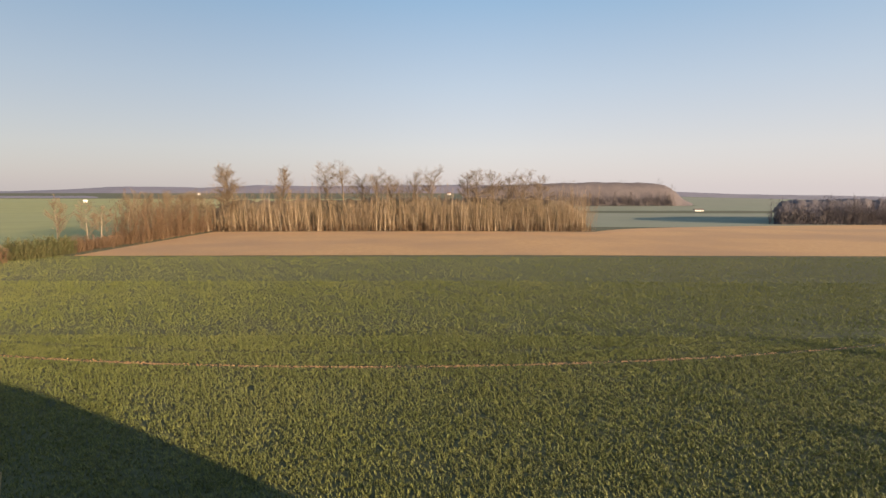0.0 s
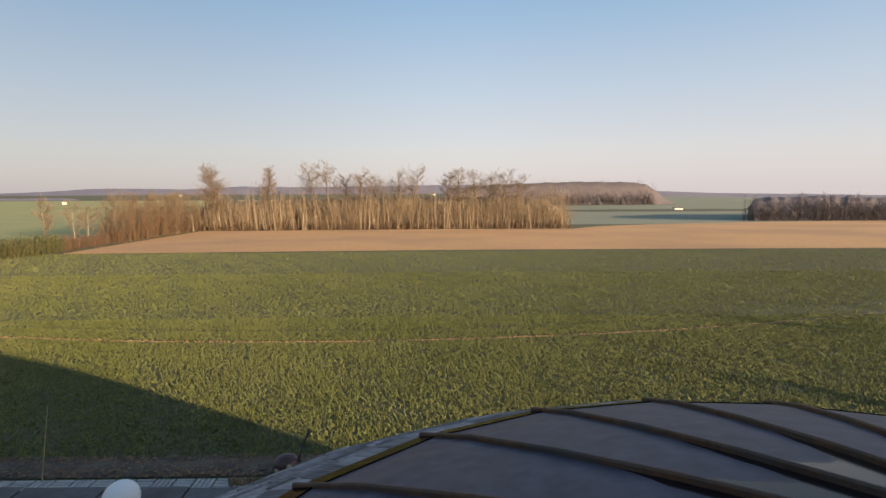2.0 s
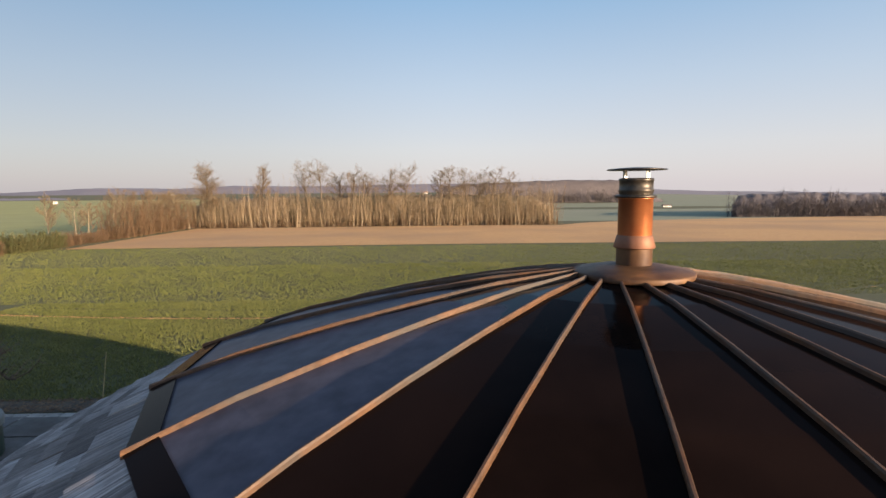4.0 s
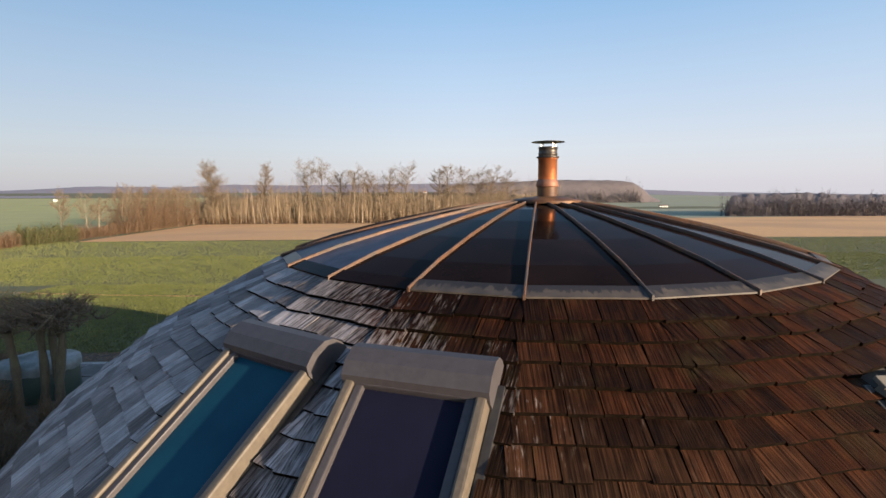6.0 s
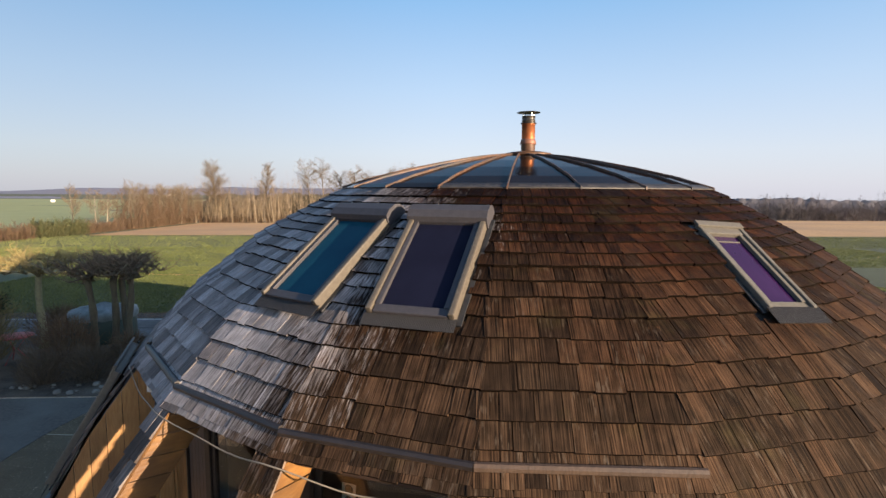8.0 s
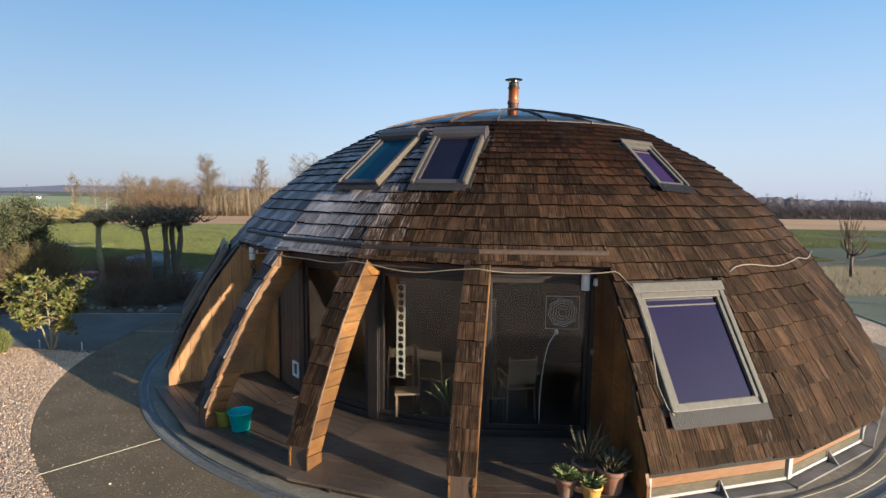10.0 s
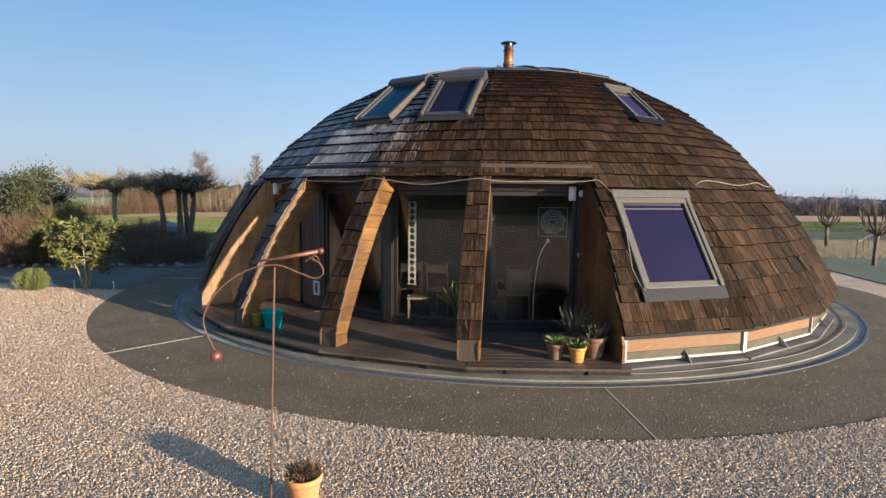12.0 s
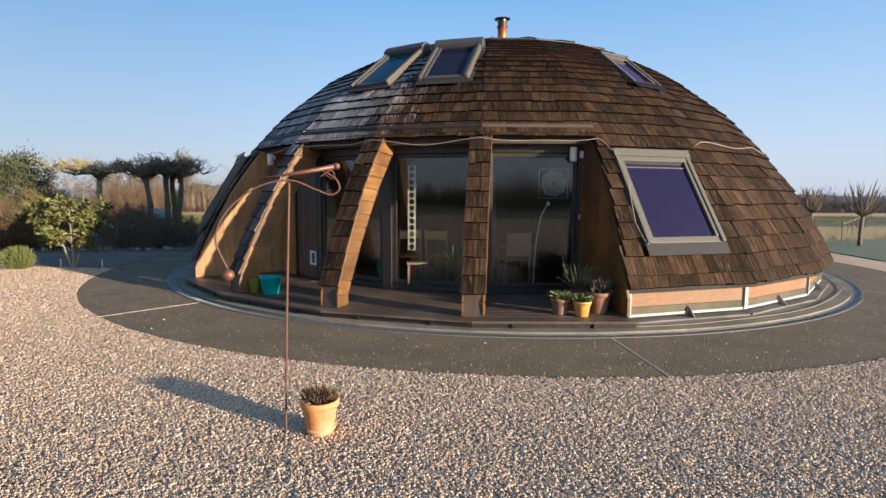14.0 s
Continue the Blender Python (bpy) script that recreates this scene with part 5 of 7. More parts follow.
# soil strip with fallen leaves along the field
vs, fs = [], []
for i in range(81):
    x = -40 + 70 * i / 80
    y = 9.72 + (0.012 * (x - 1) ** 2 if x > 1 else 0.0)
    for dy in (0.0, 0.45, 0.9):
        vs.append((x, y + dy, 0.006 + 0.03 * (dy == 0.45)))
for i in range(80):
    for j in range(2):
        a = 3 * i + j
        fs.append((a, a + 3, a + 4, a + 1))
tagged(mesh_ob("soil_strip", vs, fs, M_SOIL, smooth=True), "strip of bare dark soil between yard and field", "soil", kind="structure")
lp = np.stack([rng.uniform(-18, 13, 5200), rng.uniform(0, 0.85, 5200), np.full(5200, 0.03)], 1)
lp[:, 1] += 9.72 + np.where(lp[:, 0] > 1, 0.012 * (lp[:, 0] - 1) ** 2, 0)
scatter("fallen_leaves", lp, rng.uniform(0.02, 0.06, len(lp)), M_LEAFLITTER, "brown fallen leaves along the field's edge", 0.25, seed=5, category="leaves")
lw = [(9.6, -0.6), (40, -8.0), (40, 12.5), (13.0, 9.0), (10.6, 4.0)]
slab("lawn", lw, 0.016, M_LAWN, "short frosted lawn beside the gravel", "lawn")

# wheat: real tufts in drilled rows, thinning with distance


def tufts(name, n, x0, x1, y0, y1, h, w, seed, row=0.17, blades=4):
    g = np.random.default_rng(seed)
    x, y = g.uniform(x0, x1, n), g.uniform(y0, y1, n)
    skew = 0.10 * x
    y = np.round((y + skew) / row) * row - skew + g.normal(0, row * 0.34, n)
    edge_y = 10.45 + np.where(x > 1, 0.012 * (x - 1) ** 2, 0)
    d1 = np.abs(y - (19.5 + 0.0075 * (x + 6) ** 2))
    keep = (y > edge_y) & (y < 57.2 + 0.02 * np.abs(x)) & (d1 > 0.10 + 0.1 * g.random(n)) & (g.random(n) < 0.85 + 0.2 * np.sin(x * 0.9 + np.sin(y * 0.7) * 2) * np.sin(y * 1.1))
    keep &= g.random(n) < 0.80 + 0.24 * np.sin(11.3 * x + 3.2 * np.sin(5.1 * y + x)) * np.sin(14.7 * y + 3.2 * np.sin(4.7 * x - y)) + 0.16 * np.sin(2.1 * x + 1.3 * y)
    keep &= ~((np.abs(y - 21.3 - 0.0075 * (x + 6) ** 2) < 0.16) & (g.random(n) < 0.7))
    x, y = x[keep], y[keep]
    d = y + 0.12 * np.abs(x)
    z = np.where(d > 15, -0.024 * (d - 15) * np.minimum(1, (d - 15) / 12), 0) - 0.012
    n = len(x)
    P = np.stack([x, y, z], 1)
    V = np.zeros((n, blades, 3, 3))
    for b in range(blades):
        a = g.uniform(0, 2 * np.pi, n)
        lean = g.uniform(0.25, 1.0, n)
        hh = h * g.uniform(0.6, 1.25, n)
        ww = w * g.uniform(0.6, 1.2, n)
        side = np.stack([-np.sin(a), np.cos(a), 0 * a], 1) * ww[:, None] / 2
        tip = np.stack([np.cos(a) * lean * hh, np.sin(a) * lean * hh, hh], 1)
        V[:, b, 0], V[:, b, 1], V[:, b, 2] = P - side, P + side, P + tip
    F = np.arange(n * blades * 3).reshape(-1, 3)
    return tagged(quick_mesh(name, V.reshape(-1, 3), F, M_BLADES), "rows of young green winter wheat", "wheat", kind="stuff")


tufts("wheat_crop", 230000, -22, 20, 10, 24, 0.075, 0.024, 21, blades=4)
tufts("wheat_crop", 170000, -42, 38, 24, 40, 0.072, 0.036, 22, blades=3)
tufts("wheat_crop", 110000, -58, 60, 40, 58.5, 0.065, 0.052, 23, blades=2)
# grit and lichen flecks on the concrete walk
ga, gr_ = rng.uniform(np.radians(-200), np.radians(-20), 4500), rng.uniform(7.16, 8.40, 4500)
scatter("walk_grit", np.stack([CX + gr_ * np.cos(ga), CY + gr_ * np.sin(ga), np.full(4500, 0.001)], 1), rng.uniform(0.003, 0.0085, 4500) * np.where(rng.random(4500) < 0.05, 1.8, 1), M_STONE, "loose grit strewn over the concrete walk", 0.35, seed=12)
# wheel track: bare broken soil
tp = np.stack([rng.uniform(-40, 34, 11000), rng.normal(0, 0.07, 11000), np.full(11000, 0.0)], 1)
tp[:, 1] += 19.5 + 0.0075 * (tp[:, 0] + 6) ** 2
d = tp[:, 1] + 0.12 * np.abs(tp[:, 0])
tp[:, 2] = np.where(d > 15, -0.024 * (d - 15) * np.minimum(1, (d - 15) / 12), 0) + 0.005
tp = tp[rng.random(11000) < (0.52 + 0.4 * np.sin(tp[:, 0] * 1.3) * np.sin(tp[:, 0] * 0.37)) * np.clip(1.05 - (tp[:, 0] - 4) / 12, 0.06, 1)]
scatter("wheel_track_clods", tp, rng.uniform(0.015, 0.038, len(tp)), M_CLOD, "bare pale soil clods along a wheel track", 0.5, seed=7, category="soil")
# clods on the harrowed field
cp = np.stack([rng.uniform(-46, 100, 20000), rng.uniform(58, 108, 20000), np.zeros(20000)], 1)
d = cp[:, 1] + 0.12 * np.abs(cp[:, 0])
cp[:, 2] = -0.024 * (np.minimum(d, 300) - 15) + 0.03
scatter("field_clods", cp, rng.uniform(0.03, 0.07, len(cp)), M_CLOD, "reddish clods on the harrowed field", 0.4, seed=8, category="soil")
# dry grass strip beyond the lawn
gx = np.stack([rng.uniform(12.0, 24, 16000), rng.uniform(5.0, 11.5, 16000)], 1)
gx = gx[gx[:, 1] > 4.4 + 0.32 * (gx[:, 0] - 12)]
V, n = [], len(gx)
a = rng.uniform(0, 6.28, n)
hh = rng.uniform(0.10, 0.26, n)
b0 = np.stack([gx[:, 0] - 0.012, gx[:, 1], 0 * a], 1)
b1 = np.stack([gx[:, 0] + 0.012, gx[:, 1], 0 * a], 1)
tp3 = np.stack([gx[:, 0] + 0.14 * np.cos(a), gx[:, 1] + 0.14 * np.sin(a), hh], 1)
tagged(quick_mesh("dry_grass", np.stack([b0, b1, tp3], 1).reshape(-1, 3), np.arange(3 * n).reshape(-1, 3), M_DRYGRASS), "strip of pale dry winter grass", "grass", kind="stuff")
fence = thing("wire_fence", "low wire strung on thin posts at the field's edge", "fence")
for i in range(9):
    part("post", tube([(13.5 + 1.6 * i, 5.0 + 1.5 * i, 0), (13.5 + 1.6 * i, 5.0 + 1.5 * i, 0.75)], 0.02, 6), M_BARK, fence)
part("wire", tube([(13.5, 5.0, 0.62), (26.3, 17.0, 0.62)], 0.012, 5), M_CABLE, fence)

# ---- trees and woods ----


def branch_tree(seed, h, spread, trunk_r, levels=4, first=0.3, up=0.55, count=(5, 4, 4), lean=0.0, flat=None, minr=0.006, short=0.5):
    """Bare tree: a list of tapering tubes, from trunk to twigs."""
    g = random.Random(seed)
    tubes = []

    def grow(p, d, ln, r, lv):
        n = 4 if lv < 2 else 3
        pts, rad = [p], [r]
        q, dd = p.copy(), d.copy()
        for i in range(n):
            dd = (dd + Vector((g.uniform(-1, 1), g.uniform(-1, 1), g.uniform(-0.5, 0.9) if flat is None else g.uniform(-0.6, 0.6))) * (0.13 + 0.06 * lv)).normalized()
            q = q + dd * ln / n
            if flat is not None and q.z > flat:
                q.z = flat + (q.z - flat) * 0.35
            pts.append(q.copy())
            rad.append(r * (1 - 0.62 * (i + 1) / n))
        tubes.append((pts, rad, 6 if lv == 0 else (4 if lv == 1 else 3)))
        if lv >= levels:
            return
        c = count[min(lv, len(count) - 1)]
        for i in range(c):
            f = first + (1 - first) * (i + g.random()) / c if lv == 0 else 0.25 + 0.75 * (i + g.random()) / c
            k = min(int(f * n), n - 1)
            o = pts[k].lerp(pts[k + 1], f * n - k) if k < n else pts[-1]
            az = g.uniform(0, 2 * math.pi)
            sd = Vector((math.cos(az), math.sin(az), 0))
            nd = (d * up + sd * spread * g.uniform(0.6, 1.2)).normalized()
            grow(o, nd, ln * g.uniform(0.8, 1.2) * (short * (1.2 - 0.6 * f) if lv == 0 else 0.5), max(r * 0.42 * (1 - 0.4 * f), minr), lv + 1)

    grow(Vector((0, 0, 0)), Vector((lean, 0, 1)).normalized(), h, trunk_r, 0)
    return tubes


def tree_thing(name, label, tubes, m, split=1, mats=(None, None), group=""):
    t = thing(name, label, "tree", m, group)
    bm = bmesh.new()
    add_tube(bm, *tubes[0])
    part("trunk", bm, mats[0] or M_BARK, t)
    bm = bmesh.new()
    for q in tubes[1:]:
        add_tube(bm, *q, cap=False)
    part("crown", bm, mats[1] or M_TWIG, t)
    return t


TALL = [(-45.6, 11.6, 0.28, 1), (-36.6, 11.8, 0.3, 2), (-26.8, 12.0, 0.5, 3), (-22.6, 11.9, 0.5, 4), (-20.6, 10.3, 0.5, 5), (-17.0, 10.3, 0.5, 6), (-13.0, 10.0, 0.5, 7), (-9.7, 10.4, 0.5, 8),
        (-6.4, 11.2, 0.5, 9), (1.3, 10.0, 0.5, 10), (3.1, 10.9, 0.5, 11), (6.8, 10.2, 0.5, 12), (9.4, 10.1, 0.5, 14), (11.4, 10.3, 0.5, 15), (16.0, 9.4, 0.55, 13)]
for i, (x, h, sp, sd) in enumerate(TALL):
    y = 106 + (i * 7 % 5)
    narrow = i < 2
    tb = branch_tree(sd, h, 0.75 if i == 0 else (0.6 if narrow else 0.8), 0.15, 3, 0.26 if i == 0 else (0.40 if narrow else 0.52), 0.60, (64, 9, 8) if i == 0 else ((36, 9, 8) if narrow else (17, 9, 8)), minr=0.011, short=0.27 if i == 0 else (0.20 if narrow else 0.30))
    tree_thing("tall_tree", "tall bare winter tree with thin upright crown" if narrow else "tall bare winter tree with open spreading crown", tb, Matrix.Translation((x, y, land(x, y))), group="tall trees over the wood")


def wood(name, n, region, h, label, seed, material, stem=0.07, twigs=9, tw=0.05, spread=0.9, low=0.0):
    """A wood of thin bare stems and twigs as one mesh of slivers. region(u, v) gives x, y."""
    g = np.random.default_rng(seed)
    u, v = g.random(n), g.random(n)
    xy = np.array([region(a, b) for a, b in zip(u, v)])
    zz = np.array([land(a, b) for a, b in xy])
    clump = 0.82 + 0.20 * np.sin(u * 41 + seed) * np.sin(u * 17.3 + 2 * seed) + 0.14 * np.sin(u * 97 + 3 * seed)
    hh = h * g.uniform(0.50, 1.06, n) * clump * 1.1
    quads = []
    base = np.stack([xy[:, 0], xy[:, 1], zz], 1)
    lean = g.normal(0, 0.11, (n, 2))
    top = base + np.stack([lean[:, 0] * hh, lean[:, 1] * hh, hh], 1)
    r = stem * g.uniform(0.5, 1.3, n)
    for a in (0.3, 0.3 + np.pi / 2):
        s = np.array([np.cos(a), np.sin(a), 0])
        quads.append(np.stack([base - s * r[:, None], base + s * r[:, None], top + s * r[:, None] * 0.05, top - s * r[:, None] * 0.05], 1))
    for k in range(twigs):
        f = g.uniform(low, 1.0, n)
        o = base + (top - base) * f[:, None]
        az = g.uniform(0, 2 * np.pi, n)
        ln = spread * g.uniform(0.5, 1.3, n) * (1.15 - 0.6 * f)
        e = o + np.stack([np.cos(az) * ln * 0.75, np.sin(az) * ln * 0.75, ln * g.uniform(-0.1, 1.0, n)], 1)
        sd = np.stack([-np.sin(az), np.cos(az), 0 * az], 1) * (tw * g.uniform(0.5, 1.2, n))[:, None]
        quads.append(np.stack([o - sd, o + sd, e + sd * 0.2, e - sd * 0.2], 1))
    Q = np.concatenate(quads)
    return tagged(quick_mesh(name, Q.reshape(-1, 3), np.arange(4 * len(Q)).reshape(-1, 4), material), label, "wood", kind="stuff")


def table(x, pts):
    """Straight steps between given heights."""
    return float(np.interp(x, [p[0] for p in pts], [p[1] for p in pts]))


def canopy(label, x0, x1, y0, y1, nx, ny, tops, amp, size, material, cat="wood"):
    """A far wood or ridge: one closed, lumpy hill of crowns with a steep front."""
    vs, fs = [], []
    for j in range(ny + 1):
        v = j / ny
        y = y0 + (y1 - y0) * v
        rise = 0.0 if j == 0 else (0.72 if j == 1 else (0.93 if j == 2 else 1.0 - 0.3 * v * v))
        for i in range(nx + 1):
            x = x0 + (x1 - x0) * i / nx
            top_here = table(x, tops)
            x *= y / y0
            z = land(x, y) - 0.5
            n = noise.noise(Vector((x / size, y / size, 0.3))) + 0.5 * noise.noise(Vector((x / size * 2.3, y / size * 2.3, 4.0)))
            vs.append((x, y, z + max(0.0, top_here - z) * rise + n * amp * (j > 0)))
    for j in range(ny):
        for i in range(nx):
            a = j * (nx + 1) + i
            fs.append((a, a + 1, a + nx + 2, a + nx + 1))
    return tagged(mesh_ob("far_woodland", vs, fs, material, smooth=True), label, cat, kind="stuff")


M_STEM = ramp_island("coppice_stems", [(0.27, 0.20, 0.125), (0.36, 0.275, 0.185), (0.44, 0.345, 0.24), (0.31, 0.23, 0.14), (0.50, 0.41, 0.30), (0.27, 0.20, 0.125)], 0.9)
M_COPPICE = ramp_island("coppice_twigs", [(0.20, 0.142, 0.090), (0.25, 0.182, 0.115), (0.30, 0.225, 0.145), (0.21, 0.152, 0.092)], 0.9)
M_TWIGMASS = surface("brown_twig_mass", (0.14, 0.10, 0.058), (0.27, 0.20, 0.12), 2.2, 0.95, bump=0.9, bump_scale=4, stretch=(1, 1, 0.25), depth=0.5, stain=(0.12, 0.095, 0.055), stain_scale=0.12)
M_HTWIG = ramp_island("hedge_tree_twigs", [(0.095, 0.070, 0.043), (0.135, 0.098, 0.060), (0.16, 0.122, 0.076), (0.11, 0.078, 0.045)], 0.9)
M_PALEBARK = surface("pale_grey_bark", (0.20, 0.16, 0.11), (0.34, 0.28, 0.20), 7, 0.9, bump=0.3)
M_HEDGE = ramp_island("hedge_twigs", [(0.10, 0.058, 0.034), (0.15, 0.086, 0.048), (0.17, 0.105, 0.056), (0.115, 0.085, 0.046)], 0.9)
M_OLIVE = ramp_island("olive_scrub", [(0.060, 0.070, 0.026), (0.095, 0.10, 0.036), (0.13, 0.11, 0.045)], 0.9)
# twig tones carry the same painted haze as the far wood
M_FARTWIG = ramp_island("haze_tinted_far_twigs", [(0.105, 0.090, 0.094), (0.135, 0.116, 0.117), (0.155, 0.132, 0.130), (0.118, 0.102, 0.105)], 0.95)
wood("coppice_wood", 1500, lambda u, v: (-51 + 77 * u, 105 + 17 * v ** 1.5), 9.3, "belt of tall thin coppice stems, bare in winter", 31, M_COPPICE, 0.028, 62, 0.019, 1.25, 0.18)
canopy("brown mass of twigs inside the coppice", -50, 24.6, 107.5, 121, 150, 8, [(-50, 2.0), (-44, 3.8), (-10, 4.3), (14, 4.2), (21, 3.4), (24.6, 0.5)], 0.75, 1.6, M_TWIGMASS)
wood("coppice_stems", 420, lambda u, v: (-46 + 71 * u, 104.6 + 5 * v), 7.4, "pale bare stems at the edge of the wood", 41, M_STEM, 0.06, 6, 0.02, 1.3, 0.5)
wood("wood_undergrowth", 2200, lambda u, v: (-51 + 76 * u, 104.2 + 12 * v), 1.9, "brown undergrowth at the foot of the wood", 32, M_HEDGE, 0.04, 14, 0.035, 0.9)
wood("hedge", 110, lambda u, v: (-44.6 - 1.6 * v, 47 + 4.5 * u), 1.7, "rust-brown bush at the hedge's near end", 43, M_HEDGE, 0.02, 40, 0.022, 0.8)
wood("hedge", 1000, lambda u, v: (-46.2 - 4.8 * u + 2.4 * (v - 0.5), 61 + 44 * u), 1.7, "unkempt brown hedge running along the field", 33, M_HEDGE, 0.02, 34, 0.02, 0.8)
wood("hedge_growth", 330, lambda u, v: (-47.4 - 3.6 * u + 4.5 * (v - 0.5), 74 + 33 * u), 6.3, "young brown trees crowding the hedge's far end", 34, M_HEDGE, 0.02, 90, 0.018, 1.2, 0.1)
wood("scrub", 380, lambda u, v: (-44.8 - 2.6 * v, 53.5 + 7.5 * u), 1.9, "dark olive scrub at the hedge's end", 35, M_OLIVE, 0.03, 40, 0.04, 0.8)
HEDGE_TREES = [(-46.4, 60.5, 5.2, 0.7), (-46.8, 66, 5.0, 0.9), (-47.2, 69, 4.6, 0.9), (-47.9, 76, 5.9, 0.8), (-48.3, 79, 5.0, 0.9), (-48.9, 84.5, 5.6, 0.8), (-49.5, 90, 6.0, 0.8), (-50, 95, 6.0, 0.8), (-49.4, 81, 6.2, 0.9), (-50.6, 86, 6.4, 0.9), (-48.6, 88, 6.0, 0.9), (-50.8, 92, 6.6, 0.9), (-49.2, 97, 6.3, 0.9), (-51.2, 98, 6.6, 0.9), (-50.2, 101, 6.5, 0.9), (-51.8, 104, 6.8, 0.9), (-48.8, 103, 6.4, 0.9)]
for i, (x, y, h, sp) in enumerate(HEDGE_TREES):
    tb = branch_tree(300 + i, h, sp * 0.8, 0.065, 3, 0.30, 0.75, (16, 9, 8), minr=0.009, short=0.34)
    tree_thing("hedge_tree", "small bare pale-stemmed tree in the hedge", tb, Matrix.Translation((x, y, land(x, y))), mats=(M_PALEBARK, M_HTWIG), group="small trees along the hedge")


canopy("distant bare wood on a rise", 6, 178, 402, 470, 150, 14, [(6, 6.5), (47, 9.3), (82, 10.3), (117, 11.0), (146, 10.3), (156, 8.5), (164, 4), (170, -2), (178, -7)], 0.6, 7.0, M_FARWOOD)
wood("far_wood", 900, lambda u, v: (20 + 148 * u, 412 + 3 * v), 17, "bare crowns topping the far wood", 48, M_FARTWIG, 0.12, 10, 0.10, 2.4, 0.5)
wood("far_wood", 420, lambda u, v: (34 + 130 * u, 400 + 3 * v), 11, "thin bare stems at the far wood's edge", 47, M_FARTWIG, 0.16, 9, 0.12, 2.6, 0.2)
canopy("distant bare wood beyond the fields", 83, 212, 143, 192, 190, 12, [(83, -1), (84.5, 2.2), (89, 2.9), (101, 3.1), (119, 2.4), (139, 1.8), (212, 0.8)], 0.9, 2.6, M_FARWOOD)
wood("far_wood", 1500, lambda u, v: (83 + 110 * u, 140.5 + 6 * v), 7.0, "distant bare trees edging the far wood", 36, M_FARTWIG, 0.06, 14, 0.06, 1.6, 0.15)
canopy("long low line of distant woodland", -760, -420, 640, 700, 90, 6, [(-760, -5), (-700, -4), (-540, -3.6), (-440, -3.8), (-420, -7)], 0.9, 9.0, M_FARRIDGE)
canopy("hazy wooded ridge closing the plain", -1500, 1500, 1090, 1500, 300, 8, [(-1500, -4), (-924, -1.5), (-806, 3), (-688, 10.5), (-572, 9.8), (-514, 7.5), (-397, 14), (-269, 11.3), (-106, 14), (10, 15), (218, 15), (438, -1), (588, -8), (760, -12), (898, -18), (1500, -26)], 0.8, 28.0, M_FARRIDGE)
tagged(sheet("meadow", 0, 0, 0, 0, 30, 20, M_MEADOW, 0.02, lambda u, v: (-56 - 30 * v - (330 + 420 * v) * (1 - u), 50 + 560 * v)), "bright green far meadow behind the hedge", "field", kind="structure")
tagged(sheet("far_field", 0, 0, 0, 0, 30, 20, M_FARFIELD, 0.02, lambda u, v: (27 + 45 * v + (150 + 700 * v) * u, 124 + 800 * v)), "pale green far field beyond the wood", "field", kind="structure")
# behind the viewer: a line of trees, seen only in the window panes
wood("far_wood", 1500, lambda u, v: (-110 + 190 * u, -62 - 14 * v), 3.7, "dark line of trees across the road side", 40, M_OLIVE, 0.06, 34, 0.05, 1.5, 0.05)

# far buildings
M_RENDERW = surface("white_render", (0.66, 0.64, 0.60), (0.74, 0.72, 0.68), 3, 0.8, bump=0.1)
M_TILE = surface("red_brown_tiles", (0.22, 0.10, 0.06), (0.30, 0.15, 0.09), 4, 0.8, bump=0.2)


def cottage(x, y, w, d, h, roof_m, label, rz):
    z = land(x, y)
    t = thing("far_cottage", label, "house", Matrix.Translation((x, y, z)) @ pose(0, 0, 0, 0, 0, rz))
    part("wall", box((w, d, h), Matrix.Translation((0, 0, h / 2)), 0.03), M_RENDERW, t)
    bm = bmesh.new()
    o = 0.3
    vv = [bm.verts.new(c) for c in ((-w / 2 - o, -d / 2 - o, h + 0.02), (w / 2 + o, -d / 2 - o, h + 0.02), (w / 2 + o, d / 2 + o, h + 0.02), (-w / 2 - o, d / 2 + o, h + 0.02), (-w / 2 - o, 0, h + d * 0.48), (w / 2 + o, 0, h + d * 0.48))]
    for q in ((0, 1, 5, 4), (2, 3, 4, 5), (0, 4, 3), (1, 2, 5), (3, 2, 1, 0)):
        bm.faces.new([vv[i] for i in q])
    part("roof", bm, roof_m, t)
    for i in range(3):
        part("window", box((w * 0.12, 0.06, h * 0.35), Matrix.Translation((w * (i - 1) * 0.3, -d / 2 - 0.02, h * 0.55)), 0.01), M_DOORFRAME, t)


cottage(-334, 480, 2.6, 2.0, 1.3, M_RENDERW, "small white far cottage", 10)
cottage(-6.7, 900, 5, 4, 2.2, M_TILE, "small white far cottage with a brown roof", -20)
cottage(-430, 900, 4.5, 3.5, 2.0, M_SLAB, "small white far cottage on the rise", 30)
cottage(137.5, 305, 5.0, 1.6, 0.75, M_SLAB, "long low pale far shed", 5)

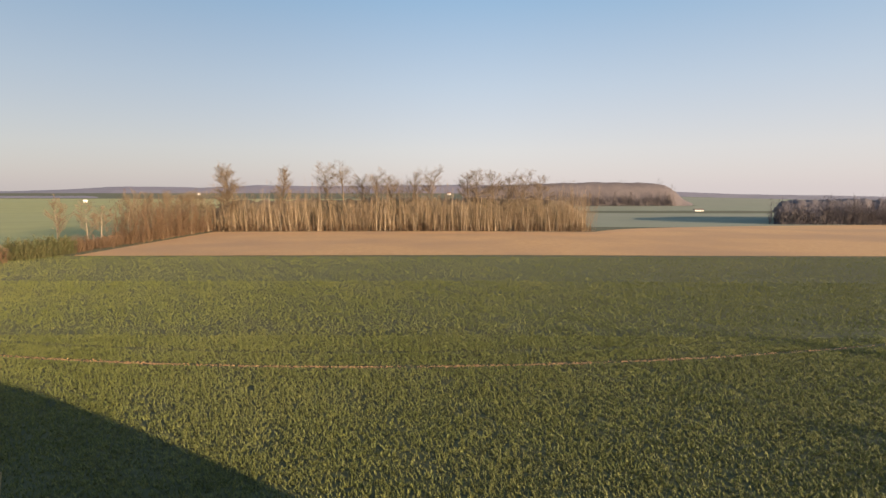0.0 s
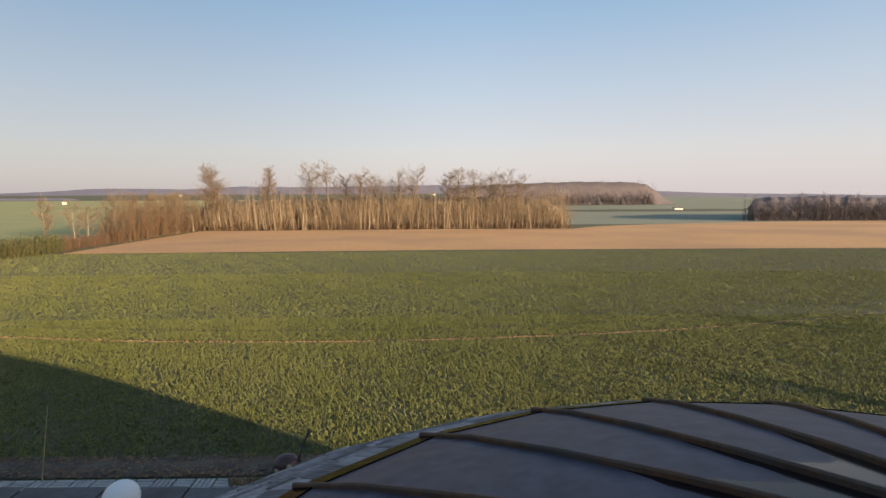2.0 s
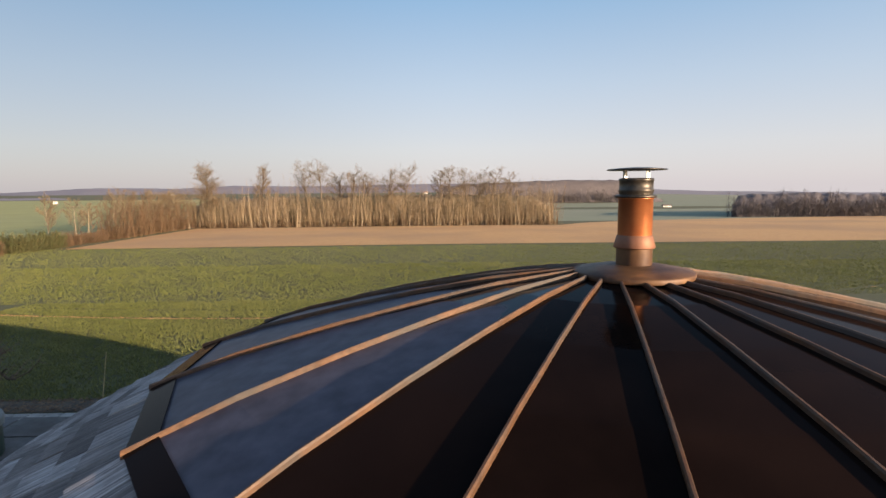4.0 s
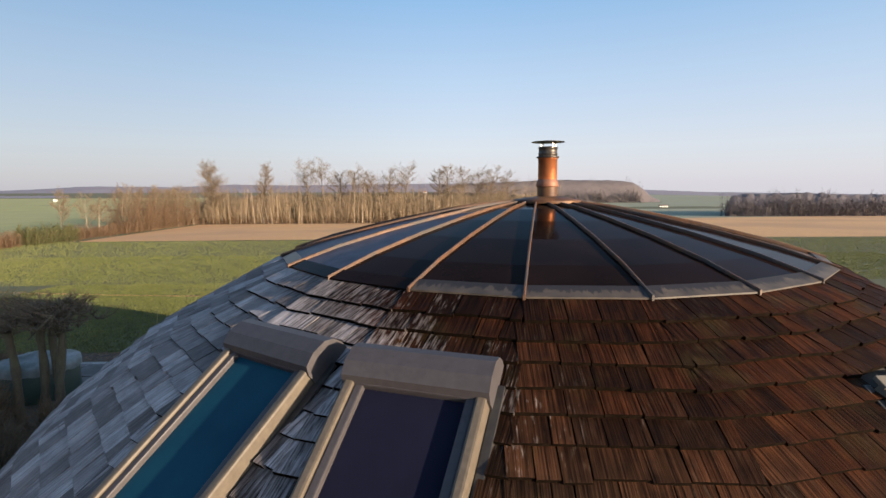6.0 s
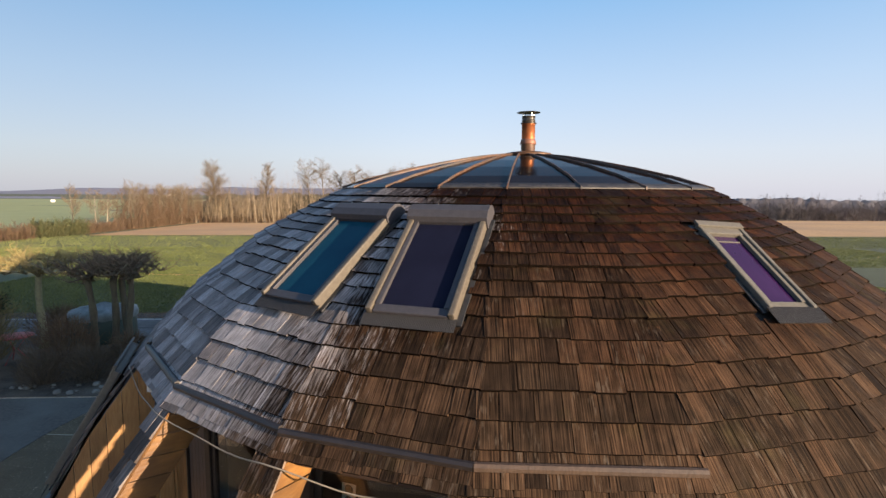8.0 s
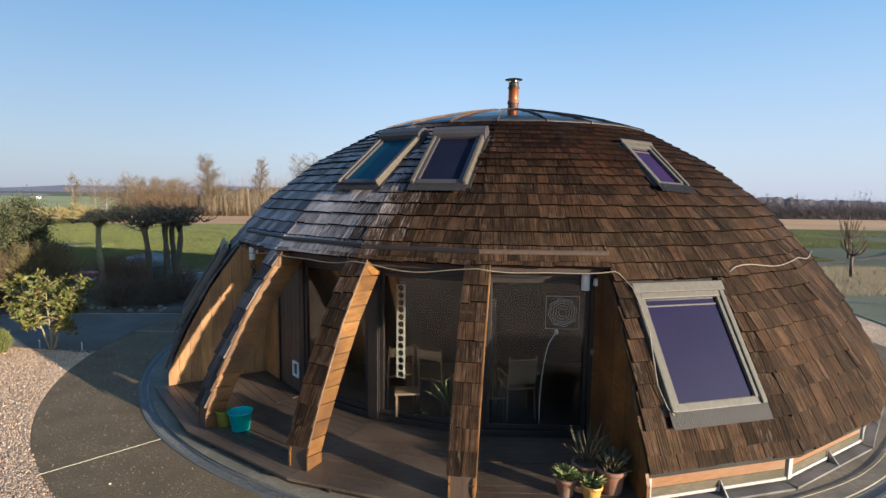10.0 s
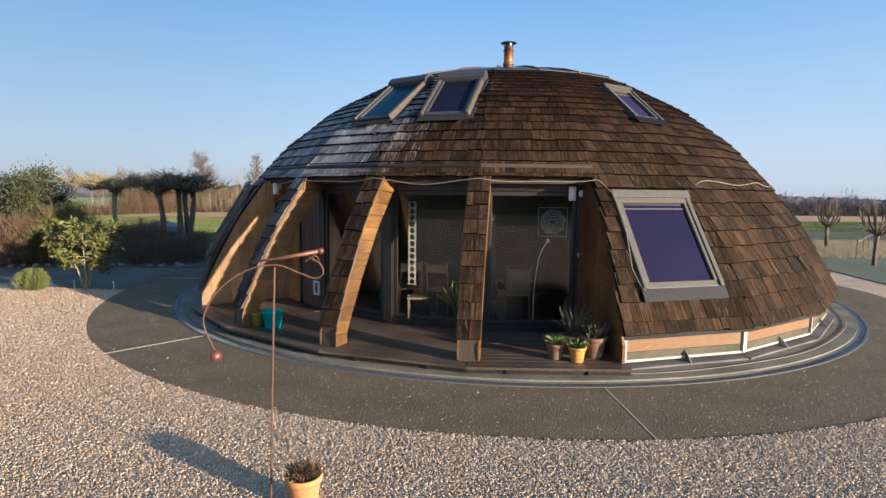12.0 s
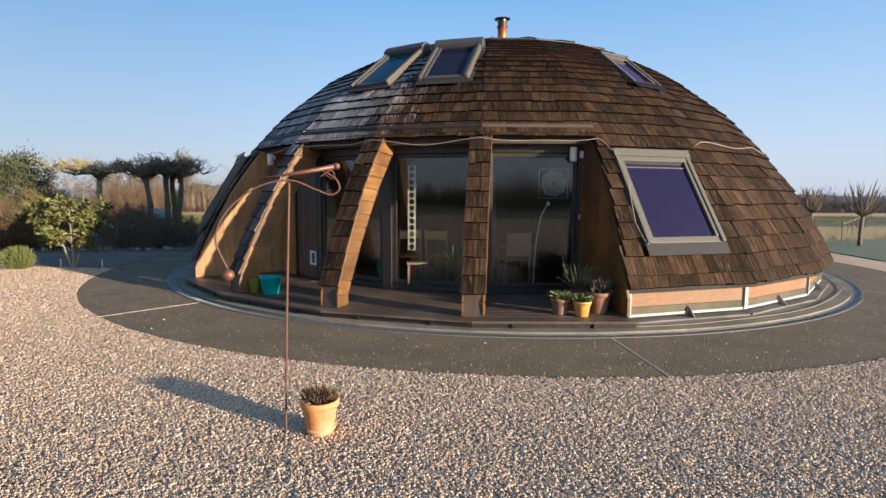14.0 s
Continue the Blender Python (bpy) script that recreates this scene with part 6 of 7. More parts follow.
# ---- garden plants ----
M_PALEBAMBOO = surface("pale_bamboo", (0.30, 0.24, 0.12), (0.40, 0.33, 0.18), 12, 0.6, bump=0.1)
M_MAGLEAF = ramp_island("glossy_yellow_green_leaves", [(0.045, 0.060, 0.011), (0.090, 0.102, 0.016), (0.135, 0.126, 0.020), (0.058, 0.068, 0.014), (0.125, 0.078, 0.020), (0.048, 0.058, 0.012)], 0.62)
M_LEAFGREEN = ramp_island("dull_green_leaves", [(0.065, 0.085, 0.028), (0.10, 0.12, 0.04), (0.135, 0.15, 0.06)], 0.6)
M_EVERGREEN = ramp_island("dark_evergreen_leaves", [(0.028, 0.038, 0.014), (0.048, 0.060, 0.022), (0.070, 0.074, 0.028), (0.075, 0.058, 0.026)], 0.85)
M_CONIFER = ramp_island("bright_conifer_sprays", [(0.085, 0.10, 0.022), (0.135, 0.15, 0.035), (0.17, 0.17, 0.05)], 0.7)
M_HEATHER = ramp_island("dry_heather", [(0.11, 0.062, 0.038), (0.17, 0.098, 0.055), (0.13, 0.10, 0.048)], 0.9)
M_LICHEN = surface("lichen_bark", (0.17, 0.14, 0.082), (0.30, 0.25, 0.15), 12, 0.9, bump=0.5, stain=(0.26, 0.235, 0.12), stain_scale=3)
M_YTWIG = ramp_island("yellowish_twigs", [(0.19, 0.14, 0.052), (0.28, 0.21, 0.075), (0.17, 0.13, 0.055), (0.24, 0.185, 0.07)], 0.9)
M_DARKTWIG = ramp_island("dark_twigs", [(0.085, 0.058, 0.036), (0.14, 0.098, 0.060), (0.11, 0.078, 0.048)], 0.9)


def leaves_mesh(name, centres, dirs, size, material, parent, label="", seed=1, broad=0.21):
    """Folded leaves: two triangles each side of a midrib."""
    g = np.random.default_rng(seed)
    n = len(centres)
    d = dirs / np.linalg.norm(dirs, axis=1, keepdims=True)
    s = np.cross(d, g.normal(0, 1, (n, 3)))
    s /= np.linalg.norm(s, axis=1, keepdims=True)
    u = np.cross(s, d)
    L = (size * g.uniform(0.7, 1.25, n))[:, None]
    v = np.stack([centres, centres + d * L * 0.5 + s * L * broad + u * L * 0.06, centres + d * L, centres + d * L * 0.5 - s * L * broad + u * L * 0.06], 1)
    f = np.array([(0, 1, 2), (0, 2, 3)])[None] + 4 * np.arange(n)[:, None, None]
    ob = quick_mesh(name, v.reshape(-1, 3), f.reshape(-1, 3), material)
    ob.parent = parent
    if label:
        ob["label"] = label
    return ob


def sliver_bush(name, label, category, x, y, z, rx, ry, h, n, material, seed, width=0.012, length=0.35, core=0.0):
    """A twiggy bush: many thin upward slivers filling a rounded, uneven volume."""
    g = np.random.default_rng(seed)
    t = thing(name, label, category, Matrix.Translation((x, y, z)))
    a, r, k = g.uniform(0, 2 * np.pi, n), np.sqrt(g.random(n)), g.random(n)
    lump = 1 + 0.22 * np.sin(3 * a + seed) + 0.12 * np.sin(7 * a + 2 * seed)
    prof_r = np.sin(np.pi * (0.12 + 0.80 * k)) ** 0.7 * lump
    c = np.stack([r * prof_r * rx * np.cos(a), r * prof_r * ry * np.sin(a), k * h * 0.82 * (1 + 0.12 * np.sin(5 * a + seed))], 1)
    d = np.stack([np.cos(a) * g.uniform(0.1, 0.9, n), np.sin(a) * g.uniform(0.1, 0.9, n), g.uniform(0.3, 1.1, n)], 1) + g.normal(0, 0.25, (n, 3))
    d /= np.linalg.norm(d, axis=1, keepdims=True)
    s = np.cross(d, g.normal(0, 1, (n, 3)))
    s /= np.linalg.norm(s, axis=1, keepdims=True)
    L = length * g.uniform(0.5, 1.3, n)[:, None]
    w = width * g.uniform(0.6, 1.3, n)[:, None]
    v = np.stack([c - s * w, c + s * w, c + d * L + s * w * 0.3, c + d * L - s * w * 0.3], 1)
    v[..., 2] = np.maximum(v[..., 2], 0.005)
    ob = quick_mesh("branchwork", v.reshape(-1, 3), np.arange(4 * n).reshape(-1, 4), material)
    ob.parent = t
    bm = bmesh.new()
    gg = random.Random(seed)
    for i in range(7):
        aa = gg.uniform(0, 6.28)
        add_tube(bm, [(0.05 * math.cos(aa), 0.05 * math.sin(aa), 0), (0.3 * rx * math.cos(aa), 0.3 * ry * math.sin(aa), h * 0.4), (0.6 * rx * math.cos(aa + 0.3), 0.6 * ry * math.sin(aa + 0.3), h * 0.75)], [0.018, 0.012, 0.004], 5)
    part("stem_frame", bm, M_DARKTWIG, t)
    return t


def flat_tree(x, y, h, rad, seed, label, twig, bark, fine=3, stubs=0, lean=(0.0, 0.0)):
    """A pleached tree: a knobbly bole, crooked limbs kept flat on top like a parasol, fine twigs or pruned stubs."""
    g = random.Random(seed)
    t = thing("parasol_tree", label, "tree", Matrix.Translation((x, y, land(x, y))), "parasol trees in the garden")
    top = Vector((lean[0], lean[1], h * 0.78))
    pts, rad_t = [], []
    for j in range(8):
        f = j / 7
        pts.append(Vector((top.x * f + 0.035 * math.sin(5 * f + seed) * (0 < j < 7), top.y * f + 0.03 * math.cos(4 * f + seed) * (0 < j < 7), top.z * f)))
        rad_t.append((0.105 - 0.035 * f) * (1 + 0.16 * math.sin(j * 2.4 + seed)) + (0.02 if j in (0, 7) else 0))
    part("trunk", tube(pts, rad_t, 10), bark, t, smooth=True)
    bm = bmesh.new()
    tw = bmesh.new()
    n = 9
    for i in range(n):
        a = 2 * math.pi * i / n + g.uniform(-0.3, 0.3)
        r = rad * g.uniform(0.65, 1.1)
        p = [top + Vector((0, 0, -0.25 * g.random()))]
        for j in range(1, 6):
            f = j / 5
            aa = a + 0.35 * math.sin(j * 2.1 + i)
            p.append(Vector((top.x + r * f * math.cos(aa), top.y + r * f * math.sin(aa), h * (0.79 + g.uniform(-0.02, 0.13) * f ** 0.4) + g.uniform(-0.05, 0.07))))
        add_tube(bm, p, [0.058, 0.046, 0.040, 0.034, 0.026, 0.016], 6)
        for j in range(1, 6):
            for q in range(fine):
                o = p[j].lerp(p[j - 1], g.random())
                aa = a + g.uniform(-1.7, 1.7)
                ln = g.uniform(0.18, 0.46)
                e1 = o + Vector((math.cos(aa) * ln * 0.6, math.sin(aa) * ln * 0.6, g.uniform(-0.04, 0.16)))
                e2 = e1 + Vector((math.cos(aa + g.uniform(-0.9, 0.9)) * ln * 0.5, math.sin(aa + g.uniform(-0.9, 0.9)) * ln * 0.5, g.uniform(0.02, 0.24)))
                add_tube(tw, [o, e1, e2], [0.015, 0.011, 0.005], 4, cap=False)
                for w in range(3):
                    o2 = e1.lerp(e2, g.random())
                    a3 = aa + g.uniform(-1.8, 1.8)
                    l3 = g.uniform(0.08, 0.26)
                    add_tube(tw, [o2, o2 + Vector((math.cos(a3) * l3, math.sin(a3) * l3, g.uniform(-0.05, 0.16)))], [0.007, 0.003], 3, cap=False)
            # thick pruned stubs with swollen ends
            for q in range(stubs):
                o = p[j].lerp(p[j - 1], g.random())
                aa = a + g.uniform(-1.8, 1.8)
                ln = g.uniform(0.10, 0.26)
                e = o + Vector((math.cos(aa) * ln * 0.7, math.sin(aa) * ln * 0.7, ln * g.uniform(0.2, 1.0)))
                add_tube(bm, [o, o.lerp(e, 0.6) + Vector((0, 0, 0.02)), e], [0.020, 0.016, 0.021], 5)
    part("limb_frame", bm, bark, t, smooth=True)
    part("branchwork", tw, twig, t)
    return t


M_DARKBARK = surface("dark_brown_bark", (0.060, 0.044, 0.028), (0.135, 0.102, 0.066), 14, 0.9, bump=0.6, stretch=(1, 1, 0.4), stain=(0.12, 0.105, 0.06), stain_scale=2.5)
M_STUBTWIG = ramp_island("dark_stub_twigs", [(0.095, 0.067, 0.045), (0.155, 0.110, 0.072), (0.12, 0.088, 0.056)], 0.9)
# four dark boles close together, and a broader yellow-twigged one
flat_tree(-10.30, 5.40, 2.72, 0.80, 61, "dark flat-topped pruned tree with crooked stubs", M_STUBTWIG, M_DARKBARK, 2, 2, (-0.18, 0.05))
flat_tree(-9.98, 5.62, 2.86, 0.70, 62, "dark flat-topped pruned tree with crooked stubs", M_STUBTWIG, M_DARKBARK, 2, 2, (0.05, 0.1))
flat_tree(-9.76, 5.80, 2.92, 0.62, 63, "dark flat-topped pruned tree with crooked stubs", M_STUBTWIG, M_DARKBARK, 2, 2, (-0.03, 0.1))
flat_tree(-9.55, 5.58, 2.80, 0.95, 66, "dark flat-topped pruned tree with crooked stubs", M_STUBTWIG, M_DARKBARK, 2, 2, (0.10, 0.0))
flat_tree(-12.30, 6.30, 2.80, 1.65, 64, "broad parasol tree with lichened yellowish twigs", M_YTWIG, M_LICHEN, 7)


def magnolia(x, y):
    t = thing("leafy_shrub", "small evergreen shrub with large yellow-green leaves", "shrub", Matrix.Translation((x, y, 0.02)) @ Matrix.Scale(1.02, 4))
    g = random.Random(71)
    tips = []
    bm = bmesh.new()
    for i in range(4):
        a = i * 1.6 + 0.4
        base = Vector((0.04 * math.cos(a), 0.04 * math.sin(a), 0))
        p1 = base + Vector((0.10 * math.cos(a), 0.10 * math.sin(a), 0.42))
        p2 = p1 + Vector((0.22 * math.cos(a), 0.22 * math.sin(a), 0.45))
        p3 = p2 + Vector((0.06 * math.cos(a), 0.06 * math.sin(a), 0.42))
        add_tube(bm, [base, p1, p2, p3], [0.022, 0.017, 0.012, 0.006], 6)
        for j in range(16):
            o = p1.lerp(p2, j / 8) if j < 8 else p2.lerp(p3, (j - 8) / 8)
            aa = a + g.uniform(-1.9, 1.9)
            ln = g.uniform(0.22, 0.48)
            e = o + Vector((math.cos(aa) * ln, math.sin(aa) * ln, g.uniform(-0.05, 0.30)))
            add_tube(bm, [o, o.lerp(e, 0.5) + Vector((0, 0, 0.03)), e], [0.008, 0.006, 0.003], 4)
            tips += [o.lerp(e, f) for f in (0.45, 0.65, 0.8, 0.9, 1.0)]
    part("stem_frame", bm, M_LICHEN, t)
    c, d = [], []
    for p in tips:
        for q in range(7):
            c.append(p + Vector((g.uniform(-0.05, 0.05), g.uniform(-0.05, 0.05), g.uniform(-0.05, 0.05))))
            d.append((g.uniform(-1, 1), g.uniform(-1, 1), g.uniform(-0.6, 0.8)))
    leaves_mesh("leaves", np.array(c), np.array(d), 0.125, M_MAGLEAF, t, "large glossy yellow-green leaves")


def leaf_bush(label, x, y, rx, ry, h, n, material, seed, size=0.06):
    """An evergreen: stems inside an uneven, gappy volume of small leaves."""
    t = thing("garden_bush", label, "shrub", Matrix.Translation((x, y, 0.01)))
    g = np.random.default_rng(seed)
    clumps = 46
    a, k = g.uniform(0, 2 * np.pi, clumps), g.random(clumps)
    r = np.sqrt(g.uniform(0.2, 1.0, clumps)) * np.sin(np.pi * (0.15 + 0.75 * k)) ** 0.6
    cc = np.stack([rx * r * np.cos(a), ry * r * np.sin(a), h * (0.08 + 0.84 * k)], 1)
    w = g.integers(0, clumps, n)
    d = g.normal(0, 1, (n, 3))
    c = cc[w] + d * np.array([rx, ry, h * 0.5]) * 0.13
    c[:, 2] = np.maximum(c[:, 2], 0.02)
    leaves_mesh("leaves", c, d + np.array([0, 0, 0.4]), size, material, t, seed=seed, broad=0.25)
    bm = bmesh.new()
    for i in range(0, clumps, 3):
        q = Vector(cc[i])
        add_tube(bm, [(0.1 * q.x, 0.1 * q.y, 0), (0.5 * q.x, 0.5 * q.y, 0.6 * q.z), tuple(q)], [0.022, 0.015, 0.006], 5)
    part("stem_frame", bm, M_LICHEN, t)


M_OLIVETWIG = ramp_island("olive_brown_twigs", [(0.115, 0.085, 0.034), (0.165, 0.125, 0.048), (0.10, 0.075, 0.034), (0.135, 0.115, 0.045)], 0.9)
magnolia(-9.38, -0.62)
sliver_bush("low_conifer", "low rounded bright green conifer", "shrub", -10.35, -0.80, 0.0, 0.27, 0.26, 0.46, 3200, M_CONIFER, 72, 0.007, 0.10)
for i, (x, y, rx, ry, h, n, mt, lb) in enumerate([
        (-12.55, 3.7, 1.0, 0.9, 1.75, 11000, M_OLIVETWIG, "dense yellow-brown winter bush"), (-13.6, 3.3, 0.9, 0.9, 1.45, 6500, M_HEDGE, "dense twiggy brown winter bush"),
        (-10.3, 3.4, 0.55, 0.5, 0.75, 1500, M_DARKTWIG, "low dark twiggy bush"), (-9.3, 3.6, 0.5, 0.5, 0.8, 1300, M_DARKTWIG, "bare dark twiggy bush"),
        (-8.9, 4.4, 0.45, 0.5, 0.95, 1300, M_HEDGE, "bare reddish twiggy bush"), (-10.6, 4.6, 0.8, 0.6, 1.35, 2600, M_HEDGE, "bare reddish twiggy bush"),
        (-12.6, 7.6, 0.8, 0.8, 0.9, 2600, M_HEDGE, "low brown garden bush"), (-14.5, 6.6, 1.2, 0.9, 1.5, 4400, M_YTWIG, "golden twiggy bush by the path"),
        (-19.5, 4.5, 1.6, 1.2, 2.2, 5200, M_HEDGE, "tall brown winter bush")]):
    sliver_bush("garden_bush", lb, "shrub", x, y, 0.01, rx, ry, h, n, mt, 80 + i, 0.006, 0.24)
leaf_bush("tall dark green evergreen bush", -15.0, 6.3, 1.3, 1.1, 2.85, 20000, M_EVERGREEN, 95, 0.085)
leaf_bush("dark green evergreen bush", -16.9, 5.6, 1.4, 1.0, 2.7, 14000, M_EVERGREEN, 96, 0.085)

# white pegs at the path's edge
for px, py in ((-9.72, -0.48), (-8.78, -0.66)):
    pg = thing("garden_peg", "short white plastic peg beside the path", "peg", Matrix.Translation((px, py, 0.0)))
    part("stick", tube([(0, 0, -0.02), (0.005, 0, 0.15)], [0.009, 0.010], 8), M_PLASTIC_W, pg)
    part("cap", lathe([(0.001, 0.170), (0.013, 0.166), (0.014, 0.150), (0.010, 0.148)], 10), M_PLASTIC_W, pg, smooth=True)

# stones along the bed
M_ROCK = surface("pale_field_stone", (0.15, 0.135, 0.11), (0.28, 0.255, 0.215), 7, 0.85, bump=0.4, vary=0.35)


def rock(x, y, r, seed):
    g = random.Random(seed)
    bm = bmesh.new()
    bmesh.ops.create_icosphere(bm, subdivisions=2, radius=r)
    for v in bm.verts:
        v.co *= 1 + 0.22 * noise.noise(v.co / r * 1.3 + Vector((seed, 0, 0)))
        v.co.z = v.co.z * 0.7 + r * 0.45
    ob = part("rock", bm, M_ROCK, None, smooth=True)
    ob.matrix_basis = Matrix.Translation((x, y, 0.0)) @ pose(0, 0, 0, 0, 0, g.uniform(0, 360))
    tagged(ob, "rounded pale field stone edging the bed", "stone", "stones along the garden bed")


g = random.Random(90)
for i in range(34):
    f = i / 33
    x = -8.75 - 5.2 * f + g.uniform(-0.12, 0.12)
    y = 2.85 - 0.30 * f + g.uniform(-0.05, 0.55)
    rock(x, y, g.uniform(0.03, 0.095), i)

# water tank under a sheet
M_TANK = surface("dark_green_tank", (0.020, 0.040, 0.030), (0.030, 0.055, 0.042), 5, 0.5, bump=0.05)
M_SHEET = surface("grey_tarpaulin", (0.15, 0.165, 0.165), (0.25, 0.27, 0.265), 6, 0.6, bump=0.4, stain=(0.09, 0.11, 0.10), stain_scale=2)
tank = thing("water_tank", "round dark green tank under a grey sheet", "tank", Matrix.Translation((-11.15, 7.2, 0.01)) @ Matrix.Diagonal((1.03, 1.03, 1.36, 1)))
part("barrel", lathe([(0.02, 0.0), (0.80, 0.0), (0.82, 0.05), (0.82, 0.62), (0.78, 0.64)], 36), M_TANK, tank, smooth=True)
bm = bmesh.new()
n = 48
g = random.Random(4)
rings = []
for r, z in ((0.86, 0.50), (0.87, 0.60), (0.84, 0.66), (0.6, 0.69), (0.3, 0.73), (0.05, 0.80)):
    rings.append([bm.verts.new((r * math.cos(2 * math.pi * i / n) * (1 + 0.015 * (r > 0.8) * g.uniform(-1, 1)), r * math.sin(2 * math.pi * i / n), z + g.uniform(-0.015, 0.015))) for i in range(n)])
for a, b in zip(rings, rings[1:]):
    for i in range(n):
        bm.faces.new((a[i], a[(i + 1) % n], b[(i + 1) % n], b[i]))
bm.faces.new(rings[-1])
part("cover_sheet", bm, M_SHEET, tank, "crumpled grey cover sheet", smooth=True)
M_RED = surface("red_painted_wood", (0.30, 0.045, 0.035), (0.38, 0.07, 0.05), 6, 0.6, bump=0.1)
tb = thing("garden_table", "small round red garden table", "table", Matrix.Translation((-12.1, 5.0, 0.01)))
part("tabletop", lathe([(0.01, 0.66), (0.40, 0.66), (0.42, 0.675), (0.40, 0.69), (0.01, 0.69)], 28), M_RED, tb, smooth=True)
for i in range(3):
    a = radians(120 * i + 20)
    part("leg", tube([(0.30 * math.cos(a), 0.30 * math.sin(a), 0), (0.05 * math.cos(a), 0.05 * math.sin(a), 0.34), (0.26 * math.cos(a + 0.4), 0.26 * math.sin(a + 0.4), 0.66)], 0.014, 6), M_RED, tb)
# white garden globe behind the house
gb = thing("garden_globe", "large white opal globe on a short stand", "lamp", Matrix.Translation((-6.65, 7.4, 0.0)))
bm = bmesh.new()
bmesh.ops.create_uvsphere(bm, u_segments=32, v_segments=20, radius=0.27)
bmesh.ops.translate(bm, verts=bm.verts, vec=(0, 0, 0.98))
part("globe", bm, M_PLASTIC_W, gb, smooth=True)
part("stand", lathe([(0.16, 0.0), (0.16, 0.03), (0.05, 0.06), (0.05, 0.68), (0.10, 0.73)], 20), M_SOOTY_TRIM, gb, smooth=True)
cane = thing("bamboo_cane", "thin bamboo cane stuck beside the field", "cane", Matrix.Translation((-9.55, 9.55, 0.0)))
part("stick", tube([(0, 0, 0), (0.07, 0.05, 0.7), (0.16, 0.12, 1.55)], [0.013, 0.012, 0.009], 6), M_PALEBAMBOO, cane)


def pollard(x, y, h, seed, lean=0.0):
    """A pollarded fruit tree: short bole, knobbly head and upright shoots."""
    g = random.Random(seed)
    t = thing("pollard_tree", "small pollarded tree with bare upright shoots", "tree", Matrix.Translation((x, y, land(x, y))), "pollarded trees on the lawn")
    top = Vector((lean, 0, h * 0.42))
    part("trunk", tube([(0, 0, 0), (lean * 0.3, 0.02, h * 0.2), top], [0.075, 0.058, 0.062], 8), M_BARK, t, smooth=True)
    bm = bmesh.new()
    for i in range(13):
        a = i * 2.399 + g.uniform(-0.2, 0.2)
        r = g.uniform(0.25, 0.62) * h * 0.42
        e = top + Vector((r * math.cos(a), r * math.sin(a), h * g.uniform(0.16, 0.40)))
        m = top.lerp(e, 0.5) + Vector((0.06 * math.cos(a), 0.06 * math.sin(a), -0.05))
        add_tube(bm, [top, m, e], [0.035, 0.026, 0.016], 5)
        for q in range(7):
            o = m.lerp(e, g.uniform(0.2, 1.0))
            aa = a + g.uniform(-1.2, 1.2)
            add_tube(bm, [o, o + Vector((0.10 * math.cos(aa), 0.10 * math.sin(aa), 0.16 * h * g.uniform(0.5, 1.2)))], [0.011, 0.004], 3)
    part("crown", bm, M_DARKTWIG, t)


pollard(12.6, 3.3, 2.3, 101, 0.03)
pollard(15.6, 8.9, 2.15, 102, -0.05)
pollard(16.4, 5.6, 2.3, 103, 0.04)
pollard(21.5, 16.0, 2.5, 104, 0.02)

# low palisade edging and a toppled barbecue at the field's edge
M_STAKE = surface("weathered_stakes", (0.15, 0.10, 0.05), (0.25, 0.175, 0.095), 8, 0.85, bump=0.3, vary=0.2)
M_MAROON = surface("dark_maroon_enamel", (0.035, 0.012, 0.012), (0.055, 0.020, 0.018), 5, 0.45, bump=0.05)
eg = thing("stake_edging", "low edging of short weathered wooden stakes", "edging", Matrix.Translation((-5.75, 9.36, 0.0)))
st = part("stake", lathe([(0.032, -0.05), (0.034, 0.16), (0.028, 0.175), (0.004, 0.178)], 8), M_STAKE, eg)
for j in range(1, 17):
    ob = new("stake", st.data)
    ob.parent = eg
    ob.matrix_basis = Matrix.Translation((0.07 * j, 0.012 * math.sin(j * 1.7), 0.01 * math.sin(j * 2.3)))
bq = thing("kettle_barbecue", "small dark maroon kettle barbecue with pale knobs", "barbecue", Matrix.Translation((-4.76, 9.80, 0.0)) @ Matrix.Scale(0.82, 4))
part("kettle", lathe([(0.01, 0.02), (0.16, 0.05), (0.27, 0.16), (0.31, 0.28), (0.312, 0.31), (0.26, 0.42), (0.14, 0.49), (0.01, 0.51)], 28), M_MAROON, bq, smooth=True)
part("wheel", lathe([(0.03, -0.03), (0.17, -0.03), (0.19, 0.0), (0.17, 0.03), (0.03, 0.03)], 20, pose(0.36, 0.10, 0.19, 90, 0, 30)), M_SOOTY_TRIM, bq, smooth=True)
part("leg", tube([(0.16, -0.12, 0.0), (0.34, 0.02, 0.5), (0.46, 0.12, 0.86)], 0.022, 8), M_SOOTY_TRIM, bq)
part("grip", tube([(0.44, 0.10, 0.82), (0.52, 0.16, 0.98), (0.54, 0.18, 1.08)], [0.03, 0.04, 0.03], 8), M_SOOTY_TRIM, bq)
for (x, y, z) in ((-0.16, -0.26, 0.22), (0.13, -0.27, 0.33)):
    part("knob", lathe([(0.002, 0.03), (0.05, 0.025), (0.062, 0.0), (0.05, -0.02)], 14, pose(x, y, z, 80, 0, 0)), M_PALEBAMBOO, bq, smooth=True)

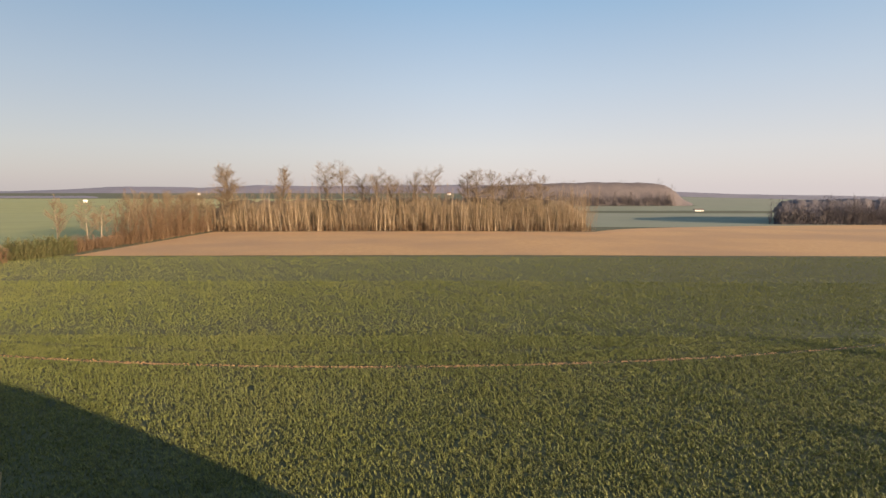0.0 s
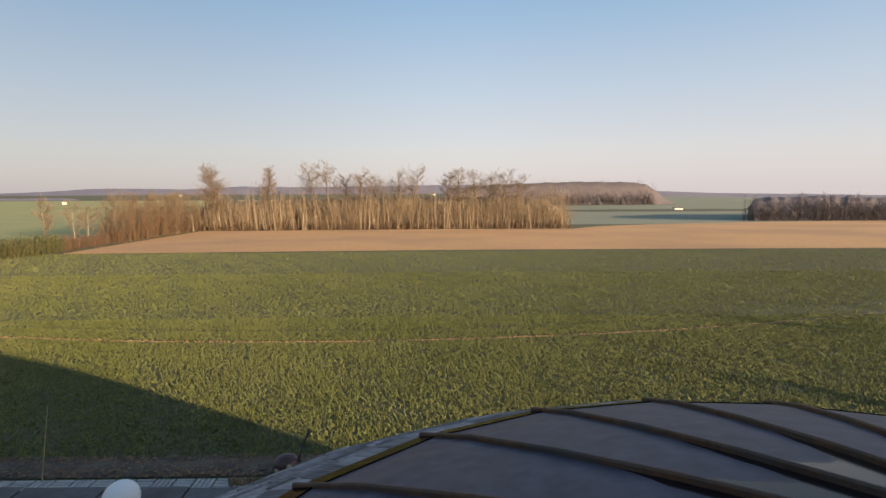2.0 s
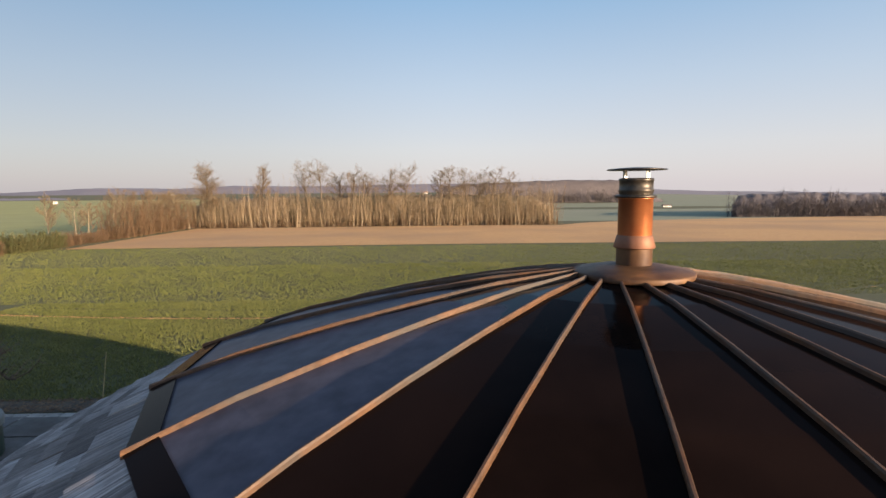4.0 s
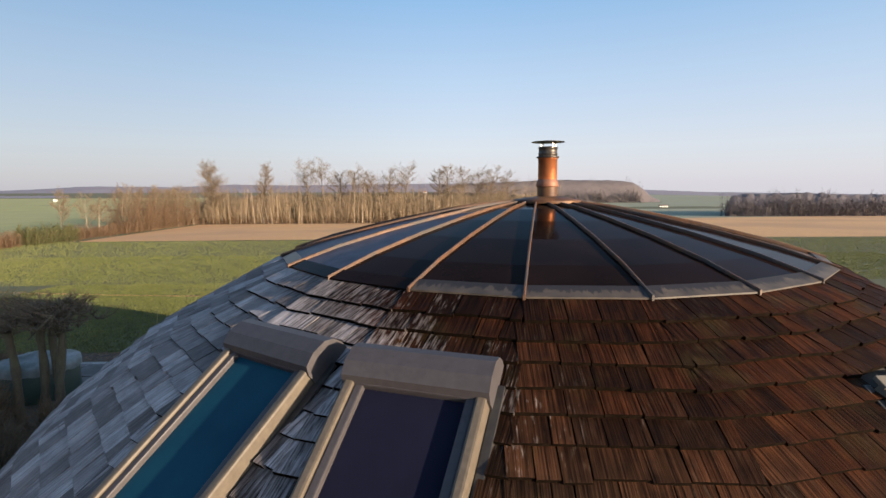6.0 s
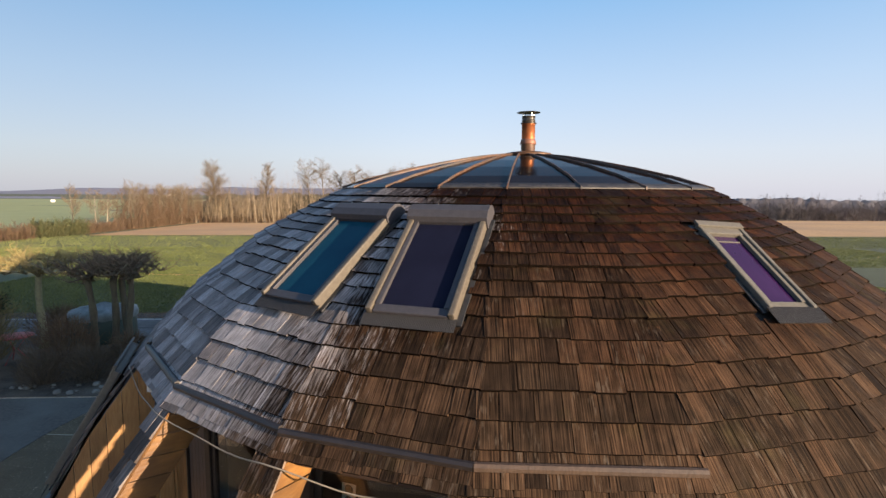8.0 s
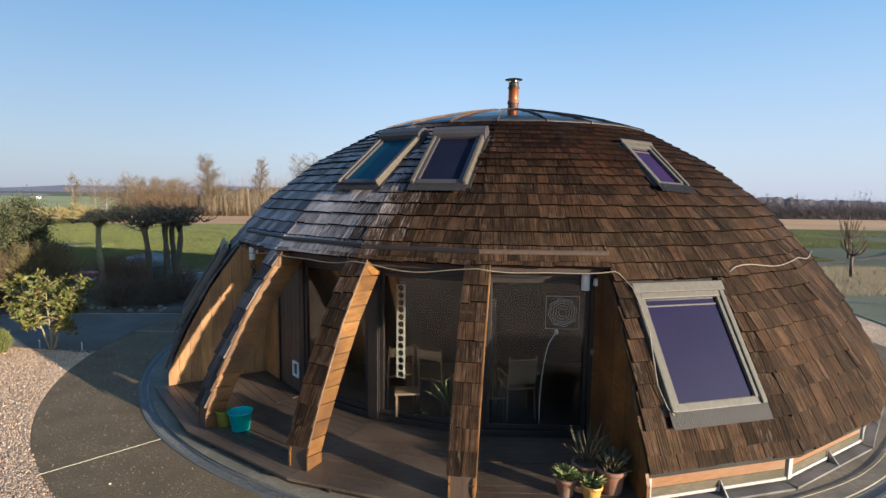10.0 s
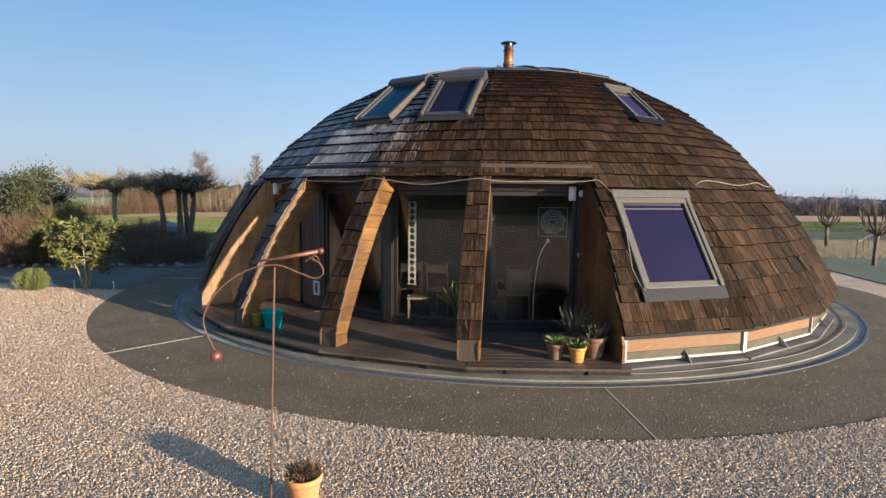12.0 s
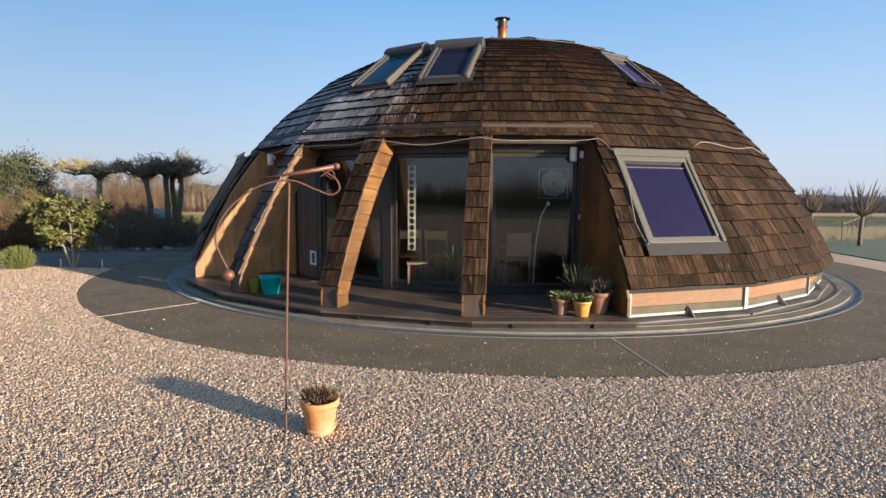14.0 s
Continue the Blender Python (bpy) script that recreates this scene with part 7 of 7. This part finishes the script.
# ---- loose things about the porch ----
M_TERRA = surface("terracotta", (0.44, 0.17, 0.055), (0.56, 0.25, 0.085), 10, 0.8, bump=0.15, stain=(0.48, 0.28, 0.16), stain_scale=6)
M_TERRA_D = surface("old_brown_terracotta", (0.16, 0.075, 0.045), (0.25, 0.12, 0.07), 10, 0.8, bump=0.15, stain=(0.20, 0.14, 0.10), stain_scale=6)
M_TERRA_Y = surface("ochre_glazed_pot", (0.55, 0.26, 0.05), (0.66, 0.36, 0.09), 10, 0.45, bump=0.08, stain=(0.48, 0.20, 0.05), stain_scale=6)
M_TEAL = surface("teal_plastic", (0.0, 0.30, 0.30), (0.01, 0.37, 0.36), 4, 0.4, bump=0)
M_LIME = surface("olive_plastic", (0.20, 0.22, 0.03), (0.26, 0.28, 0.05), 4, 0.45, bump=0)
M_SUCC = ramp_island("succulent_leaves", [(0.085, 0.115, 0.024), (0.15, 0.175, 0.040), (0.23, 0.22, 0.07), (0.07, 0.095, 0.022)], 0.6)
M_DRYLEAF = ramp_island("dark_dry_leaves", [(0.055, 0.048, 0.026), (0.095, 0.082, 0.045), (0.075, 0.060, 0.032), (0.13, 0.115, 0.07)], 0.7)
M_IRON = surface("rusted_iron_rod", (0.085, 0.042, 0.028), (0.16, 0.075, 0.045), 30, 0.7, 0.3, 0.2)
M_CONE = surface("rust_red_copper_cone", (0.13, 0.050, 0.032), (0.20, 0.085, 0.05), 14, 0.5, 0.5, 0.1)


def flower_pot(x, y, z, r, h, mat, label, seed, leaf_mat, leaves, leaf_len, spread=1.0, upright=0.6, broad=0.21):
    t = thing("flower_pot", label, "flower pot", Matrix.Translation((x, y, z)))
    part("pot", lathe([(0.0, 0.0), (r * 0.66, 0.0), (r * 0.72, 0.01), (r * 0.93, h * 0.78), (r * 0.95, h * 0.80), (r * 1.04, h * 0.81), (r * 1.06, h * 0.97), (r * 1.02, h), (r * 0.92, h), (r * 0.88, h * 0.86)], 28), mat, t, smooth=True)
    part("soil", lathe([(0.0, h * 0.88), (r * 0.5, h * 0.885), (r * 0.89, h * 0.865)], 20), M_SOIL, t)
    g = np.random.default_rng(seed)
    a = g.uniform(0, 2 * np.pi, leaves)
    k = g.random(leaves)
    c = np.stack([np.cos(a) * r * 0.75 * k, np.sin(a) * r * 0.75 * k, np.full(leaves, h * 0.88) + g.uniform(0, leaf_len * 0.5, leaves)], 1)
    d = np.stack([np.cos(a) * spread * g.uniform(0.2, 1, leaves), np.sin(a) * spread * g.uniform(0.2, 1, leaves), g.uniform(0.15, 1, leaves) * upright + 0.1], 1)
    leaves_mesh("foliage", c, d, leaf_len, leaf_mat, t, seed=seed, broad=broad)
    return t


hp = flower_pot(-3.05, -9.14, 0.0, 0.122, 0.235, M_TERRA, "terracotta pot with dry brown heather on gravel", 201, M_HEATHER, 420, 0.085, 0.9, 0.8, 0.04)
part("foot_ring", lathe([(0.090, 0.030), (0.103, 0.034), (0.106, 0.042), (0.103, 0.050), (0.092, 0.054)], 28), M_TERRA, hp, smooth=True)
flower_pot(-0.50, -6.30, 0.125, 0.115, 0.20, M_TERRA_D, "brown clay pot with a pale succulent rosette", 202, M_SUCC, 150, 0.10, 1.1, 0.7, 0.10)
flower_pot(-0.27, -6.44, 0.125, 0.105, 0.19, M_TERRA_Y, "ochre pot with a trailing yellow-green succulent", 203, M_SUCC, 130, 0.10, 1.4, 0.4, 0.10)
flower_pot(0.00, -6.26, 0.125, 0.15, 0.27, M_TERRA_D, "large brown clay pot with dark dried plants", 204, M_DRYLEAF, 240, 0.16, 0.8, 1.1, 0.05)
flower_pot(-0.22, -6.10, 0.125, 0.15, 0.25, M_TERRA_D, "dark clay pot with tall spiky dry leaves", 205, M_DRYLEAF, 60, 0.30, 0.6, 1.2, 0.026)
bk = thing("bucket", "teal plastic bucket standing on the deck", "bucket", Matrix.Translation((-4.36, -4.66, 0.127)))
part("body", lathe([(0.0, 0.0), (0.105, 0.0), (0.11, 0.006), (0.152, 0.235), (0.160, 0.237), (0.160, 0.25), (0.148, 0.25), (0.10, 0.012), (0.0, 0.012)], 30), M_TEAL, bk, smooth=True)
part("handle", tube([(0.155 * math.cos(t), 0.06 * math.sin(t), 0.24 - 0.05 * math.sin(t)) for t in [math.pi * i / 12 for i in range(13)]], 0.004, 6), M_STEEL, bk)
pt = thing("plant_tub", "olive plastic tub beside the teal bucket", "tub", Matrix.Translation((-4.62, -4.52, 0.127)))
part("body", lathe([(0.0, 0.0), (0.085, 0.0), (0.11, 0.20), (0.118, 0.205), (0.116, 0.215), (0.103, 0.212), (0.08, 0.01), (0.0, 0.01)], 26), M_LIME, pt, smooth=True)

# wind sculpture: rod, swinging arm, ball, copper cone and loop
ws = thing("wind_sculpture", "rusty iron balancing sculpture on a tall rod", "sculpture", Matrix.Translation((-3.28, -9.12, 0.0)))
part("rod", tube([(0, 0, 0), (0.025, 0, 0.8), (0.06, 0, 1.66)], 0.0075, 7), M_IRON, ws)


def smooth_path(pts, n=6):
    out = []
    P = [Vector(p) for p in pts]
    for i in range(len(P) - 1):
        p0, p1, p2, p3 = P[max(i - 1, 0)], P[i], P[i + 1], P[min(i + 2, len(P) - 1)]
        for k in range(n):
            t = k / n
            out.append(0.5 * (2 * p1 + (p2 - p0) * t + (2 * p0 - 5 * p1 + 4 * p2 - p3) * t * t + (3 * p1 - p0 - 3 * p2 + p3) * t ** 3))
    return out + [P[-1]]


part("arm", tube(smooth_path([(-0.33, -0.02, 1.10), (-0.40, -0.02, 1.28), (-0.37, -0.02, 1.41), (-0.28, -0.01, 1.53), (-0.12, 0, 1.64), (0.07, 0, 1.675), (0.22, 0.01, 1.62), (0.32, 0.01, 1.585), (0.375, 0, 1.62), (0.36, -0.01, 1.68), (0.30, -0.01, 1.725)]), 0.006, 7), M_IRON, ws, smooth=True)
bm = bmesh.new()
bmesh.ops.create_uvsphere(bm, u_segments=20, v_segments=12, radius=0.038)
bmesh.ops.translate(bm, verts=bm.verts, vec=(-0.33, -0.02, 1.07))
part("ball", bm, M_CONE, ws, "rusty counterweight ball", smooth=True)
part("cone", tube([(-0.14, 0.01, 1.685), (0.1, 0.01, 1.72), (0.345, 0.01, 1.765)], [0.004, 0.011, 0.017], 10), M_CONE, ws, "tapering copper cone", smooth=True)
bm = bmesh.new()
bmesh.ops.create_uvsphere(bm, u_segments=14, v_segments=9, radius=0.023)
bmesh.ops.translate(bm, verts=bm.verts, vec=(0.36, 0.01, 1.768))
part("knob", bm, M_CONE, ws, smooth=True)
part("small_loop", tube(smooth_path([(0.27, 0.01, 1.74), (0.30, 0.05, 1.70), (0.345, 0.03, 1.69), (0.33, -0.03, 1.74), (0.26, -0.02, 1.70)]), 0.005, 6), M_IRON, ws, smooth=True)

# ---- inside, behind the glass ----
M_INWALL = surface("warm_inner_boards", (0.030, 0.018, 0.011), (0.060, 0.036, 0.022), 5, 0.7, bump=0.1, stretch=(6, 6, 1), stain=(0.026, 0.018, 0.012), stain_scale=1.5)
M_INFLOOR = surface("brown_floor_tiles", (0.085, 0.060, 0.045), (0.13, 0.095, 0.07), 5, 0.5, bump=0.05)
M_CANE = surface("woven_cane", (0.20, 0.13, 0.07), (0.34, 0.24, 0.14), 60, 0.7, bump=0.5, bump_scale=90)
M_PALEWOOD = surface("pale_beech", (0.13, 0.085, 0.05), (0.19, 0.13, 0.078), 6, 0.55, bump=0.05)
tagged(part("floor", ring_bm(0.02, 5.04, 0.03, 0.12, 0, 360, 66, C), M_INFLOOR), "brown tiled floor inside the house", "floor", kind="structure")
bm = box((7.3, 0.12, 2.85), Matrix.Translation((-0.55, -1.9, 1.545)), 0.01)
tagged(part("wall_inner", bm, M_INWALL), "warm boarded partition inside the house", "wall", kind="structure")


def simple_chair(x, y, rz, seat_m, frame_m, label, arm=False):
    t = thing("chair", label, "chair", Matrix.Translation((x, y, 0.12)) @ pose(0, 0, 0, 0, 0, rz))
    part("seat", box((0.42, 0.42, 0.035), Matrix.Translation((0, 0, 0.45)), 0.012), seat_m, t)
    for sx in (-1, 1):
        part("leg", tube([(sx * 0.20, -0.19, 0), (sx * 0.19, -0.18, 0.44)], 0.016, 8), frame_m, t)
        part("leg", tube([(sx * 0.20, 0.21, 0), (sx * 0.19, 0.19, 0.45), (sx * 0.185, 0.25, 0.92)], 0.016, 8), frame_m, t)
        if arm:
            part("armrest", tube([(sx * 0.23, 0.22, 0.66), (sx * 0.25, 0.0, 0.67), (sx * 0.24, -0.2, 0.62), (sx * 0.21, -0.2, 0.44)], 0.018, 8), frame_m, t)
    bm = box((0.37, 0.02, 0.36 if arm else 0.14), Matrix.Translation((0, 0.235, 0.70 if arm else 0.82)) @ pose(0, 0, 0, -6, 0, 0), 0.008)
    part("backrest", bm, seat_m, t)
    return t


simple_chair(-0.62, -4.25, 185, M_CANE, M_CANE, "woven cane armchair seen through the glass", True)
simple_chair(-1.75, -3.9, 150, M_PALEWOOD, M_PALEWOOD, "pale wooden dining chair behind the glass")
simple_chair(-2.35, -3.7, 200, M_PALEWOOD, M_PALEWOOD, "pale wooden dining chair behind the glass")
tbl = thing("side_table", "low pale wooden table behind the glass", "table", Matrix.Translation((-1.05, -4.45, 0.12)))
part("tabletop", box((0.42, 0.36, 0.03), Matrix.Translation((0, 0, 0.38)), 0.006), M_PALEWOOD, tbl)
for sx in (-1, 1):
    for sy in (-1, 1):
        part("leg", box((0.03, 0.03, 0.36), Matrix.Translation((sx * 0.18, sy * 0.15, 0.18))), M_PALEWOOD, tbl)
wt = thing("wooden_stool", "small wooden stool with pots beneath the window", "stool", Matrix.Translation((-2.18, -4.42, 0.12)))
part("seat", box((0.34, 0.28, 0.03), Matrix.Translation((0, 0, 0.42)), 0.006), M_PALEWOOD, wt)
for sx in (-1, 1):
    for sy in (-1, 1):
        part("leg", box((0.028, 0.028, 0.40), Matrix.Translation((sx * 0.14, sy * 0.11, 0.20))), M_PALEWOOD, wt)
flower_pot(-1.55, -4.62, 0.12, 0.15, 0.14, M_PALEWOOD, "pale bowl of spiky green leaves indoors", 206, M_LEAFGREEN, 40, 0.42, 0.6, 1.3, 0.05)
flower_pot(-1.98, -4.55, 0.12, 0.08, 0.13, M_PLASTIC_W, "white pot with a small plant indoors", 207, M_LEAFGREEN, 20, 0.12)
# strip with round holes
M_STRIP = surface("dull_pale_metal", (0.30, 0.29, 0.25), (0.42, 0.40, 0.35), 9, 0.5, 0.2, 0.05)
hs = thing("hanging_strip", "pale hanging metal strip pierced with round holes", "screen", Matrix.Translation((-2.27, -4.46, 0.74)) @ pose(0, 0, 0, 0, 0, A0 - 0.7 * STEP + 90))
bm = bmesh.new()
nh = 13
cell = 1.29 / nh
for i in range(nh):
    cz = cell * (i + 0.5)
    outer = [(-0.065, cz - cell / 2), (0.065, cz - cell / 2), (0.065, cz + cell / 2), (-0.065, cz + cell / 2)]
    inner = [bm.verts.new((0.042 * math.cos(2 * math.pi * k / 16 + math.pi * 1.25), 0, cz + 0.042 * math.sin(2 * math.pi * k / 16 + math.pi * 1.25))) for k in range(16)]
    oc = [bm.verts.new((x, 0, z)) for x, z in outer]
    for k in range(4):
        seg = [inner[(4 * k + j) % 16] for j in range(5)]
        bm.faces.new([oc[k], oc[(k + 1) % 4]] + seg[::-1])
o = part("strip", bm, M_STRIP, hs)
so = o.modifiers.new("thick", "SOLIDIFY")
so.thickness = 0.004
# pale rosette drawn on the pane
M_DECAL = surface("etched_white_lines", (0.42, 0.42, 0.41), (0.5, 0.5, 0.49), 6, 0.7, bump=0)
rs = thing("window_rosette", "pale ring-patterned rosette fixed to the pane", "sticker", m0 @ Matrix.Translation((0.31, 0.022, 1.76)))
for r in (0.05, 0.085, 0.12, 0.15, 0.175):
    part("ring", tube([(r * math.cos(2 * math.pi * i / 36) * (1 + 0.06 * math.sin(8 * 2 * math.pi * i / 36)), 0, r * math.sin(2 * math.pi * i / 36) * (1 + 0.06 * math.sin(8 * 2 * math.pi * i / 36))) for i in range(37)], 0.0045, 5), M_DECAL, rs)
for sx in (-1, 1):
    part("border", box((0.006, 0.004, 0.42), Matrix.Translation((sx * 0.21, 0, 0))), M_DECAL, rs)
    part("border", box((0.42, 0.004, 0.006), Matrix.Translation((0, 0, sx * 0.21))), M_DECAL, rs)
pl = thing("leaning_board", "dark narrow board leaning inside the glass", "board")
part("plank", box((0.07, 0.025, 1.75), Matrix.Translation((-1.02, -4.62, 1.0)) @ pose(0, 0, 0, 3, -3, 12), 0.005), M_DARKWOOD, pl)
al = thing("arc_lamp", "slim curved white floor lamp indoors", "lamp", Matrix.Translation((-0.42, -4.75, 0.12)))
part("base", lathe([(0.0, 0.0), (0.11, 0.0), (0.11, 0.02), (0.02, 0.03)], 20), M_STEEL, al, smooth=True)
part("stem", tube(smooth_path([(0, 0, 0.02), (0.01, 0, 0.6), (0.07, -0.02, 1.1), (0.17, -0.05, 1.33)]), 0.007, 6), M_PLASTIC_W, al, smooth=True)
part("head", lathe([(0.0, 0.03), (0.025, 0.02), (0.03, -0.03), (0.0, -0.035)], 14, Matrix.Translation((0.18, -0.05, 1.35))), M_PLASTIC_W, al, smooth=True)
